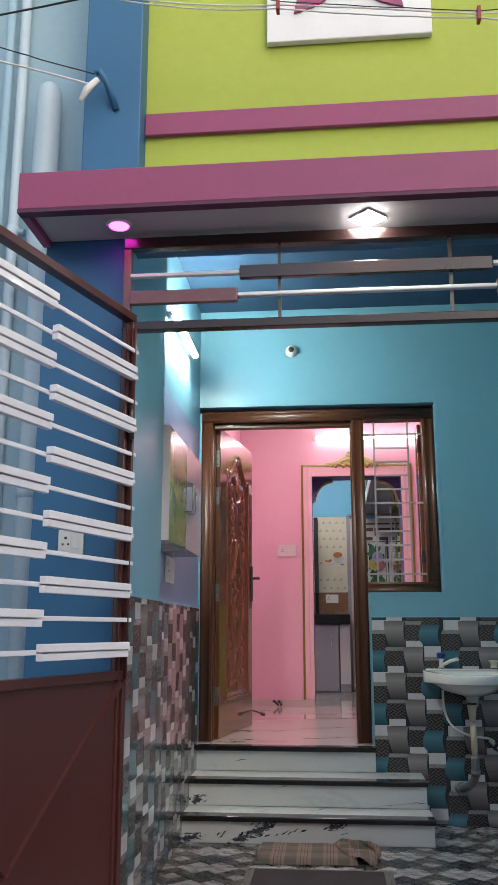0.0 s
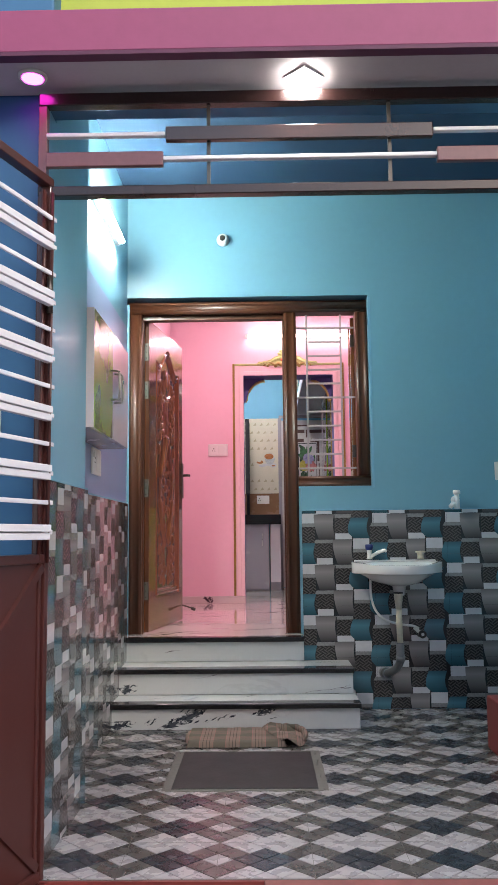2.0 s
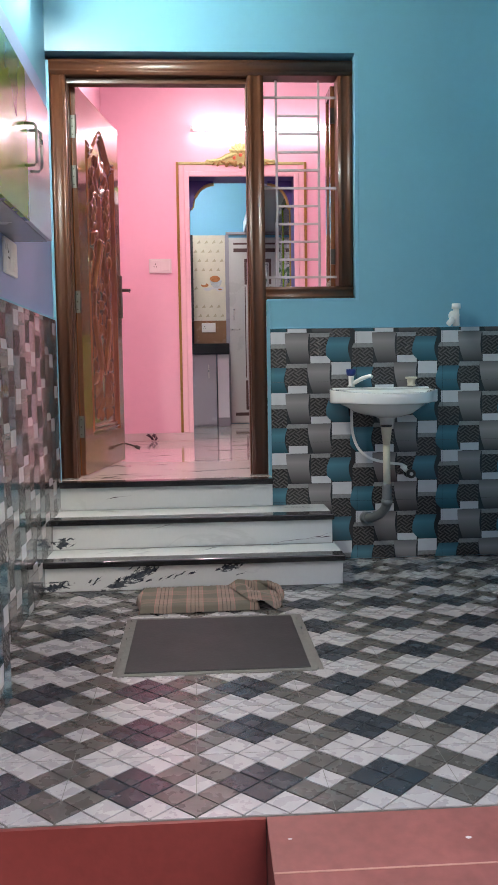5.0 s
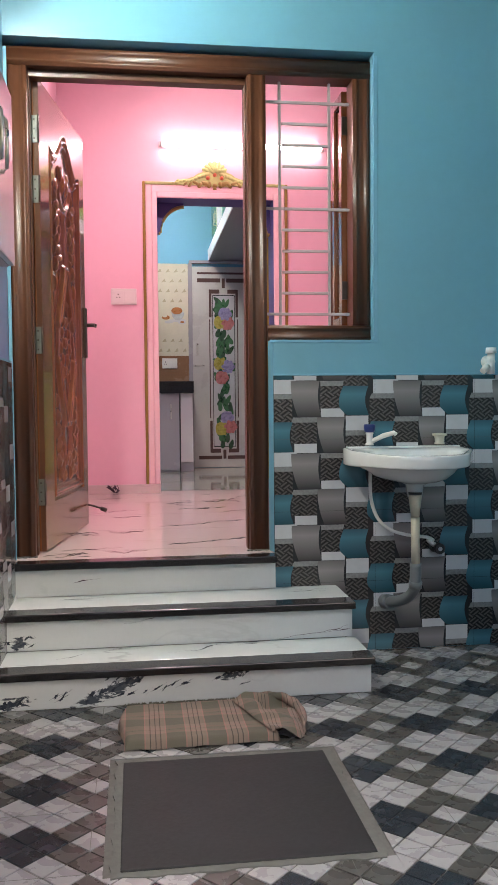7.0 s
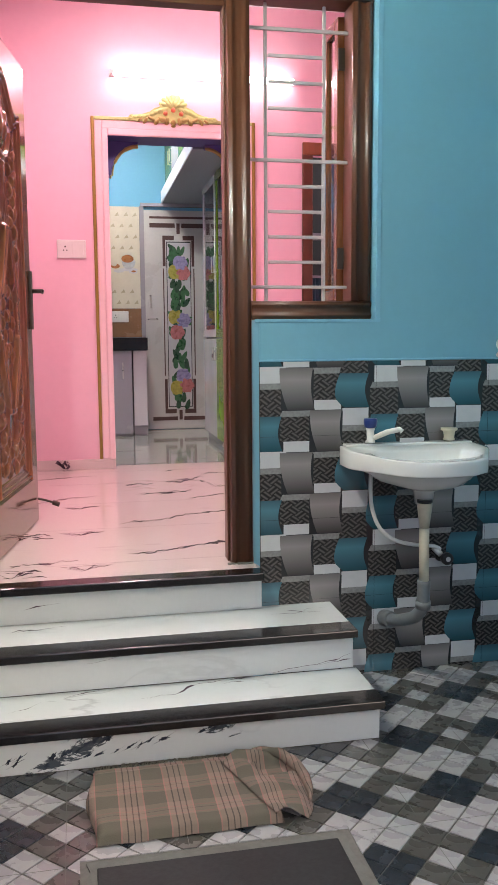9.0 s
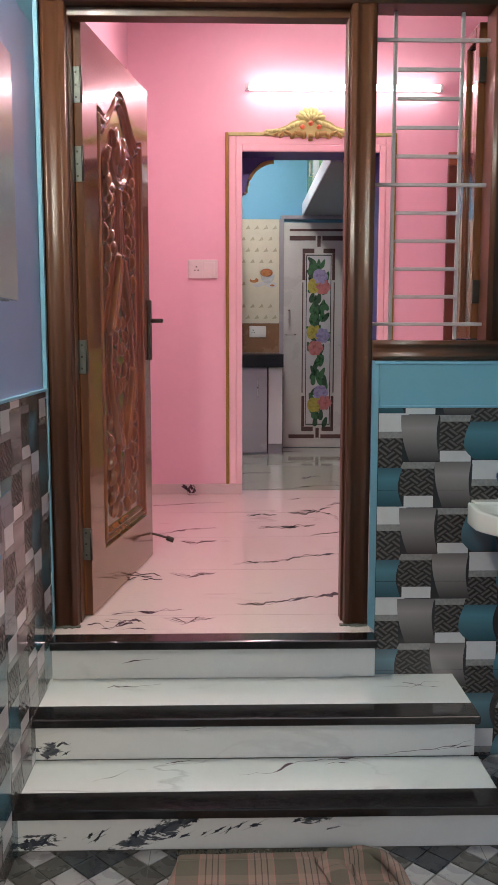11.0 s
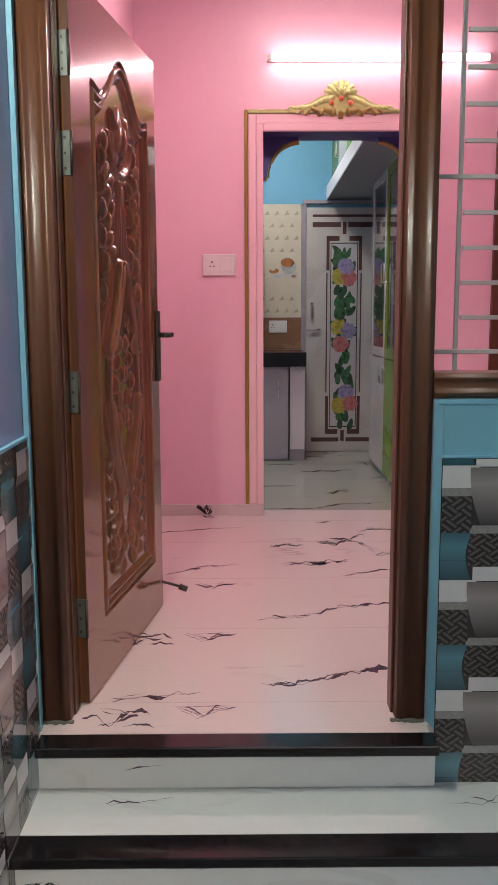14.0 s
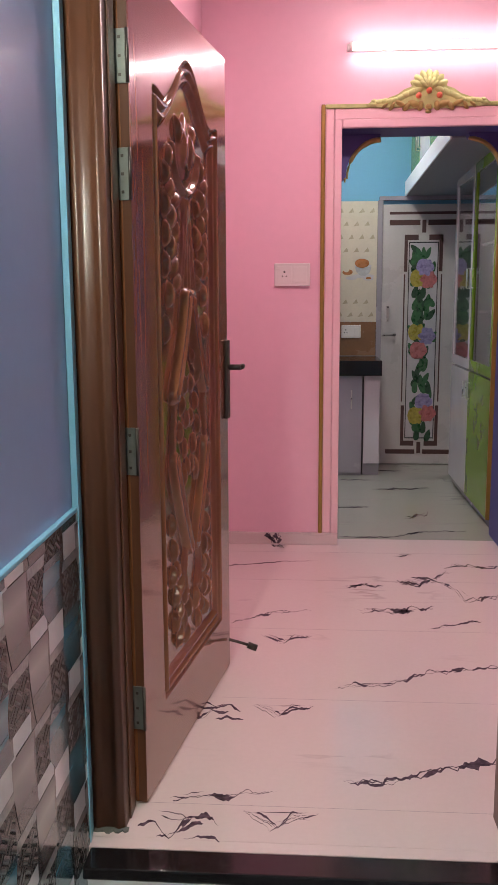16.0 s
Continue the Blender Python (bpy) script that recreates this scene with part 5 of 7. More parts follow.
# ---- doorway in the pink wall ----
def build_arch_trim():
    y = ROOM_FAR
    t = thing("doorway_surround", "pink moulded doorway surround with gold edging and a gilt crest", "doorway", (0, y - 0.001, 0.0655))
    z0, dz = 0.0, -0.0655
    for x0, x1 in ((0.553, 0.573), (1.583, 1.603)):
        part("gold_edge", bm_box((x0, -0.016, z0), (x1, 0.0, 2.232 + dz), 0.004), "gold", t, "gold painted edging strip")
    part("gold_edge", bm_box((0.5735, -0.016, 2.212 + dz), (1.5825, 0.0, 2.232 + dz), 0.004), "goldlight", t, "gold painted edging strip")
    for lo, hi, d in (((0.574, z0), (0.618, 2.2115 + dz), 0.010), ((1.538, z0), (1.582, 2.2115 + dz), 0.010), ((0.6185, 2.160 + dz), (1.5375, 2.2115 + dz), 0.010),
                      ((0.6185, z0), (0.6555, 2.1595 + dz), 0.020), ((1.5005, z0), (1.5375, 2.1595 + dz), 0.020), ((0.656, 2.1195 + dz), (1.50, 2.1595 + dz), 0.020)):
        part("moulding", bm_box((lo[0], -d, lo[1]), (hi[0], 0.0, hi[1]), 0.005), "pinklight", t, "light pink moulding")
    # gilt crest: leaves and scrolls
    def scroll(bm, pts, r):
        tube_into(bm, [(a, -0.018, b) for a, b in pts], r, 8)
    cx, cz = 1.072, 2.222 + dz
    def blob(bm, a, b, ra, rb, ang, d):
        n = 10
        ca, sa = math.cos(ang), math.sin(ang)
        top = bm.verts.new((cx + a, -0.016 - d, cz + b))
        mid = [bm.verts.new((cx + a + 0.65 * (ra * math.cos(2 * math.pi * k / n) * ca - rb * math.sin(2 * math.pi * k / n) * sa), -0.016 - d * 0.8, cz + b + 0.65 * (ra * math.cos(2 * math.pi * k / n) * sa + rb * math.sin(2 * math.pi * k / n) * ca))) for k in range(n)]
        rim = [bm.verts.new((cx + a + (ra * math.cos(2 * math.pi * k / n) * ca - rb * math.sin(2 * math.pi * k / n) * sa), -0.012, cz + b + (ra * math.cos(2 * math.pi * k / n) * sa + rb * math.sin(2 * math.pi * k / n) * ca))) for k in range(n)]
        for k in range(n):
            f = bm.faces.new([top, mid[k], mid[(k + 1) % n]]); f.smooth = True
            f = bm.faces.new([mid[k], rim[k], rim[(k + 1) % n], mid[(k + 1) % n]]); f.smooth = True
    bm = bmesh.new()
    for s in (-1, 1):
        for k in range(9):
            u = k / 8
            blob(bm, s * (0.055 + 0.21 * u), 0.062 - 0.060 * u ** 0.8 + 0.006 * math.sin(9 * u), 0.040 - 0.012 * u, 0.022 - 0.008 * u, s * (-0.5 + 0.4 * u), 0.018 - 0.006 * u)
        blob(bm, s * 0.262, 0.016, 0.018, 0.014, 0, 0.012)
        blob(bm, s * 0.285, 0.004, 0.022, 0.007, 0, 0.008)
    for k in range(7):
        an = math.radians(20 + 140 * k / 6)
        blob(bm, 0.052 * math.cos(an), 0.078 + 0.042 * math.sin(an), 0.045, 0.020, an, 0.018)
    for k in range(5):
        an = math.radians(35 + 110 * k / 4)
        blob(bm, 0.03 * math.cos(an), 0.075 + 0.025 * math.sin(an), 0.036, 0.016, an, 0.028)
    half = [(0.30, 0.0), (0.27, 0.022), (0.23, 0.020), (0.19, 0.034), (0.15, 0.048), (0.12, 0.070), (0.085, 0.082), (0.080, 0.105), (0.052, 0.122), (0.030, 0.142), (0.0, 0.152)]
    low = [(0.0, -0.030), (0.03, -0.012), (0.06, -0.016), (0.10, -0.022), (0.13, -0.006), (0.18, -0.014), (0.24, -0.010)]
    outline = [(cx + a, cz + b) for a, b in half] + [(cx - a, cz + b) for a, b in half[-2::-1]] + [(cx - a, cz + b) for a, b in low[::-1]] + [(cx + a, cz + b) for a, b in low[1:]]
    prism(bm, outline, -0.0235, -0.0165, "y")
    part("crest", bm, "goldlight", t, "gilt leaf crest")
    bm = bmesh.new()
    for s in (-1, 1):
        for a, b, ra, rb, an in ((0.07, 0.002, 0.040, 0.020, 0.3), (0.105, -0.008, 0.026, 0.016, -0.8), (0.14, 0.006, 0.032, 0.014, 0.4), (0.175, -0.004, 0.026, 0.012, -0.9), (0.21, -0.002, 0.022, 0.009, -0.6), (0.04, -0.004, 0.018, 0.026, 0.2)):
            blob(bm, s * a, b, ra, rb, s * an, 0.022)
    blob(bm, 0, -0.012, 0.020, 0.018, 0, 0.02); blob(bm, 0, -0.034, 0.016, 0.008, 0, 0.014)
    part("scrollwork", bm, "mustard", t, "darker gold scrollwork")
    for a, b in ((-0.05, 0.040), (0.0, 0.062), (0.05, 0.040)):
        bm = bmesh.new(); blob(bm, a, b, 0.017, 0.017, 0, 0.034); part("bead", bm, "coral", t, "coral painted bead")
    # corner brackets inside the opening
    for s in (-1, 1):
        xe = 0.657 if s < 0 else 1.499
        curve = []
        for k in range(11):
            a = math.pi / 2 * k / 10
            curve.append((0.025 + 0.17 * (1 - math.sin(a)), -0.02 - 0.19 * (1 - math.cos(a))))
        outline = [(0, 0), (0.20, 0)] + curve + [(0, -0.225)]
        bm = bmesh.new()
        pts = [(xe - s * a, 2.118 + dz + b) for a, b in outline]
        if s > 0:
            pts = pts[::-1]
        prism(bm, pts, 0.15, 0.235, "y")
        part("spandrel", bm, "indigo", t, "indigo painted corner spandrel")
        bm = bmesh.new()
        tube_into(bm, [(xe - s * (a + 0.006), 0.148, 2.118 + dz + b - 0.008) for a, b in curve], ([0.013] * 4 + [0.010] * 4 + [0.006] * 3) if s < 0 else ([0.008] + [0.012] * 9 + [0.017]), 8)
        tube_into(bm, [(xe - s * 0.022, 0.146, 1.905 + dz), (xe - s * 0.020, 0.146, 1.882 + dz)], [0.006, 0.004] if s < 0 else [0.020, 0.012], 8)
        part("bracket", bm, "mustard", t, "mustard painted curved bracket edge")
    # skirting
    bm = bmesh.new()
    box_into(bm, (-0.034, y - 0.012, 0.0), (0.655, y - 0.0005, 0.065), 0, 0.002)
    struct("baseboard", bm, "floor", "polished cream tile skirting")
    struct("baseboard", bm_box((1.501, y - 0.012, 0.0), (1.919, y - 0.0005, 0.065), 0.002), "floor", "polished cream tile skirting")
    struct("baseboard", bm_box((1.501, y + 0.0005, 0.0), (1.512, 2.829, 0.065), 0.002), "floor", "polished cream tile skirting")
    bm = bmesh.new()
    P = lambda a, b: (b, y - 0.0126, a)
    for k, (z0, x0, z1, x1, w) in enumerate(((0.064, 0.283, 0.004, 0.308, 0.034), (0.050, 0.300, 0.004, 0.330, 0.026), (0.063, 0.330, 0.004, 0.345, 0.034), (0.040, 0.315, 0.03, 0.350, 0.018))):
        for q in range(3):
            vein_poly(bm, P, [(z0, x0 + 0.003 * q), (z1, x1 + 0.003 * q)], w, 0, 41 + k * 5 + q, 160)
    struct("skirting_vein", bm, "vein", "dark vein in the skirting tile")
    # side doorway
    f = thing("side_door_frame", "dark red-brown wooden door frame in the pink wall to a dark room", "door frame", (1.92, y - 0.001, 0.0))
    part("jamb", bm_box((0.0, -0.03, 0.0), (0.069, 0.0, 2.04), 0.004), "framewood", f)
    part("jamb", bm_box((0.831, -0.03, 0.0), (0.90, 0.0, 2.04), 0.004), "doorwood", f)
    part("head", bm_box((0.0, -0.03, 2.0405), (0.90, 0.0, 2.12), 0.004), "doorwood", f)
    sh = thing("shelf_rack", "dark shelf rack with pale edges in the side room", "shelf", (2.0, 3.4, 0.0))
    for z in (0.4, 0.85, 1.3, 1.62):
        part("shelf", bm_box((0.0, 0.0, z), (0.9, 0.35, z + 0.02), 0.002), "lamgrey", sh)
    for x in (0.0, 0.88):
        part("post", bm_box((x, -0.021, 0.0), (x + 0.02, -0.001, 1.8), 0.002), "black", sh)
    bm = bmesh.new()
    n = 40
    A = [bm.verts.new((2.12 + 0.2 * i / n, 3.45 + 0.02 * math.sin(i * 1.1), 0.42)) for i in range(n + 1)]
    B = [bm.verts.new((2.12 + 0.2 * i / n, 3.45 + 0.02 * math.sin(i * 1.1), 1.30)) for i in range(n + 1)]
    for i in range(n):
        f2 = bm.faces.new([A[i], A[i + 1], B[i + 1], B[i]]); f2.smooth = True
    tagged(part("hanging_cloth", bm, "curtain"), "pale teal hanging cloth in the side room", "cloth")


build_arch_trim()


# ---- kitchen ----
def build_kitchen():
    yf = KIT_FAR
    # tiles
    struct("wall_tile_field", bm_box((-0.598, yf - 0.008, 1.12), (1.02, yf - 0.0005, 2.03)), "creamtile", "cream embossed kitchen wall tile")
    struct("wall_tile_band", bm_box((-0.598, yf - 0.010, 0.857), (1.02, yf - 0.0005, 1.1195)), "tan", "tan kitchen wall tile band")
    bm = bmesh.new()
    for j in range(9):
        for i in range(12):
            x = 0.10 + 0.08 * i + (0.04 if j % 2 else 0); z = 1.17 + 0.098 * j
            if 0.72 < x < 1.02 and 1.36 < z < 1.66 or x > 0.99:
                continue
            v = [bm.verts.new(p) for p in ((x - 0.022, yf - 0.0085, z - 0.012), (x + 0.022, yf - 0.0085, z - 0.006), (x + 0.008, yf - 0.0125, z + 0.026))]
            bm.faces.new(v)
    tagged(part("tile_motif", bm, "creamdark"), "small beige embossed motifs on the kitchen tiles", "tile", kind="stuff")
    # bowl and buns printed on the tile
    pic = thing("tile_picture", "printed picture of a bowl and buns on the kitchen tiles", "picture", (0.887, yf - 0.009, 1.50))
    def disc(name, a, b, ra, rb, m, d=0.002, a0=0, a1=360, n=20):
        bm = bmesh.new()
        pts = [(a + ra * math.cos(math.radians(a0 + (a1 - a0) * k / n)), b + rb * math.sin(math.radians(a0 + (a1 - a0) * k / n))) for k in range(n if a1 - a0 >= 360 else n + 1)]
        prism(bm, pts, -d - 0.001, -d, "y")
        part(name, bm, m, pic)
    disc("saucer", 0.03, -0.03, 0.085, 0.016, "twhite", 0.001); disc("bowl", 0.03, 0.045, 0.062, 0.075, "bowl", 0.003, 180, 360); disc("rim", 0.03, 0.047, 0.064, 0.012, "twhite", 0.0045)
    disc("bun", 0.02, 0.066, 0.055, 0.035, "bun", 0.006); disc("bun", -0.09, 0.0, 0.04, 0.022, "bun", 0.003); disc("bun", -0.10, 0.018, 0.024, 0.018, "creamtile", 0.0045)
    disc("bun", 0.07, -0.05, 0.04, 0.014, "twhite", 0.0045); disc("bun", -0.06, -0.045, 0.045, 0.014, "twhite", 0.0045); disc("bun", 0.072, -0.046, 0.02, 0.009, "bun", 0.006)
    sw = switch_plate("switch_plate", "white socket plate on the tan kitchen tiles", 0.15, 0.10, (0.83, yf - 0.0105, 1.045), 0, 3)
    # counter
    t = thing("worktop", "black granite kitchen worktop on the base units", "worktop", (0, 0, 0.745))
    part("slab", bm_box((-0.595, 4.38, 0.0), (1.03, yf - 0.011, 0.11), 0.004), "granite", t)
    for x0, x1, y0, zb in ((-0.59, 0.0, 4.42, 0.02), (0.004, 0.44, 4.42, 0.02), (0.444, 0.895, 4.42, 0.02), (0.905, 1.025, 4.44, 0.09)):
        u = thing("base_unit", "grey laminate kitchen base unit under the worktop", "cabinet", (x0, y0, 0.0), "kitchen base units")
        part("body", bm_box((0.0, 0.02, 0.0 if zb < 0.05 else 0.0), (x1 - x0, 0.48, 0.744), 0.002), "lamgrey", u)
        d = part("door", bm_box((0.002, 0.0, zb), (x1 - x0 - 0.002, 0.0195, 0.742), 0.002), "lamwhite" if zb > 0.05 else "lamgrey", u)
        if zb < 0.05:
            part("handle", bm_box((x1 - x0 - 0.085, -0.018, 0.50), (x1 - x0 - 0.075, -0.001, 0.64), 0.003), "steel", d)
    # tall dark unit
    t = thing("tall_shelf", "tall dark brown shelf side against the kitchen tiles", "shelf", (0.63, 4.55, 0.857))
    part("side_panel", bm_box((0.0, 0.0, 0.25), (0.045, 0.36, 1.12), 0.002), "cupboard_dark", t)
    part("bracket", bm_box((0.005, 0.30, 0.0), (0.04, 0.36, 0.2495), 0.002), "cupboard_dark", t)
    # far door with flower print
    t = thing("door_2", "pale kitchen door with brown geometric strips and a printed flower panel", "door", (1.03, yf - 0.002, 0.0))
    t["kind"] = "structure"
    part("leaf", bm_box((0.03, -0.035, 0.004), (0.86, 0.0, 2.0), 0.003), "kitdoor", t)
    part("frame", bm_box((-0.0095, -0.045, 0.0), (0.0295, 0.0, 2.03), 0.002), "lamgrey", t)
    part("frame", bm_box((0.0, -0.045, 2.0305), (0.86, 0.0, 2.06), 0.002), "lamgrey", t)
    x0 = 1.03
    def strip(a0, a1, b0, b1, m="brownlam", d=0.002, nm="strip"):
        part(nm, bm_box((a0 - x0, -0.0355 - d, b0), (a1 - x0, -0.0355, b1)), m, t)
    strip(1.11, 1.62, 1.925, 1.945)
    strip(1.11, 1.34, 1.845, 1.885); strip(1.40, 1.62, 1.845, 1.885); strip(1.355, 1.385, 1.79, 1.885)
    strip(1.225, 1.33, 1.735, 1.775); strip(1.41, 1.515, 1.735, 1.775)
    strip(1.225, 1.25, 1.50, 1.7345); strip(1.49, 1.515, 1.50, 1.7345)
    strip(1.225, 1.235, 0.50, 1.48); strip(1.505, 1.515, 0.50, 1.48)
    strip(1.225, 1.25, 0.19, 0.47); strip(1.49, 1.515, 0.19, 0.47)
    strip(1.225, 1.33, 0.15, 0.1895); strip(1.41, 1.515, 0.15, 0.1895); strip(1.355, 1.385, 0.09, 0.18)
    strip(1.11, 1.34, 0.085, 0.12); strip(1.40, 1.62, 0.085, 0.12)
    pn = part("flower_panel", bm_box((1.262 - x0, -0.040, 0.215), (1.478 - x0, -0.0358, 1.715)), "twhite", t, "white panel with printed roses and leaves")
    for a0, a1, b0, b1 in ((1.258, 1.264, 0.209, 1.721), (1.476, 1.482, 0.209, 1.721), (1.2645, 1.4755, 0.209, 0.217), (1.2645, 1.4755, 1.713, 1.721)):
        part("border", bm_box((a0 - x0, -0.042, b0), (a1 - x0, -0.0402, b1)), "stem", pn)
    rnd = random.Random(12)
    def leaf(a, b, l, w, an, m, d):
        bm = bmesh.new()
        ca, sa = math.cos(an), math.sin(an)
        top, pts = [], []
        n = 8
        for k in range(n * 2):
            u = 2 * math.pi * k / (n * 2)
            p, q = l * math.cos(u), w * math.sin(u) * (1 - 0.3 * math.cos(u))
            pts.append((a - x0 + p * ca - q * sa, b + p * sa + q * ca))
        prism(bm, pts, -0.0405 - d - 0.0006, -0.0405 - d, "y")
        part("leaf_print" if m in ("leaf", "leafdark") else "petal_print", bm, m, pn)
    for grp, zc in enumerate((1.47, 1.02, 0.45)):
        cl = {0: ((1.34, -0.02, "yellow"), (1.41, -0.03, "rose"), (1.385, 0.06, "lilac")), 1: ((1.335, 0.02, "yellow"), (1.41, -0.01, "lilac"), (1.35, -0.12, "rose")), 2: ((1.40, 0.05, "lilac"), (1.345, -0.06, "yellow"), (1.43, -0.04, "rose"))}[grp]
        for k in range(22):
            leaf(1.37 + rnd.uniform(-0.075, 0.075), zc + rnd.uniform(-0.22, 0.2), 0.05, 0.022, rnd.uniform(0.6, 2.5), "leaf" if k % 3 else "leafdark", 0.0004 + 0.00014 * k)
        for j, (a, b, m) in enumerate(cl):
            leaf(a, zc + b, 0.068, 0.064, 0, m, 0.0030 + 0.0006 * j)
            for k in range(6):
                an = k * math.pi / 3 + j
                leaf(a + 0.034 * math.cos(an), zc + b + 0.036 * math.sin(an), 0.035, 0.026, an, m, 0.0046 + 0.0006 * j + 0.0003 * (k % 2))
            leaf(a, zc + b, 0.012, 0.010, 0, m, 0.0075)
    for k in range(16):
        leaf(1.37 + 0.04 * math.sin(k * 2), 1.23 + 0.0 * k + rnd.uniform(-0.09, 0.09) if k < 8 else 0.73 + rnd.uniform(-0.12, 0.1), 0.055, 0.022, rnd.uniform(0.9, 2.2), "leaf" if k % 3 else "leafdark", 0.0015 + 0.0001 * k)
    for k in range(3):
        leaf(1.37 + (k - 1) * 0.035, 1.64, 0.045, 0.018, 1.57 + (1 - k) * 0.4, "leaf", 0.002 + 0.0003 * k)
    hd = part("handle", bm_box((0.065, -0.060, 1.12), (0.085, -0.0365, 1.24), 0.006), "steel", t, "steel pull handle")
    bm = bmesh.new(); tube_into(bm, [(0.05, -0.037, 1.02), (0.05, -0.06, 1.02), (0.14, -0.06, 1.02)], 0.008, 8)
    part("latch", bm, "steel", t, "steel door latch")
    # tall cabinet with glazed upper doors
    t = thing("tall_cabinet", "tall white and green glossy cabinet with glazed upper doors", "cabinet", (1.50, 2.94, 0.055))
    dz = -0.055
    part("plinth", bm_box((0.03, 0.01, dz), (0.46, 1.30, -0.001), 0.001), "lamgrey", t)
    part("body", bm_box((0.021, 0.0, 0.0), (0.46, 1.30, 0.79), 0.002), "lamgrey", t)
    part("back_panel", bm_box((0.44, 0.0, 0.7905), (0.46, 1.30, 2.04), 0.001), "lamgrey", t)
    for y in (0.0, 0.655, 1.28):
        part("side_panel", bm_box((0.021, y, 0.7905), (0.4395, y + 0.018, 2.04), 0.001), "lamgrey", t)
    part("top_panel", bm_box((0.021, 0.0, 2.0405), (0.46, 1.30, 2.06), 0.001), "lamgrey", t)
    for z in (1.15, 1.55):
        for y in (0.019, 0.674):
            part("shelf", bm_box((0.05, y, z), (0.4395, y + 0.605 if y > 0.1 else y + 0.635, z + 0.015), 0.001), "lamgrey", t)
    for y0, y1, m in ((0.0, 0.66, "lamgreen"), (0.664, 1.30, "lamwhite")):
        d = part("door", bm_box((0.0, y0, 0.005), (0.0205, y1, 0.785), 0.002), m, t, {"lamgreen": "glossy green lower door", "lamwhite": "glossy white lower door"}[m])
        hy = y1 - 0.05 if m == "lamgreen" else y0 + 0.05
        bm = bmesh.new(); tube_into(bm, [(0.0, hy, 0.62), (-0.022, hy, 0.62), (-0.022, hy, 0.72), (0.0, hy, 0.72)], 0.005, 8)
        part("handle", bm, "steel", d)
        bm = bmesh.new()
        for lo, hi in (((0.0, y0, 0.80), (0.0205, y1, 0.86)), ((0.0, y0, 1.98), (0.0205, y1, 2.04)), ((0.0, y0, 0.8605), (0.0205, y0 + 0.05, 1.9795)), ((0.0, y1 - 0.05, 0.8605), (0.0205, y1, 1.9795))):
            box_into(bm, lo, hi)
        d = part("glazed_door", bm, m, t, {"lamgreen": "green framed glass door", "lamwhite": "white framed glass door"}[m])
        part("pane", bm_box((0.008, y0 + 0.0505, 0.861), (0.012, y1 - 0.0505, 1.979)), "glass", d)
        bm = bmesh.new(); tube_into(bm, [(0.0, hy, 1.30), (-0.022, hy, 1.30), (-0.022, hy, 1.42), (0.0, hy, 1.42)], 0.005, 8)
        part("handle", bm, "steel", d)
    part("edge_strip", bm_box((-0.002, -0.012, 0.0), (0.40, -0.001, 2.06), 0.001), "gold", t, "yellow-green edge strip")
    # loft slab and its cabinets
    bm = bmesh.new()
    prism(bm, [(4.928, 2.063), (4.928, 2.165), (2.832, 2.21), (2.832, 2.11)], 1.231, 1.979, "x")
    struct("loft_slab", bm, ["kitgrey"], "grey concrete loft slab over the kitchen door")
    struct("loft_slab_edge", bm_edge(), "white", "white painted edge of the loft slab")
    for k in range(4):
        y = 2.90 + 0.5 * k
        u = thing("loft_cabinet", "glossy loft cabinet above the kitchen door", "cabinet", (1.26, y, 2.215), "loft cabinets")
        part("body", bm_box((0.02, 0.0, 0.0), (0.70, 0.495, 0.70), 0.002), "lamgrey", u)
        m = "lamgreen" if k % 2 else "lamwhite"
        d = part("door", bm_box((0.0, 0.0, 0.002), (0.0195, 0.495, 0.698), 0.002), m, u)
        bm = bmesh.new(); tube_into(bm, [(0.0, 0.44 if k % 2 == 0 else 0.05, 0.10), (-0.02, 0.44 if k % 2 == 0 else 0.05, 0.10), (-0.02, 0.44 if k % 2 == 0 else 0.05, 0.21), (0.0, 0.44 if k % 2 == 0 else 0.05, 0.21)], 0.005, 8)
        part("handle", bm, "steel", d)


def bm_edge():
    bm = bmesh.new()
    prism(bm, [(4.928, 2.060), (4.928, 2.168), (2.832, 2.213), (2.832, 2.107)], 1.222, 1.2305, "x")
    return bm


build_kitchen()


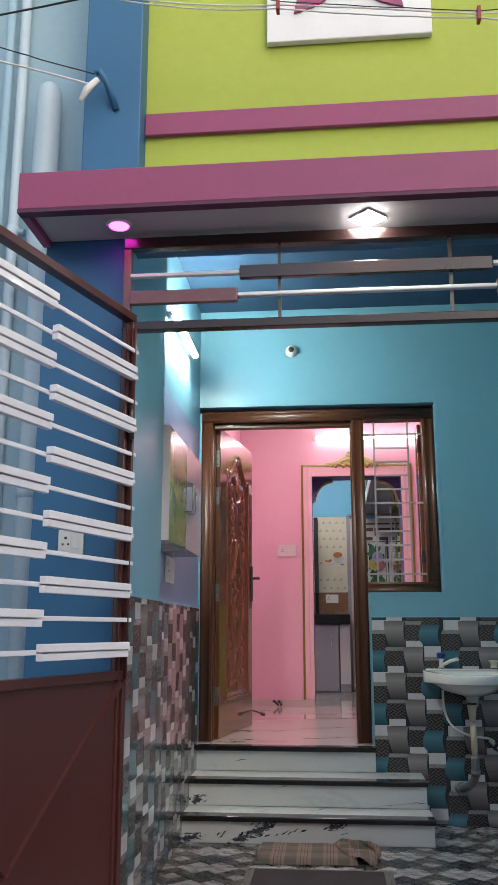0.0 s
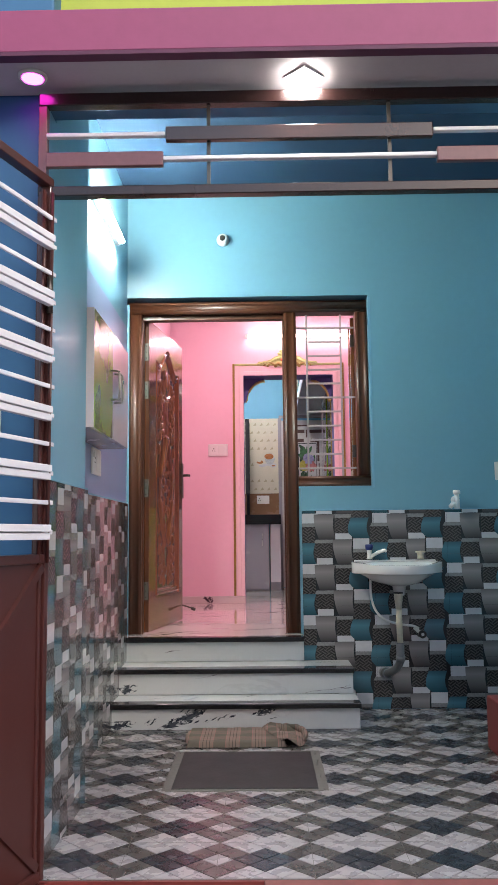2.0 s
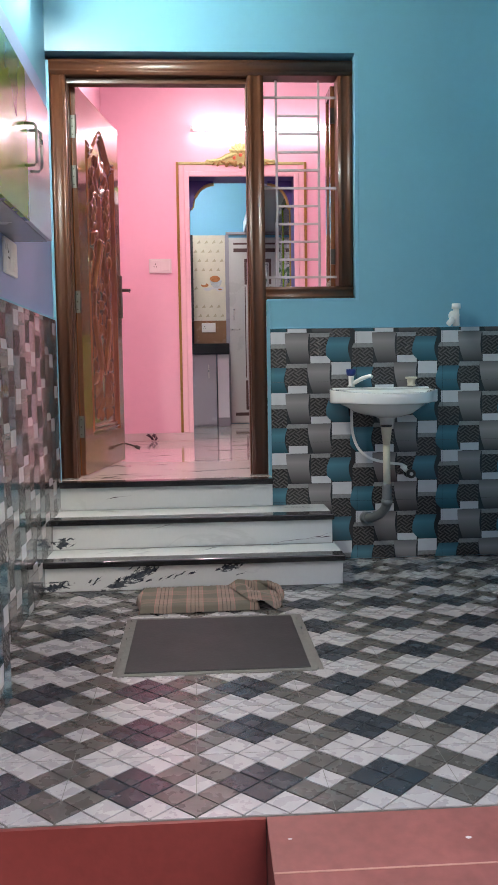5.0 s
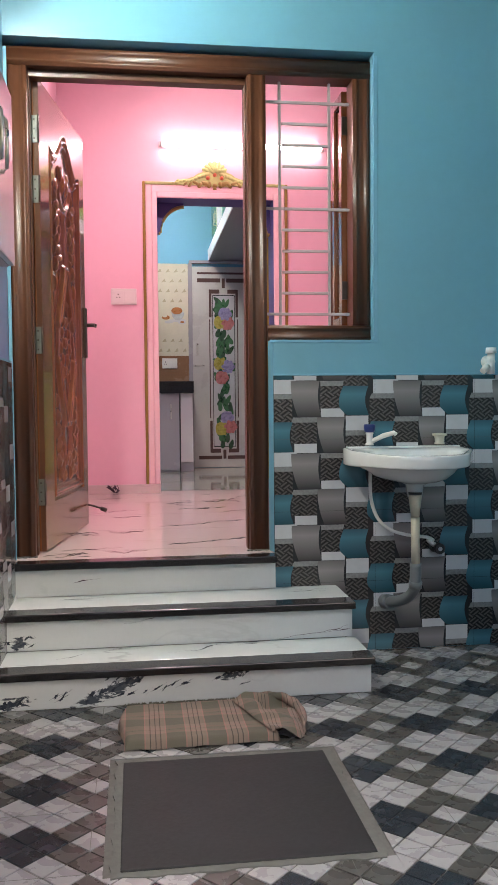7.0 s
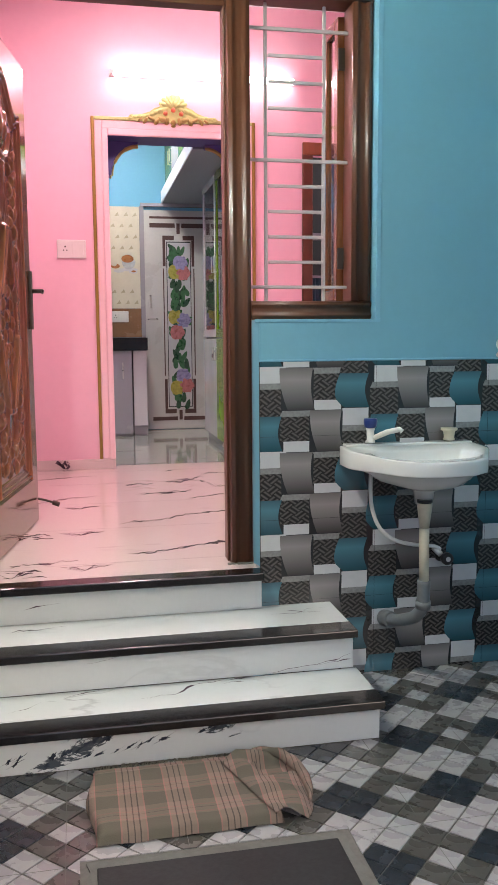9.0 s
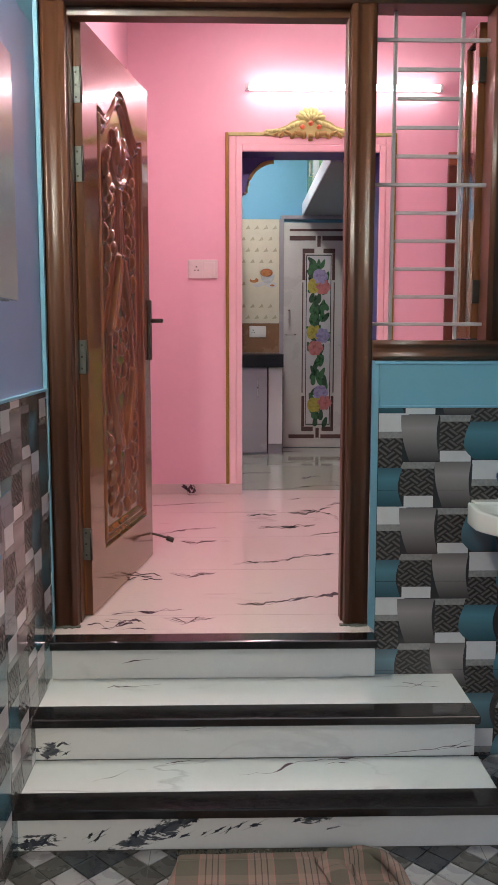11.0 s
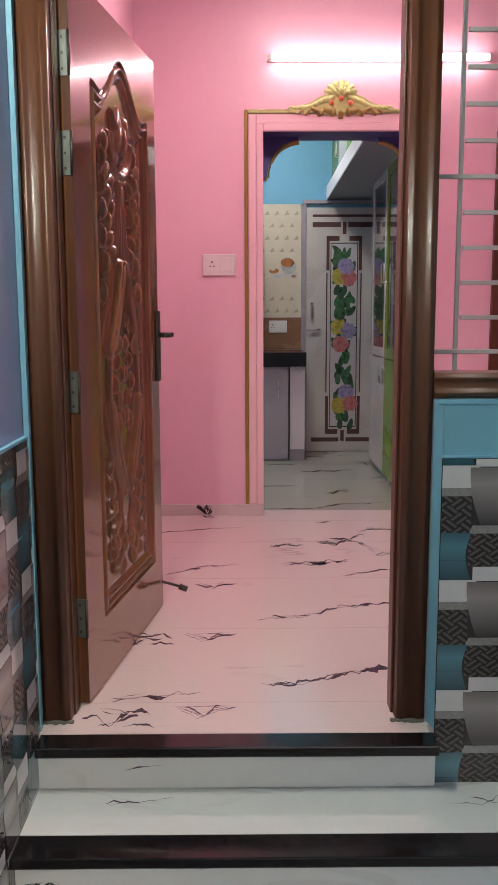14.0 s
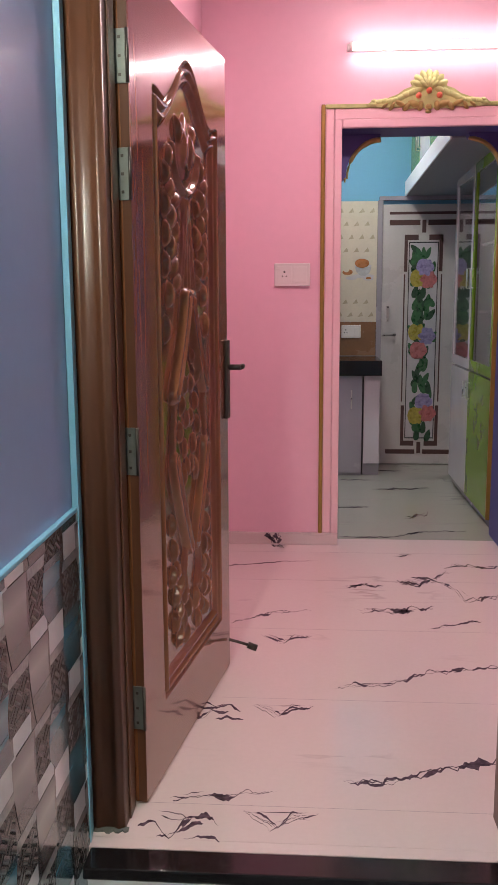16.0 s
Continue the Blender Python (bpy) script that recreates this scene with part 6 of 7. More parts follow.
# ---- facade ----
def build_facade():
    t = thing("facade_plaque", "white square plaque with four plum petals on the lime green wall", "wall decoration", (0.932, -2.5215, 3.292))
    part("board", bm_box((-0.323, -0.03, -0.335), (0.323, 0.0, 0.335), 0.005), "white", t)
    for s in (-1, 1):
        for v in (-1, 1):
            bm = bmesh.new()
            # pointed petal from near the middle to the corner
            a, b = Vector((0.012, 0.008)), Vector((0.215, 0.215))
            d = b - a; nrm = Vector((-d.y, d.x)).normalized()
            pts = []
            n = 14
            for k in range(n + 1):
                u = k / n
                pts.append(a + d * u + nrm * 0.055 * math.sin(math.pi * u) * (1.05 if u < 0.5 else 1))
            for k in range(n - 1, 0, -1):
                u = k / n
                pts.append(a + d * u - nrm * 0.060 * math.sin(math.pi * u))
            pp = [(s * p.x, v * p.y) for p in pts]
            prism(bm, pp, -0.040, -0.0305, "y")
            part("petal", bm, "maroon", t, "raised plum petal")
    # pipes on the neighbour
    def pipe(label, pts, r, m, cat="pipe", collars=()):
        p = thing("drain_pipe", label, cat, tuple(pts[0]), "wall pipes")
        bm = bmesh.new(); tube_into(bm, [Vector(q) - Vector(pts[0]) for q in pts], r, 14); part("pipe", bm, m, p)
        for z in collars:
            rr = max(r) if isinstance(r, list) else r; bm = bmesh.new(); lathe(bm, [(rr - 0.002, z - pts[0][2] - 0.03), (rr + 0.003, z - pts[0][2] - 0.028), (rr + 0.003, z - pts[0][2] + 0.028), (rr - 0.002, z - pts[0][2] + 0.03)], seg=16); part("collar", bm, m, p)
    pipe("pale blue painted drain pipe on the pale blue wall", [(-0.300, -2.40, -0.80), (-0.300, -2.40, 2.0), (-0.330, -2.38, 2.25), (-0.330, -2.37, 2.88), (-0.331, -2.369, 2.93), (-0.331, -2.365, 2.955), (-0.331, -2.362, 2.962)], [0.058, 0.058, 0.054, 0.054, 0.048, 0.028, 0.005], "pipepaint", collars=(1.2, 0.2))
    pipe("thin pale blue conduit on the pale blue wall", [(-0.47, -2.33, -0.80), (-0.47, -2.33, 4.8)], 0.022, "pipepaint", collars=(2.3,))
    pipe("thin pale blue conduit on the pale blue wall", [(-0.53, -2.34, -0.80), (-0.53, -2.34, 4.8)], 0.018, "neighbour")
    pipe("thin blue conduit along the pale blue wall", [(-0.60, -2.33, 2.32), (-0.42, -2.33, 2.30)], 0.014, "neighbour")
    pipe("capped grey pipe end on the pale blue wall", [(-0.55, -2.36, 3.72), (-0.345, -2.42, 3.875)], 0.022, "neighbour")
    pipe("capped grey pipe end on the pale blue wall", [(-0.55, -2.36, 3.62), (-0.349, -2.42, 3.783)], 0.022, "neighbour")
    # hook with cable clamp on the blue band
    h = thing("cable_hook", "blue painted hook with a white cable clamp on the blue band", "hook", (-0.02, -2.621, 2.74))
    bm = bmesh.new(); tube_into(bm, [(0.05, 0.0, -0.09), (0.02, -0.04, 0.0), (-0.005, -0.06, 0.04), (-0.02, -0.06, 0.03)], 0.013, 10); part("hook", bm, "deep", h)
    bm = bmesh.new(); tube_into(bm, [(-0.01, -0.065, 0.0), (-0.045, -0.075, -0.045), (-0.07, -0.08, -0.10)], [0.012, 0.016, 0.008], 8); part("clamp", bm, "plastic", h, "white cable clamp")
    # overhead cables
    def cable(label, a, b, sag, r, m, seed=1):
        rnd = random.Random(seed)
        A, B = Vector(a), Vector(b)
        pts = []
        for k in range(41):
            u = k / 40
            p = A.lerp(B, u); p.z -= sag * 4 * u * (1 - u); p.z += rnd.uniform(-1, 1) * 0.002
            pts.append(p - A)
        c = thing("overhead_cable", label, "cable", a, "overhead cables")
        bm = bmesh.new(); tube_into(bm, pts, r, 6); part("cable", bm, m, c)
    def bundle(label, dz0, r, m, seed, y):
        nodes = [(-2.5, 3.55), (0.0, 2.925), (0.675, 2.812), (1.355, 2.722), (2.1, 2.70), (4.2, 2.85)]
        rnd = random.Random(seed)
        pts = []
        for (x0, z0), (x1, z1) in zip(nodes, nodes[1:]):
            sg = rnd.uniform(-0.012, 0.028)
            for k in range(14):
                u = k / 14
                pts.append((x0 + (x1 - x0) * u, y, z0 + (z1 - z0) * u - sg * 4 * u * (1 - u) + dz0 * (0.4 + 2.4 * u * (1 - u)) + rnd.uniform(-1, 1) * 0.0012))
        pts.append((nodes[-1][0], y, nodes[-1][1] + dz0))
        c = thing("overhead_cable", label, "cable", pts[0], "overhead cables")
        bm = bmesh.new(); tube_into(bm, [Vector(p) - Vector(pts[0]) for p in pts], r, 6); part("cable", bm, m, c)
    bundle("white overhead cable across the facade", -0.018, 0.0028, "cable", 1, -2.925)
    bundle("white overhead cable across the facade", 0.004, 0.0028, "cable", 2, -2.932)
    bundle("thin dark overhead cable across the facade", 0.024, 0.0018, "black", 3, -2.938)
    cable("black overhead cable across the facade", (-2.5, -2.96, 2.528), (4.2, -2.96, 3.496), 0.02, 0.0038, "black", 4)
    cable("white cable from the hook", (-0.06, -2.69, 2.72), (-2.0, -3.2, 3.15), 0.02, 0.004, "cable", 5)
    cable("thin dark cable from the hook", (-0.04, -2.69, 2.76), (-2.0, -3.2, 3.25), 0.02, 0.0025, "black", 6)
    for x, z in ((0.0, 2.925), (0.675, 2.812), (1.355, 2.722)):
        k = thing("cable_tie", "red tie holding the overhead cables", "cable tie", (x, -2.93, z), "cable ties")
        part("tie", bm_box((-0.006, -0.016, -0.026), (0.006, 0.016, 0.026), 0.002), "tie", k)


build_facade()


# ---- wash basin and plumbing ----
def build_basin():
    CX = 1.632
    t = thing("wash_basin", "white ceramic wall-hung wash basin on the patterned tiles", "sink", (CX, -0.012, 0.45))
    out = [(-0.262, 0.0), (-0.268, -0.03), (-0.272, -0.135), (-0.262, -0.165), (-0.205, -0.275), (-0.165, -0.345), (-0.10, -0.385), (0.0, -0.398), (0.10, -0.385), (0.165, -0.345), (0.205, -0.275), (0.262, -0.165), (0.272, -0.135), (0.268, -0.03), (0.262, 0.0)]
    def ring(bm, s, z, cy=-0.2, sy=None):
        sy = s if sy is None else sy
        return [bm.verts.new((x * s, cy + (y - cy) * sy, z)) for x, y in out]
    bm = bmesh.new()
    rs = [ring(bm, 0.12, -0.19), ring(bm, 0.145, -0.140), ring(bm, 0.24, -0.130), ring(bm, 0.42, -0.122), ring(bm, 0.60, -0.106), ring(bm, 0.73, -0.082), ring(bm, 0.80, -0.062), ring(bm, 0.83, -0.056), ring(bm, 0.975, -0.053), ring(bm, 0.998, -0.050), ring(bm, 1.0, -0.046), ring(bm, 1.0, -0.004), ring(bm, 0.99, 0.0),
          ring(bm, 0.93, 0.0, -0.19)]
    n = len(out)
    inner = []
    m = 26
    # inner bowl
    def oval(s, z):
        v = []
        for x, y in out:
            an = math.atan2(y + 0.21, x)
            v.append(bm.verts.new((0.205 * s * math.cos(an), -0.215 + 0.125 * s * math.sin(an), z)))
        return v
    rs += [oval(1.0, -0.002), oval(0.96, -0.012), oval(0.85, -0.06), oval(0.55, -0.10), oval(0.15, -0.112)]
    fs = []
    for A, B in zip(rs, rs[1:]):
        for k in range(n):
            f = bm.faces.new([A[k], A[(k + 1) % n], B[(k + 1) % n], B[k]]); f.smooth = True; fs.append(f)
    bm.faces.new(rs[0][::-1]); bm.faces.new(rs[-1])
    # the rim falls a little from the wall towards the front
    for v in bm.verts:
        if -0.075 < v.co.z < -0.03 and math.hypot(v.co.x, v.co.y + 0.2) > 0.19:
            v.co.z -= 0.022 * max(0.0, 1 + v.co.y / 0.32)
        v.co.z -= 0.055 * max(0.0, -v.co.y - 0.03)
    bmesh.ops.recalc_face_normals(bm, faces=bm.faces)
    b = part("bowl", bm, "ceramic", t)
    part("splash_ledge", bm_box((-0.25, -0.05, -0.004), (0.25, -0.001, 0.006), 0.004), "ceramic", t)
    bm = bmesh.new(); lathe(bm, [(0.011, -0.012), (0.011, 0.006)], seg=14)
    o = part("overflow_hole", bm, "black", t); o.matrix_basis = pose(-0.02, -0.110, -0.026, 90)
    # tap with blue cap, and a plain tap stub
    tp = thing("pillar_tap", "white plastic pillar tap with a blue cap on the basin", "tap", (CX - 0.155, -0.055, 0.4605))
    bm = bmesh.new(); lathe(bm, [(0.018, 0.0), (0.018, 0.006), (0.013, 0.012), (0.014, 0.045), (0.017, 0.05), (0.016, 0.055)], seg=16); part("body", bm, "plastic", tp)
    bm = bmesh.new(); lathe(bm, [(0.018, 0.0555), (0.023, 0.060), (0.026, 0.080), (0.025, 0.090), (0.010, 0.091)], seg=12); part("cap", bm, "bluecap", tp, "dark blue cap")
    bm = bmesh.new(); tube_into(bm, [(0.012, -0.005, 0.018), (0.05, -0.04, 0.042), (0.085, -0.075, 0.055), (0.092, -0.082, 0.048)], [0.010, 0.011, 0.010, 0.009], 10); part("spout", bm, "plastic", tp)
    tb = thing("tap_stub", "white plastic tap hole cover on the basin", "tap", (CX + 0.16, -0.05, 0.4605))
    bm = bmesh.new(); lathe(bm, [(0.022, 0.0), (0.022, 0.006), (0.019, 0.010), (0.022, 0.034), (0.031, 0.038), (0.031, 0.046), (0.008, 0.048)], seg=16); part("body", bm, "creampvc", tb)
    # waste pipe
    w = thing("waste_pipe", "cream and grey plastic waste pipe under the basin", "pipe", (CX - 0.012, -0.235, 0.0))
    bm = bmesh.new(); tube_into(bm, [(0, 0, 0.265), (0, 0, 0.25), (0, 0, 0.225), (0, 0, 0.17)], [0.025, 0.027, 0.024, 0.017], 16); part("trap_cup", bm, "creampvc", w)
    bm = bmesh.new(); tube_into(bm, [(0, 0, 0.169), (0.001, 0.0, 0.08), (0.003, 0.002, -0.035)], 0.018, 14); part("flexible_tube", bm, "creampvc", w, "cream plastic tube")
    bm = bmesh.new(); tube_into(bm, [(0, 0, 0.272), (0, 0, 0.262)], 0.028, 16); part("washer", bm, "black", w, "black rubber washer")
    bm = bmesh.new(); tube_into(bm, smooth_path([(0.003, 0.003, -0.024), (0.003, 0.006, -0.10), (0.0, 0.012, -0.135), (-0.012, 0.05, -0.175), (-0.035, 0.11, -0.205), (-0.055, 0.17, -0.222), (-0.065, 0.220, -0.228)], 4), 0.0235, 16)
    part("elbow", bm, "greypvc", w, "grey PVC elbow")
    bm = bmesh.new(); tube_into(bm, [(0.003, 0.004, -0.100), (0.003, 0.008, -0.128)], 0.0275, 16); part("socket_collar", bm, "greypvc", w)
    bm = bmesh.new(); tube_into(bm, [(-0.055, 0.170, -0.222), (-0.066, 0.221, -0.229)], 0.031, 16); part("socket_collar", bm, "greypvc", w)
    # hose and stop valve
    hz = thing("supply_hose", "white flexible hose from the tap to the stop valve", "hose", (CX - 0.15, -0.06, 0.39))
    bm = bmesh.new()
    P = [(0, 0, 0.0), (-0.004, 0, -0.08), (0.0, -0.005, -0.17), (0.03, -0.01, -0.25), (0.09, -0.015, -0.30), (0.18, -0.01, -0.325), (0.25, 0.0, -0.335), (0.285, 0.015, -0.352)]
    tube_into(bm, smooth_path(P), 0.0075, 10); part("hose", bm, "plastic", hz)
    v = thing("stop_valve", "black and white stop valve on the patterned tiles", "valve", (1.785, -0.0125, 0.005))
    bm = bmesh.new(); lathe(bm, [(0.026, 0.0), (0.024, 0.01), (0.013, 0.014), (0.013, 0.05)], seg=16); o = part("body", bm, "black", v); o.matrix_basis = pose(0, 0, 0, 90)
    bm = bmesh.new(); lathe(bm, [(0.024, 0.051), (0.024, 0.066), (0.014, 0.07)], seg=16); o = part("knob", bm, "black", v); o.matrix_basis = pose(0, 0, 0, 90)
    bm = bmesh.new(); lathe(bm, [(0.010, 0.0702), (0.009, 0.073)], seg=14); o = part("badge", bm, "twhite", v); o.matrix_basis = pose(0, 0, 0, 90)
    bm = bmesh.new(); tube_into(bm, [(-0.014, -0.03, 0.012), (-0.045, -0.034, 0.038)], [0.012, 0.010], 10); part("nut", bm, "plastic", v)
    # wall valve over the tiles
    v = thing("wall_valve", "white plastic angle valve on the teal wall above the tiles", "valve", (2.028, -0.001, 0.82))
    bm = bmesh.new(); lathe(bm, [(0.028, 0.0), (0.026, 0.008), (0.014, 0.012), (0.014, 0.06)], seg=16); o = part("body", bm, "plastic", v); o.matrix_basis = pose(0, 0, 0, 90)
    bm = bmesh.new(); tube_into(bm, [(0, -0.045, -0.055), (0, -0.045, 0.035)], [0.018, 0.016], 12); tube_into(bm, [(0, -0.045, 0.035), (0, -0.045, 0.06)], [0.024, 0.022], 12); part("spindle", bm, "plastic", v)
    bm = bmesh.new(); tube_into(bm, [(-0.018, -0.05, -0.02), (-0.045, -0.06, -0.045)], [0.016, 0.014], 10); part("outlet", bm, "plastic", v)


build_basin()


# ---- things on the porch floor ----
def cloth_mat():
    m = bpy.data.materials.new("checked_cloth")
    m.use_nodes = True
    nt = m.node_tree; N, L = nt.nodes, nt.links
    b = N["Principled BSDF"]
    uv = N.new("ShaderNodeUVMap"); sep = N.new("ShaderNodeSeparateXYZ"); L.new(uv.outputs[0], sep.inputs[0])
    def ramp(sock, mul, stops):
        a = N.new("ShaderNodeMath"); a.operation = "MULTIPLY"; L.new(sock, a.inputs[0]); a.inputs[1].default_value = mul
        f = N.new("ShaderNodeMath"); f.operation = "FRACT"; L.new(a.outputs[0], f.inputs[0])
        r = N.new("ShaderNodeValToRGB"); r.color_ramp.interpolation = "CONSTANT"
        e = r.color_ramp.elements
        e[0].position, e[0].color = stops[0][0], (*stops[0][1], 1)
        e[1].position, e[1].color = stops[1][0], (*stops[1][1], 1)
        for p, c in stops[2:]:
            k = e.new(p); k.color = (*c, 1)
        L.new(f.outputs[0], r.inputs[0])
        return r
    ol, be, dk, pk = (0.108, 0.098, 0.076), (0.235, 0.165, 0.138), (0.05, 0.032, 0.032), (0.34, 0.15, 0.14)
    rx = ramp(sep.outputs[0], 7.6, [(0.0, ol), (0.42, pk), (0.45, be), (0.55, dk), (0.575, be), (0.68, dk), (0.705, be), (0.80, dk), (0.825, be), (0.93, pk), (0.96, ol)])
    ry = ramp(sep.outputs[1], 7.6, [(0.0, ol), (0.5, be), (0.55, pk), (0.58, be), (0.70, dk), (0.715, be), (0.80, pk), (0.83, be)])
    mx = N.new("ShaderNodeMix"); mx.data_type = "RGBA"; mx.inputs[0].default_value = 0.36
    L.new(rx.outputs[0], mx.inputs[6]); L.new(ry.outputs[0], mx.inputs[7]); L.new(mx.outputs[2], b.inputs["Base Color"])
    b.inputs["Roughness"].default_value = 0.95
    w = N.new("ShaderNodeTexNoise"); w.inputs["Scale"].default_value = 260
    tc = N.new("ShaderNodeTexCoord"); L.new(tc.outputs["Object"], w.inputs["Vector"])
    bp = N.new("ShaderNodeBump"); bp.inputs["Strength"].default_value = 0.5; bp.inputs["Distance"].default_value = 0.002
    L.new(w.outputs["Fac"], bp.inputs["Height"]); L.new(bp.outputs[0], b.inputs["Normal"])
    return m


M["cloth"] = cloth_mat()


def sheet_mesh(name, fn, nu, nv, uvs=1.0, thick=0.006):
    me = bpy.data.meshes.new(name)
    vs, uv = [], []
    for j in range(nv + 1):
        for i in range(nu + 1):
            vs.append(fn(i / nu, j / nv)); uv.append((i / nu, j / nv))
    fs = [(j * (nu + 1) + i, j * (nu + 1) + i + 1, (j + 1) * (nu + 1) + i + 1, (j + 1) * (nu + 1) + i) for j in range(nv) for i in range(nu)]
    me.from_pydata(vs, [], fs)
    lay = me.uv_layers.new(name="UVMap")
    for p in me.polygons:
        p.use_smooth = True
        for li in p.loop_indices:
            k = me.loops[li].vertex_index
            lay.data[li].uv = (vs[k][0] * uvs, vs[k][1] * uvs)
    me.materials.append(M["cloth"])
    return me


def build_floor_things():
    t = thing("floor_cloth", "folded olive and pink checked cotton cloth on the porch floor", "cloth", (0.435, -0.975, PORCH))
    def body(u, v):
        x = -0.02 + 0.50 * u + 0.012 * math.sin(7 * v + 1)
        y = 0.005 + 0.385 * v + 0.03 * u * 0.3
        e = min(u, 1 - u) * 0.5, min(v, 1 - v) * 0.39
        k = min(1.0, min(e) / 0.018)
        z = 0.004 + 0.027 * math.sqrt(max(0, 1 - (1 - k) ** 2)) + 0.004 * noise.noise(Vector((x * 14, y * 9, 0)))
        if v > 0.86:
            z *= 0.55
        return (x, y, z)
    ob = new("folded_body", sheet_mesh("cloth_body", body, 90, 60)); ob.parent = t
    def flap(u, v):
        # the turned over end: a loose pouch from a slanting fold to a rounded outer edge
        fx, fy = 0.465 - 0.095 * v, 0.012 + 0.30 * v
        a = radians(-62 + 150 * v)
        ox, oy = 0.475 + 0.125 * max(0.0, math.cos(a)) ** 0.55 - 0.05 * max(0.0, v - 0.85) * 4, 0.185 + 0.185 * math.sin(a)
        x, y = fx + (ox - fx) * u, fy + (oy - fy) * u
        z = 0.036 + 0.017 * math.sin(math.pi * u) ** 0.7 * (0.6 + 0.6 * v) - 0.034 * u ** 2 * (1 - 0.6 * v)
        z += 0.007 * math.sin(17 * v + 6 * u) * (1 - u) * u * 3 - 0.055 * math.exp(-((u - 0.62) / 0.26) ** 4 - ((v - 0.70) / 0.14) ** 4)
        return (x, y, max(0.003, z + 0.003 * noise.noise(Vector((x * 25, y * 25, 3)))))
    ob = new("turned_end", sheet_mesh("cloth_end", flap, 44, 60, 1.3)); ob.parent = t
    def roll(u, v):
        a = -0.8 + 5.0 * u
        r = 0.013 * (0.35 + math.sin(math.pi * min(1, v + 0.05)) ** 0.7)
        b = radians(88 - 125 * v)
        c = Vector((0.455 + 0.14 * max(0.0, math.cos(b)) ** 0.6, 0.185 + 0.182 * math.sin(b), 0.034 - 0.012 * v))
        n = Vector((math.cos(b), math.sin(b), 0))
        return tuple(c + n * (r * math.cos(a)) + Vector((0, 0, r * math.sin(a) + 0.002 * math.sin(30 * v))))
    ob = new("rolled_edge", sheet_mesh("cloth_roll", roll, 16, 50, 1.3)); ob.parent = t
    bm = bmesh.new()
    rnd = random.Random(4)
    for k in range(120):
        x = -0.005 + 0.49 * k / 120 + rnd.uniform(-0.003, 0.003)
        l = rnd.uniform(0.010, 0.026)
        tube_into(bm, [(x, 0.385, 0.014), (x + rnd.uniform(-0.008, 0.008), 0.39 + l * 0.5, 0.016), (x + rnd.uniform(-0.012, 0.012), 0.39 + l, 0.005)], 0.0020, 4, 0, False)
    f = part("fringe", bm, "cloth", t, "frayed thread fringe"); f["kind"] = "stuff"
    # stone cover slab with its mortar border
    t = thing("cover_slab", "dark grey stone cover slab set in the tiled porch floor", "slab", (0.426, -1.670, PORCH))
    bm = bmesh.new()
    rnd = random.Random(9)
    def edge(x0, y0, x1, y1, n):
        return [(x0 + (x1 - x0) * k / n + rnd.uniform(-0.006, 0.006), y0 + (y1 - y0) * k / n + rnd.uniform(-0.006, 0.006)) for k in range(n)]
    W, D = 0.617, 0.608
    pts = edge(-0.022, -0.022, W + 0.022, -0.022, 20) + edge(W + 0.022, -0.022, W + 0.022, D + 0.024, 20) + edge(W + 0.022, D + 0.024, -0.022, D + 0.024, 20) + edge(-0.022, D + 0.024, -0.022, -0.022, 20)
    prism(bm, pts, -0.003, 0.0035, "z"); part("mortar_border", bm, "cement", t, "rough grey mortar border")
    part("slab", bm_box((0.0, 0.0, -0.002), (W, D, 0.0075), 0.003), "slab", t)


build_floor_things()


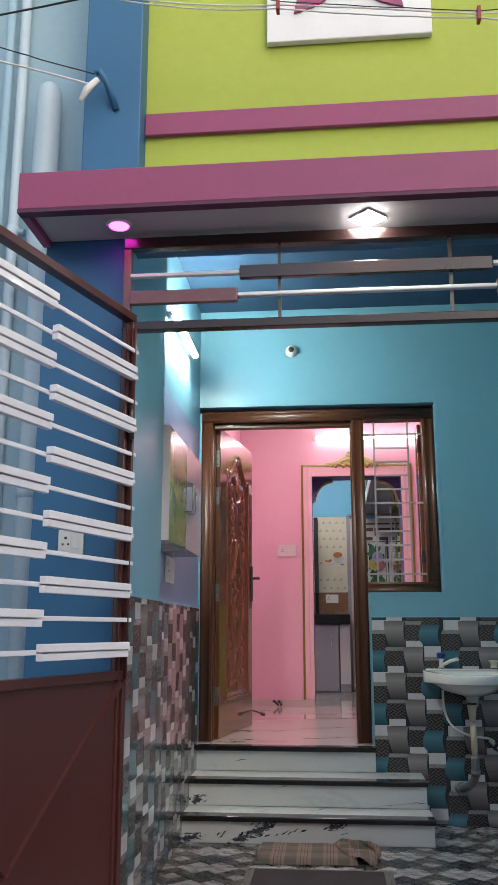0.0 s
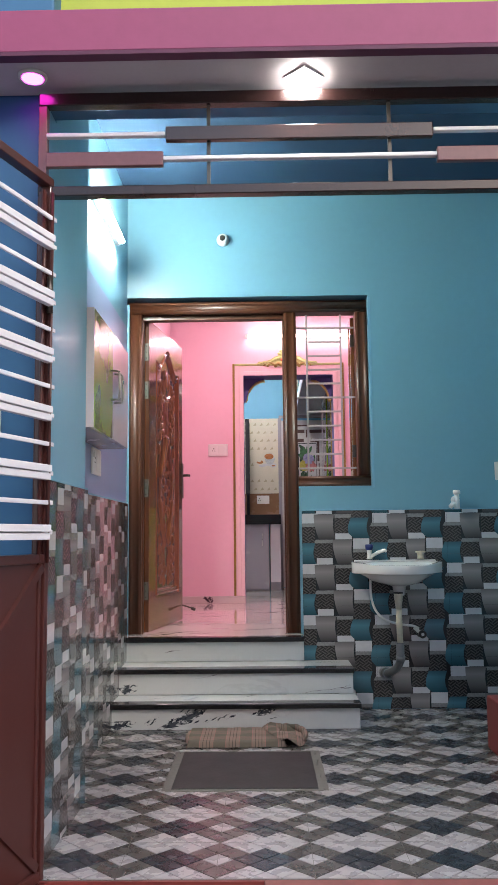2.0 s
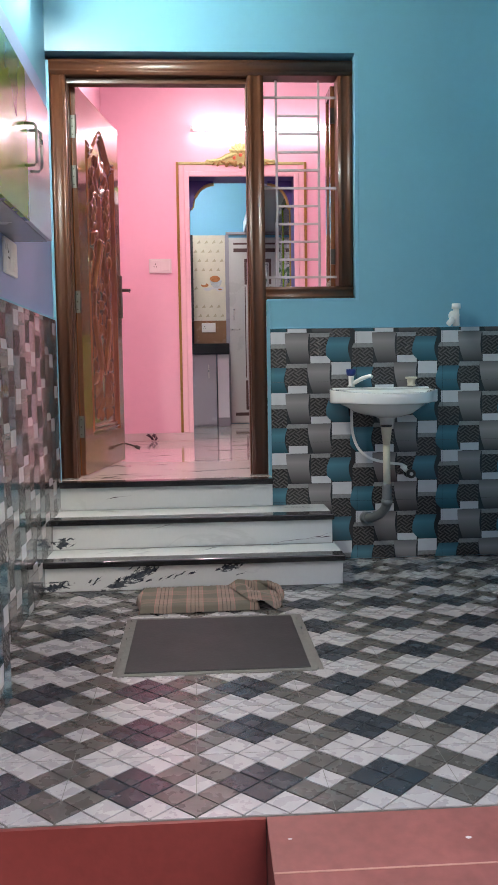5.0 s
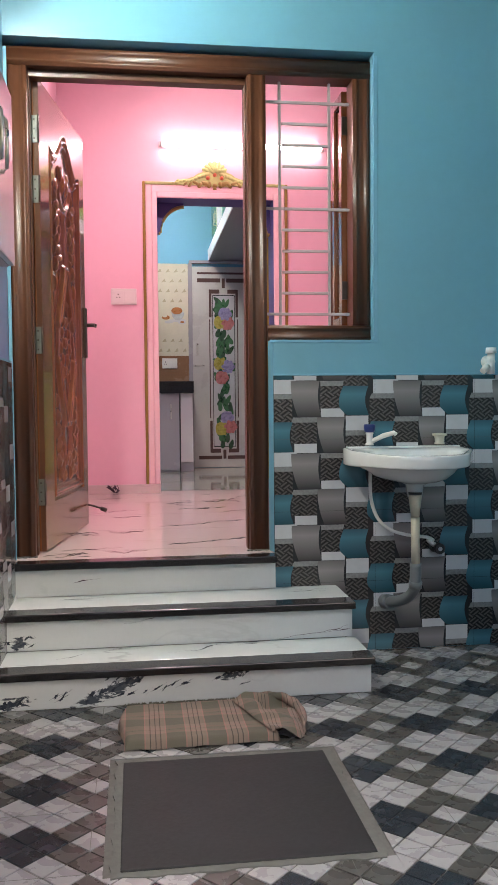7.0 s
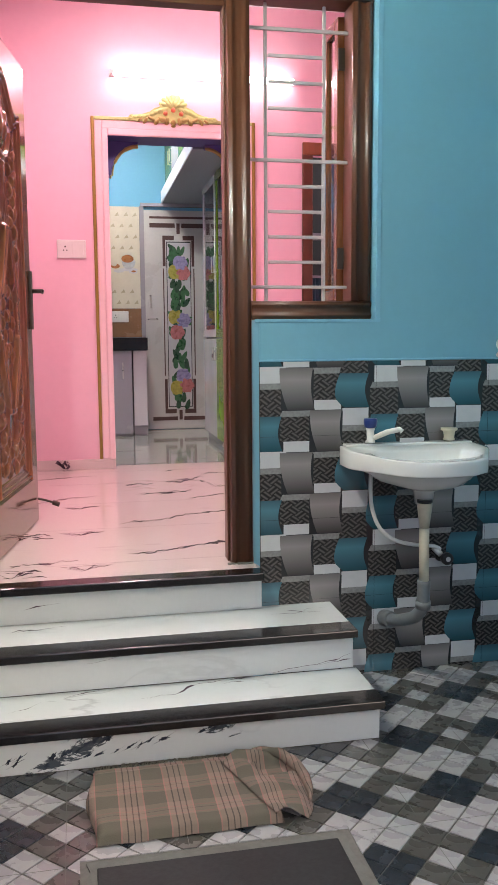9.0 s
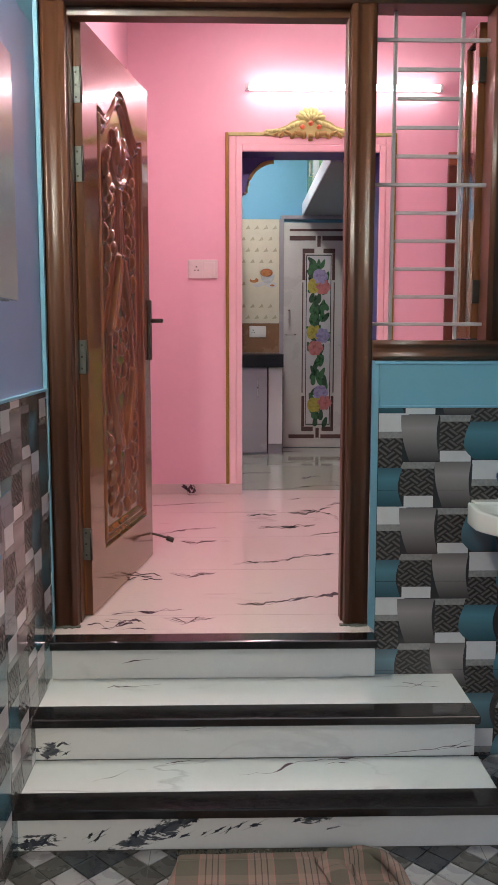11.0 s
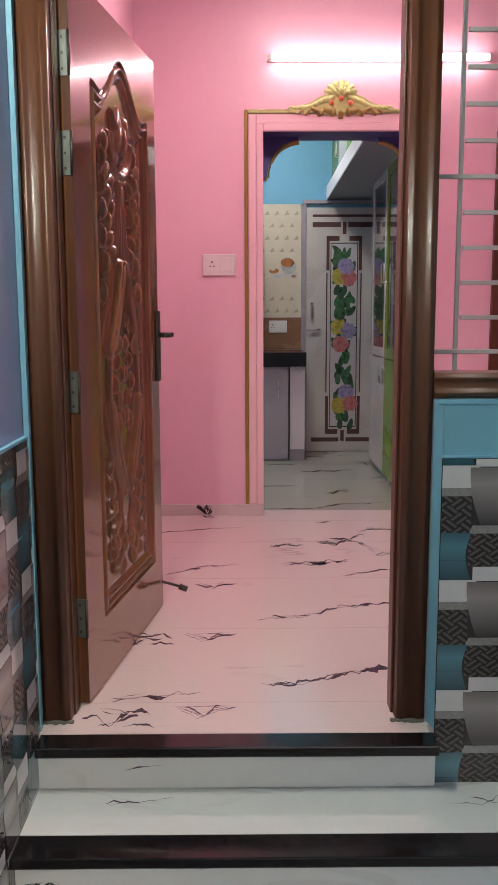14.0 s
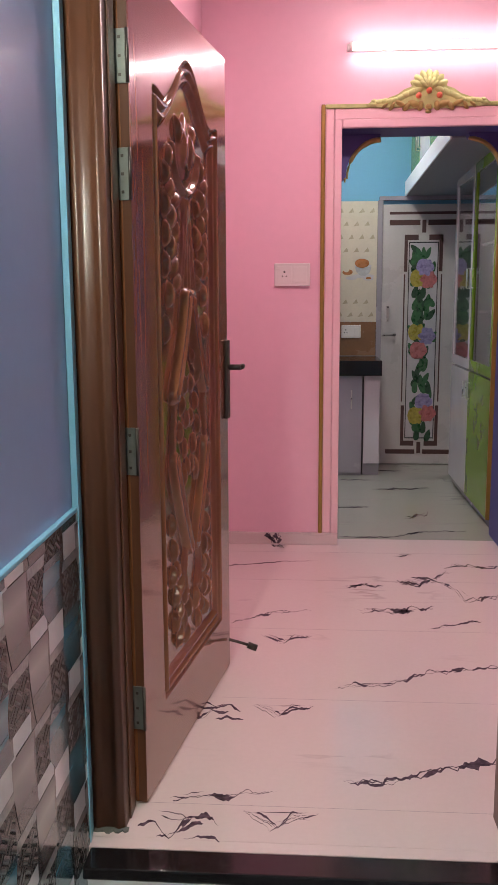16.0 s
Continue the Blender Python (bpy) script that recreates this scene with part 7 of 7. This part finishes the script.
# ---- veins of the room floor ----
def build_floor_veins():
    bm = bmesh.new()
    P = lambda a, b: (a, b, 0.0005)
    S = [([(0.606, 0.293), (0.734, 0.315), (0.847, 0.374), (1.022, 0.42), (1.25, 0.49)], 0.022), ([(0.601, 0.874), (0.775, 0.914), (0.915, 1.001), (1.124, 1.057), (1.35, 1.12)], 0.018),
         ([(0.202, 1.446), (0.353, 1.564), (0.521, 1.596)], 0.016), ([(0.718, 1.619), (0.875, 1.616), (1.038, 1.659)], 0.026), ([(0.834, 1.589), (0.926, 1.596)], 0.022),
         ([(0.984, 1.413), (1.064, 1.453), (1.2, 1.51)], 0.012), ([(0.668, 1.906), (0.76, 1.946), (0.842, 1.901)], 0.024), ([(0.911, 1.986), (1.014, 1.945), (1.105, 2.06), (1.172, 2.15)], 0.030),
         ([(0.96, 2.02), (1.05, 2.03), (1.12, 1.99), (1.162, 1.873)], 0.022), ([(1.165, 1.87), (1.186, 1.722), (1.265, 1.80), (1.40, 1.82)], 0.032),
         ([(1.165, 2.21), (1.232, 2.257), (1.334, 2.23), (1.48, 2.25)], 0.026), ([(1.150, 2.30), (1.165, 2.05), (1.172, 1.73)], 0.008), ([(0.02, 2.15), (0.135, 2.199), (0.348, 2.267), (0.562, 2.299)], 0.012),
         ([(0.149, 0.193), (0.206, 0.211), (0.30, 0.225), (0.418, 0.243)], 0.014), ([(0.938, 2.392), (1.019, 2.416)], 0.020),
         ([(0.647, 2.735), (0.95, 2.742), (1.114, 2.86), (1.396, 2.9)], 0.016), ([(1.075, 3.179), (1.152, 3.213), (1.241, 3.338)], 0.034), ([(0.66, 3.413), (0.89, 3.445)], 0.020),
         ([(0.95, 3.95), (1.15, 3.98), (1.35, 4.02)], 0.03), ([(0.70, 4.25), (0.95, 4.28)], 0.02), ([(0.9, 4.6), (1.2, 4.62)], 0.024)]
    for k, (p, w) in enumerate(S):
        vein_poly(bm, P, p, w * 2.4, 0, 50 + k, 60)
        vein_poly(bm, P, [(a - 0.01, b - 0.006) for a, b in p], w * 1.3, 0, 250 + k, 80)
        vein_poly(bm, P, [(a + 0.02, b + 0.012) for a, b in p[:2]], w * 1.2, 0, 90 + k, 34)
    # notched marks: a straight upper edge and a ragged point towards the door
    for k, (a, b, h) in enumerate(((0.428, 0.149, 0.082), (0.420, 0.733, 0.082), (0.418, 1.318, 0.085))):
        for j in range(4):
            o = 0.012 * j
            vein_poly(bm, P, [(a - 0.098 + o, b - 0.002 * j), (a - 0.055 + o, b - h * 0.45), (a - 0.022 + o * 0.5, b - h + 0.008 * j)], 0.020, 0, 130 + 7 * k + j, 90)
            vein_poly(bm, P, [(a - 0.022 + o * 0.5, b - h + 0.006 * j), (a + 0.030, b - h * 0.42 + o), (a + 0.098 - o, b - 0.003 * j)], 0.020, 0, 180 + 7 * k + j, 90)
        vein_poly(bm, P, [(a - 0.10, b), (a - 0.02, b - 0.003), (a + 0.10, b)], 0.005, 0, 215 + k, 60)
        vein_poly(bm, P, [(a - 0.01, b - h * 0.5), (a + 0.05, b - h * 0.3), (a + 0.08, b - h * 0.35)], 0.012, 0, 225 + k, 60)
    # the branching cluster by the hinge side, repeated one tile further in
    for k, (a, b) in enumerate(((0.0, 0.0), (0.01, 0.60))):
        for j, (p, w) in enumerate((([(0.078, 0.077), (0.12, 0.07), (0.155, 0.049)], 0.022), ([(0.12, 0.145), (0.157, 0.14), (0.21, 0.128), (0.278, 0.099)], 0.020), ([(0.132, 0.015), (0.17, 0.05), (0.19, 0.085), (0.21, 0.12)], 0.026),
                                    ([(0.20, 0.035), (0.26, 0.04), (0.29, 0.032)], 0.016), ([(0.15, 0.03), (0.19, 0.07), (0.24, 0.09)], 0.018), ([(0.13, 0.115), (0.18, 0.105), (0.25, 0.12)], 0.012))):
            vein_poly(bm, P, [(x + a, y + b) for x, y in p], w * 1.8, 0, 300 + 10 * k + j, 80)
    for k, (x, y) in enumerate(((0.315, 2.52), (0.352, 2.50))):
        for q in range(3):
            vein_poly(bm, lambda a, b: (b, a, 0.0005), [(2.575, x - 0.01 + 0.005 * q), (y, x + 0.012 + 0.004 * q)], 0.022, 0, 700 + 5 * k + q, 160)
    struct("floor_vein", bm, "vein", "dark natural veins in the polished floor tiles")
    bm = bmesh.new()
    for y in (0.175, 0.78, 1.385, 1.99, 2.44, 3.05, 3.65, 4.26):
        box_into(bm, (-0.03, y - 0.0006, 0.0), (1.95, y + 0.0006, 0.0003))
    struct("floor_joint", bm, "veinsoft", "hairline joints of the polished floor tiles")


build_floor_veins()


# ---- dado tiles ----
TW, TH, TG = 0.454, 0.3125, 0.0003


def dado_tile_mesh(seed=0):
    """One glazed tile with its printed curled ribbons and braided blocks as thin layers."""
    bm = bmesh.new()
    uvl = bm.loops.layers.uv.new("UVMap")
    def poly(pts, depth, mi, whole):
        A = [bm.verts.new((a, -depth, b)) for a, b in pts]
        f = bm.faces.new(A); f.material_index = mi
        xs = [p[0] for p in whole]; zs = [p[1] for p in whole]
        x0, x1, z0, z1 = min(xs), max(xs), min(zs), max(zs)
        for lp in f.loops:
            c = lp.vert.co
            lp[uvl].uv = ((c.x - x0) / (x1 - x0 + 1e-9), (c.z - z0) / (z1 - z0 + 1e-9))
        return f
    box_into(bm, (TG, -0.008, TG), (TW - TG, 0.0, TH - TG), 0)
    def sc(px, py):      # pattern units: 415 wide, 283 high
        return (px / 415 * TW, TH - py / 283 * TH)
    def clip(pts):
        lo, hi = (TG * 1.5, TG * 1.5), (TW - TG * 1.5, TH - TG * 1.5)
        out = pts
        for ax, val, sg in ((0, lo[0], 1), (0, hi[0], -1), (1, lo[1], 1), (1, hi[1], -1)):
            new_, m = [], len(out)
            for i in range(m):
                p, q = out[i], out[(i + 1) % m]
                dp, dq = (p[ax] - val) * sg, (q[ax] - val) * sg
                if dp >= 0:
                    new_.append(p)
                if dp * dq < 0:
                    u = dp / (dp - dq); new_.append((p[0] + (q[0] - p[0]) * u, p[1] + (q[1] - p[1]) * u))
            out = new_
            if len(out) < 3:
                return []
        return out
    def place(kind, x0, y0, x1, y1):
        for ox in (-415, 0, 415):
            for oy in (-283, 0, 283):
                a0, a1, b0, b1 = x0 + ox, x1 + ox, y0 + oy, y1 + oy
                if a1 < -20 or a0 > 435 or b1 < -5 or b0 > 288:
                    continue
                def shape(pts, depth, mi):
                    full = [sc(*p) for p in pts]
                    q = clip(full)
                    if len(q) >= 3:
                        poly(q, depth, mi, full)
                if kind == "white":
                    shape([(a0, b1), (a1, b1), (a1, b0), (a0, b0)], 0.0082, 1)
                elif kind == "braid":
                    shape([(a0, b1), (a1, b1), (a1, b0 + 20), (a0, b0 + 20)], 0.0084, 4)
                    shape([(a0, b0 + 20), (a1, b0 + 20), (a1 + 5, b0), (a0 + 9, b0)], 0.0085, 5)
                else:
                    mi = 2 if kind == "grey" else 3
                    w, h = a1 - a0, b1 - b0
                    # curled side that falls behind, then the front of the ribbon
                    L_, R_ = [], []
                    for k in range(9):
                        u = k / 8
                        s = math.sin(math.pi * min(1, u * 1.0)) 
                        if kind == "grey":
                            L_.append((a0 + 0.24 * w * u ** 1.6 - 0.03 * w * s, b0 + h * u))
                            R_.append((a1 - 0.07 * w * s + 0.06 * w * u ** 2, b0 + h * u))
                        else:
                            L_.append((a0 + 0.08 * w * (1 - u) - 0.12 * w * s + 0.22 * w * max(0, u - 0.7) ** 1.5 / 0.164, b0 + h * u))
                            R_.append((a1 - 0.13 * w * s + 0.02 * w * u, b0 + h * u))
                    shape(L_[::1] + R_[::-1], 0.0088, mi)
                    if kind == "grey":
                        shape([(a1, b0), (a1 + 4, b0 + 8), (a1 + 2, b0 + h * 0.75), (R_[6][0], R_[6][1])] + [R_[k] for k in (4, 2)], 0.0086, 0)
    place("white", -7, 50, 97, 105); place("braid", -22, 105, 80, 215); place("teal", -25, 215, 82, 333)
    place("braid", 75, 197, 178, 300); place("white", 88, 300, 178, 336)
    place("grey", 75, 55, 190, 195)
    place("braid", 178, 55, 283, 162); place("white", 195, 163, 290, 196); place("grey", 180, 197, 292, 336)
    place("teal", 277, 75, 388, 190); place("white", 295, 192, 388, 250); place("braid", 283, 250, 385, 358)
    me = bpy.data.meshes.new("dado_tile")
    bm.to_mesh(me); bm.free()
    for m in ("dark_base", "twhite", "ribgrey", "ribteal", "braid", "strip"):
        me.materials.append(M[m])
    return me


def cut_mesh(me, planes):
    bm = bmesh.new(); bm.from_mesh(me)
    for co, no in planes:
        bmesh.ops.bisect_plane(bm, geom=bm.verts[:] + bm.edges[:] + bm.faces[:], plane_co=co, plane_no=no, clear_outer=True)
    out = bpy.data.meshes.new("dado_tile_cut")
    bm.to_mesh(out); bm.free()
    for m in me.materials:
        out.materials.append(m)
    return out


def build_dado():
    me = dado_tile_mesh()
    DT = 0.762           # top of the tiles
    # phase: the ribbon column starts 0.06 right of the opening's corner
    def lay(root, length, x_off, zlo, turn, at, DT=DT):
        root.matrix_world = pose(*at, 0, 0, turn)
        k0 = math.floor(-x_off / TW)
        z_top = DT + 0.038
        i = k0
        while i * TW + x_off < length:
            x = i * TW + x_off
            j = 0
            while z_top - j * TH > zlo:
                z = z_top - (j + 1) * TH
                planes = []
                zl = zlo(x) if callable(zlo) else zlo
                if x < 0: planes.append(((-x, 0, 0), (-1, 0, 0)))
                if x + TW > length: planes.append(((length - x, 0, 0), (1, 0, 0)))
                if z + TH > DT: planes.append(((0, 0, DT - z), (0, 0, 1)))
                if z < zl: planes.append(((0, 0, zl - z), (0, 0, -1)))
                m = cut_mesh(me, planes) if planes else me
                ob = new("tile", m); ob.parent = root
                ob.matrix_basis = pose(x, 0, z)
                j += 1
            i += 1
    r = bm_box((1.0675, -0.0035, PORCH + 0.001), (2.394, -0.0005, DT), 0)
    w = struct("wall_dado_north", r, "grout", "glazed grey, teal and white ribbon patterned dado tiles")
    lay(w, 2.394 - 1.0675, 0.077 - 0.085 - 0.0, PORCH + 0.001, 0, (0, 0, 0))
    # move tiles onto the wall face
    for o in w.children:
        o.matrix_basis = pose(1.0675, -0.004, 0) @ o.matrix_basis
    w = struct("wall_dado_west", bm_box((-0.0345, -1.829, PORCH + 0.001), (-0.0315, -0.001, 0.818)), "grout", "glazed ribbon patterned dado tiles on the recessed side wall")
    lay(w, 1.828, -0.1, PORCH + 0.001, 0, (0, 0, 0), 0.818)
    for o in w.children:
        o.matrix_basis = pose(-0.031, -1.829, 0, 0, 0, 90) @ o.matrix_basis
    w = struct("wall_dado_pilaster", bm_box((0.0855, -2.598, PORCH + 0.001), (0.0885, -1.831, 0.805)), "grout", "glazed ribbon patterned dado tiles on the pilaster")
    lay(w, 0.767, -0.2, PORCH + 0.001, 0, (0, 0, 0), 0.805)
    for o in w.children:
        o.matrix_basis = pose(0.089, -2.598, 0, 0, 0, 90) @ o.matrix_basis
    # thin caulk line over the tiles
    struct("trim", bm_box((1.0675, -0.011, DT + 0.0005), (2.394, -0.0005, DT + 0.008), 0.002), "skyblue", "thin painted ledge over the tiles")
    struct("trim", bm_box((-0.0345, -1.829, 0.8185), (-0.0215, -0.001, 0.828), 0.002), "skyblue", "thin painted ledge over the tiles")
    struct("trim", bm_box((0.0855, -2.598, 0.8055), (0.098, -1.831, 0.814), 0.002), "skyblue", "thin painted ledge over the tiles")


build_dado()


# ---- porch floor tiles ----
def build_mosaic():
    S = 0.312 / 3 / math.sqrt(2)
    CX0, CY0 = 1.442, -0.880
    rects = [(-0.034, 0.089, -1.83, -0.546), (0.089, 2.394, -2.598, -0.546), (1.347, 2.394, -0.546, -0.012)]
    hole = (0.385, 1.086, -1.683, -1.015)
    def kind(i, j):
        # reduce to the cell of the repeat (3,3), (3,-3)
        p, q = i, j
        m = (p + q) // 6
        p -= 3 * m; q -= 3 * m
        n = (p - q) // 6
        p -= 3 * n; q += 3 * n
        for dp in range(-2, 3):
            for dq in range(-2, 3):
                P, Q = p + 3 * dp + 3 * dq, q + 3 * dp - 3 * dq
                if (P, Q) in DARK: return 0
                if (P, Q) in WHITE: return 2
        return 1
    DARK = {(-1, -1), (-1, 0), (0, -1), (0, 0)}
    WHITE = {(1, 1), (1, -2), (2, -2), (1, -1), (2, -1), (0, -2), (1, -3), (0, -3)}
    def clip(pts, ax, val, sg):
        out, m = [], len(pts)
        for i in range(m):
            p, q = pts[i], pts[(i + 1) % m]
            dp, dq = (p[ax] - val) * sg, (q[ax] - val) * sg
            if dp >= 0: out.append(p)
            if dp * dq < 0:
                u = dp / (dp - dq); out.append((p[0] + (q[0] - p[0]) * u, p[1] + (q[1] - p[1]) * u))
        return out
    c = 1 / math.sqrt(2)
    slab = bpy.data.objects["floor_porch_slab"]
    names = ("mosdark", "mosgrey", "moswhite")
    whole = {}
    def tile_bm(pts, z0, z1, g=0.0):
        b = bmesh.new()
        A = [b.verts.new((x, y, z0)) for x, y in pts]
        cx = sum(p[0] for p in pts) / len(pts); cy = sum(p[1] for p in pts) / len(pts)
        B = [b.verts.new((cx + (x - cx) * 0.975, cy + (y - cy) * 0.975, z1)) for x, y in pts]
        A2 = [b.verts.new((x, y, z1 - 0.0012)) for x, y in pts]
        n = len(pts)
        b.faces.new(B)
        for i in range(n):
            b.faces.new([A[i], A[(i + 1) % n], A2[(i + 1) % n], A2[i]])
            b.faces.new([A2[i], A2[(i + 1) % n], B[(i + 1) % n], B[i]])
        bmesh.ops.recalc_face_normals(b, faces=b.faces)
        return b
    base = [(0.5, 0.0), (0.0, 0.5), (-0.5, 0.0), (0.0, -0.5)]
    half = (S - 0.0040) * math.sqrt(2) / 2
    sq = [(half, 0), (0, half), (-half, 0), (0, -half)]
    for k, m in enumerate(names):
        whole[k] = mesh_of("floor_tile_" + m, tile_bm(sq, -0.003, 0.0), m)
    rest = [[], [], []]
    count = 0
    N = 45
    for i in range(-N, N):
        for j in range(-N, N):
            u, v = (i + 0.5) * S, (j + 0.5) * S
            x, y = CX0 + (u + v) * c, CY0 + (u - v) * c
            if not (-0.2 < x < 2.5 and -2.75 < y < 0.1):
                continue
            k = kind(i, j)
            P = [(x + a, y + b) for a, b in sq]
            for r in rects:
                Q = P
                for ax, val, sg in ((0, r[0], 1), (0, r[1], -1), (1, r[2], 1), (1, r[3], -1)):
                    Q = clip(Q, ax, val, sg) if len(Q) > 2 else []
                if len(Q) < 3:
                    continue
                parts_ = [Q]
                if hole[0] - 0.1 < x < hole[1] + 0.1 and hole[2] - 0.1 < y < hole[3] + 0.1:
                    parts_ = []
                    left = Q
                    for ax, val, sg in ((0, hole[0], 1), (0, hole[1], -1), (1, hole[2], 1), (1, hole[3], -1)):
                        o = clip(left, ax, val, -sg) if len(left) > 2 else []
                        if len(o) > 2: parts_.append(o)
                        left = clip(left, ax, val, sg) if len(left) > 2 else []
                for q in parts_:
                    area = abs(sum(q[a][0] * q[(a + 1) % len(q)][1] - q[(a + 1) % len(q)][0] * q[a][1] for a in range(len(q)))) / 2
                    if area < 2e-5:
                        continue
                    full = len(q) == 4 and area > 0.98 * 2 * half * half
                    if full and count < 300 and 0.2 < x < 1.7 and y > -2.2:
                        ob = new("tile", whole[k]); ob.parent = slab
                        ob.location = (x, y, PORCH)
                        count += 1
                    else:
                        rest[k].append(q)
    for k, m in enumerate(names):
        vs, fs = [], []
        for q in rest[k]:
            n = len(q)
            cx = sum(p[0] for p in q) / n; cy = sum(p[1] for p in q) / n
            b = len(vs)
            vs += [(x, y, PORCH - 0.003) for x, y in q] + [(x, y, PORCH - 0.0012) for x, y in q] + [(cx + (x - cx) * 0.975, cy + (y - cy) * 0.975, PORCH) for x, y in q]
            fs.append(tuple(range(b + 2 * n, b + 3 * n)))
            for i in range(n):
                i2 = (i + 1) % n
                fs.append((b + i, b + i2, b + n + i2, b + n + i)); fs.append((b + n + i, b + n + i2, b + 2 * n + i2, b + 2 * n + i))
        me = bpy.data.meshes.new("floor_tiles_" + m)
        me.from_pydata(vs, [], fs)
        bm = bmesh.new(); bm.from_mesh(me); bmesh.ops.recalc_face_normals(bm, faces=bm.faces); bm.to_mesh(me); bm.free()
        me.materials.append(M[m])
        ob = new("small_tiles", me); ob.parent = slab; ob["kind"] = "stuff"
    bm = bmesh.new()
    for k in range(-5, 5):
        x = CX0 + 0.156 + 0.312 * k
        if 0.1 < x < 2.38:
            for y0, y1 in ((-2.597, -1.69), (-1.01, -0.55)) if hole[0] - 0.01 < x < hole[1] + 0.01 else ((-2.597, -0.55),):
                box_into(bm, (x - 0.0009, y0, PORCH - 0.001), (x + 0.0009, y1, PORCH + 0.0002))
    for k in range(-6, 4):
        y = CY0 + 0.156 + 0.312 * k
        if -2.59 < y < -0.6:
            for x0, x1 in ((0.09, hole[0] - 0.03), (hole[1] + 0.03, 2.39)) if hole[2] - 0.01 < y < hole[3] + 0.01 else ((0.09, 2.39),):
                box_into(bm, (x0, y - 0.0009, PORCH - 0.001), (x1, y + 0.0009, PORCH + 0.00025))
    ob = part("tile_joint", bm, "cement", slab); ob["kind"] = "stuff"


build_mosaic()
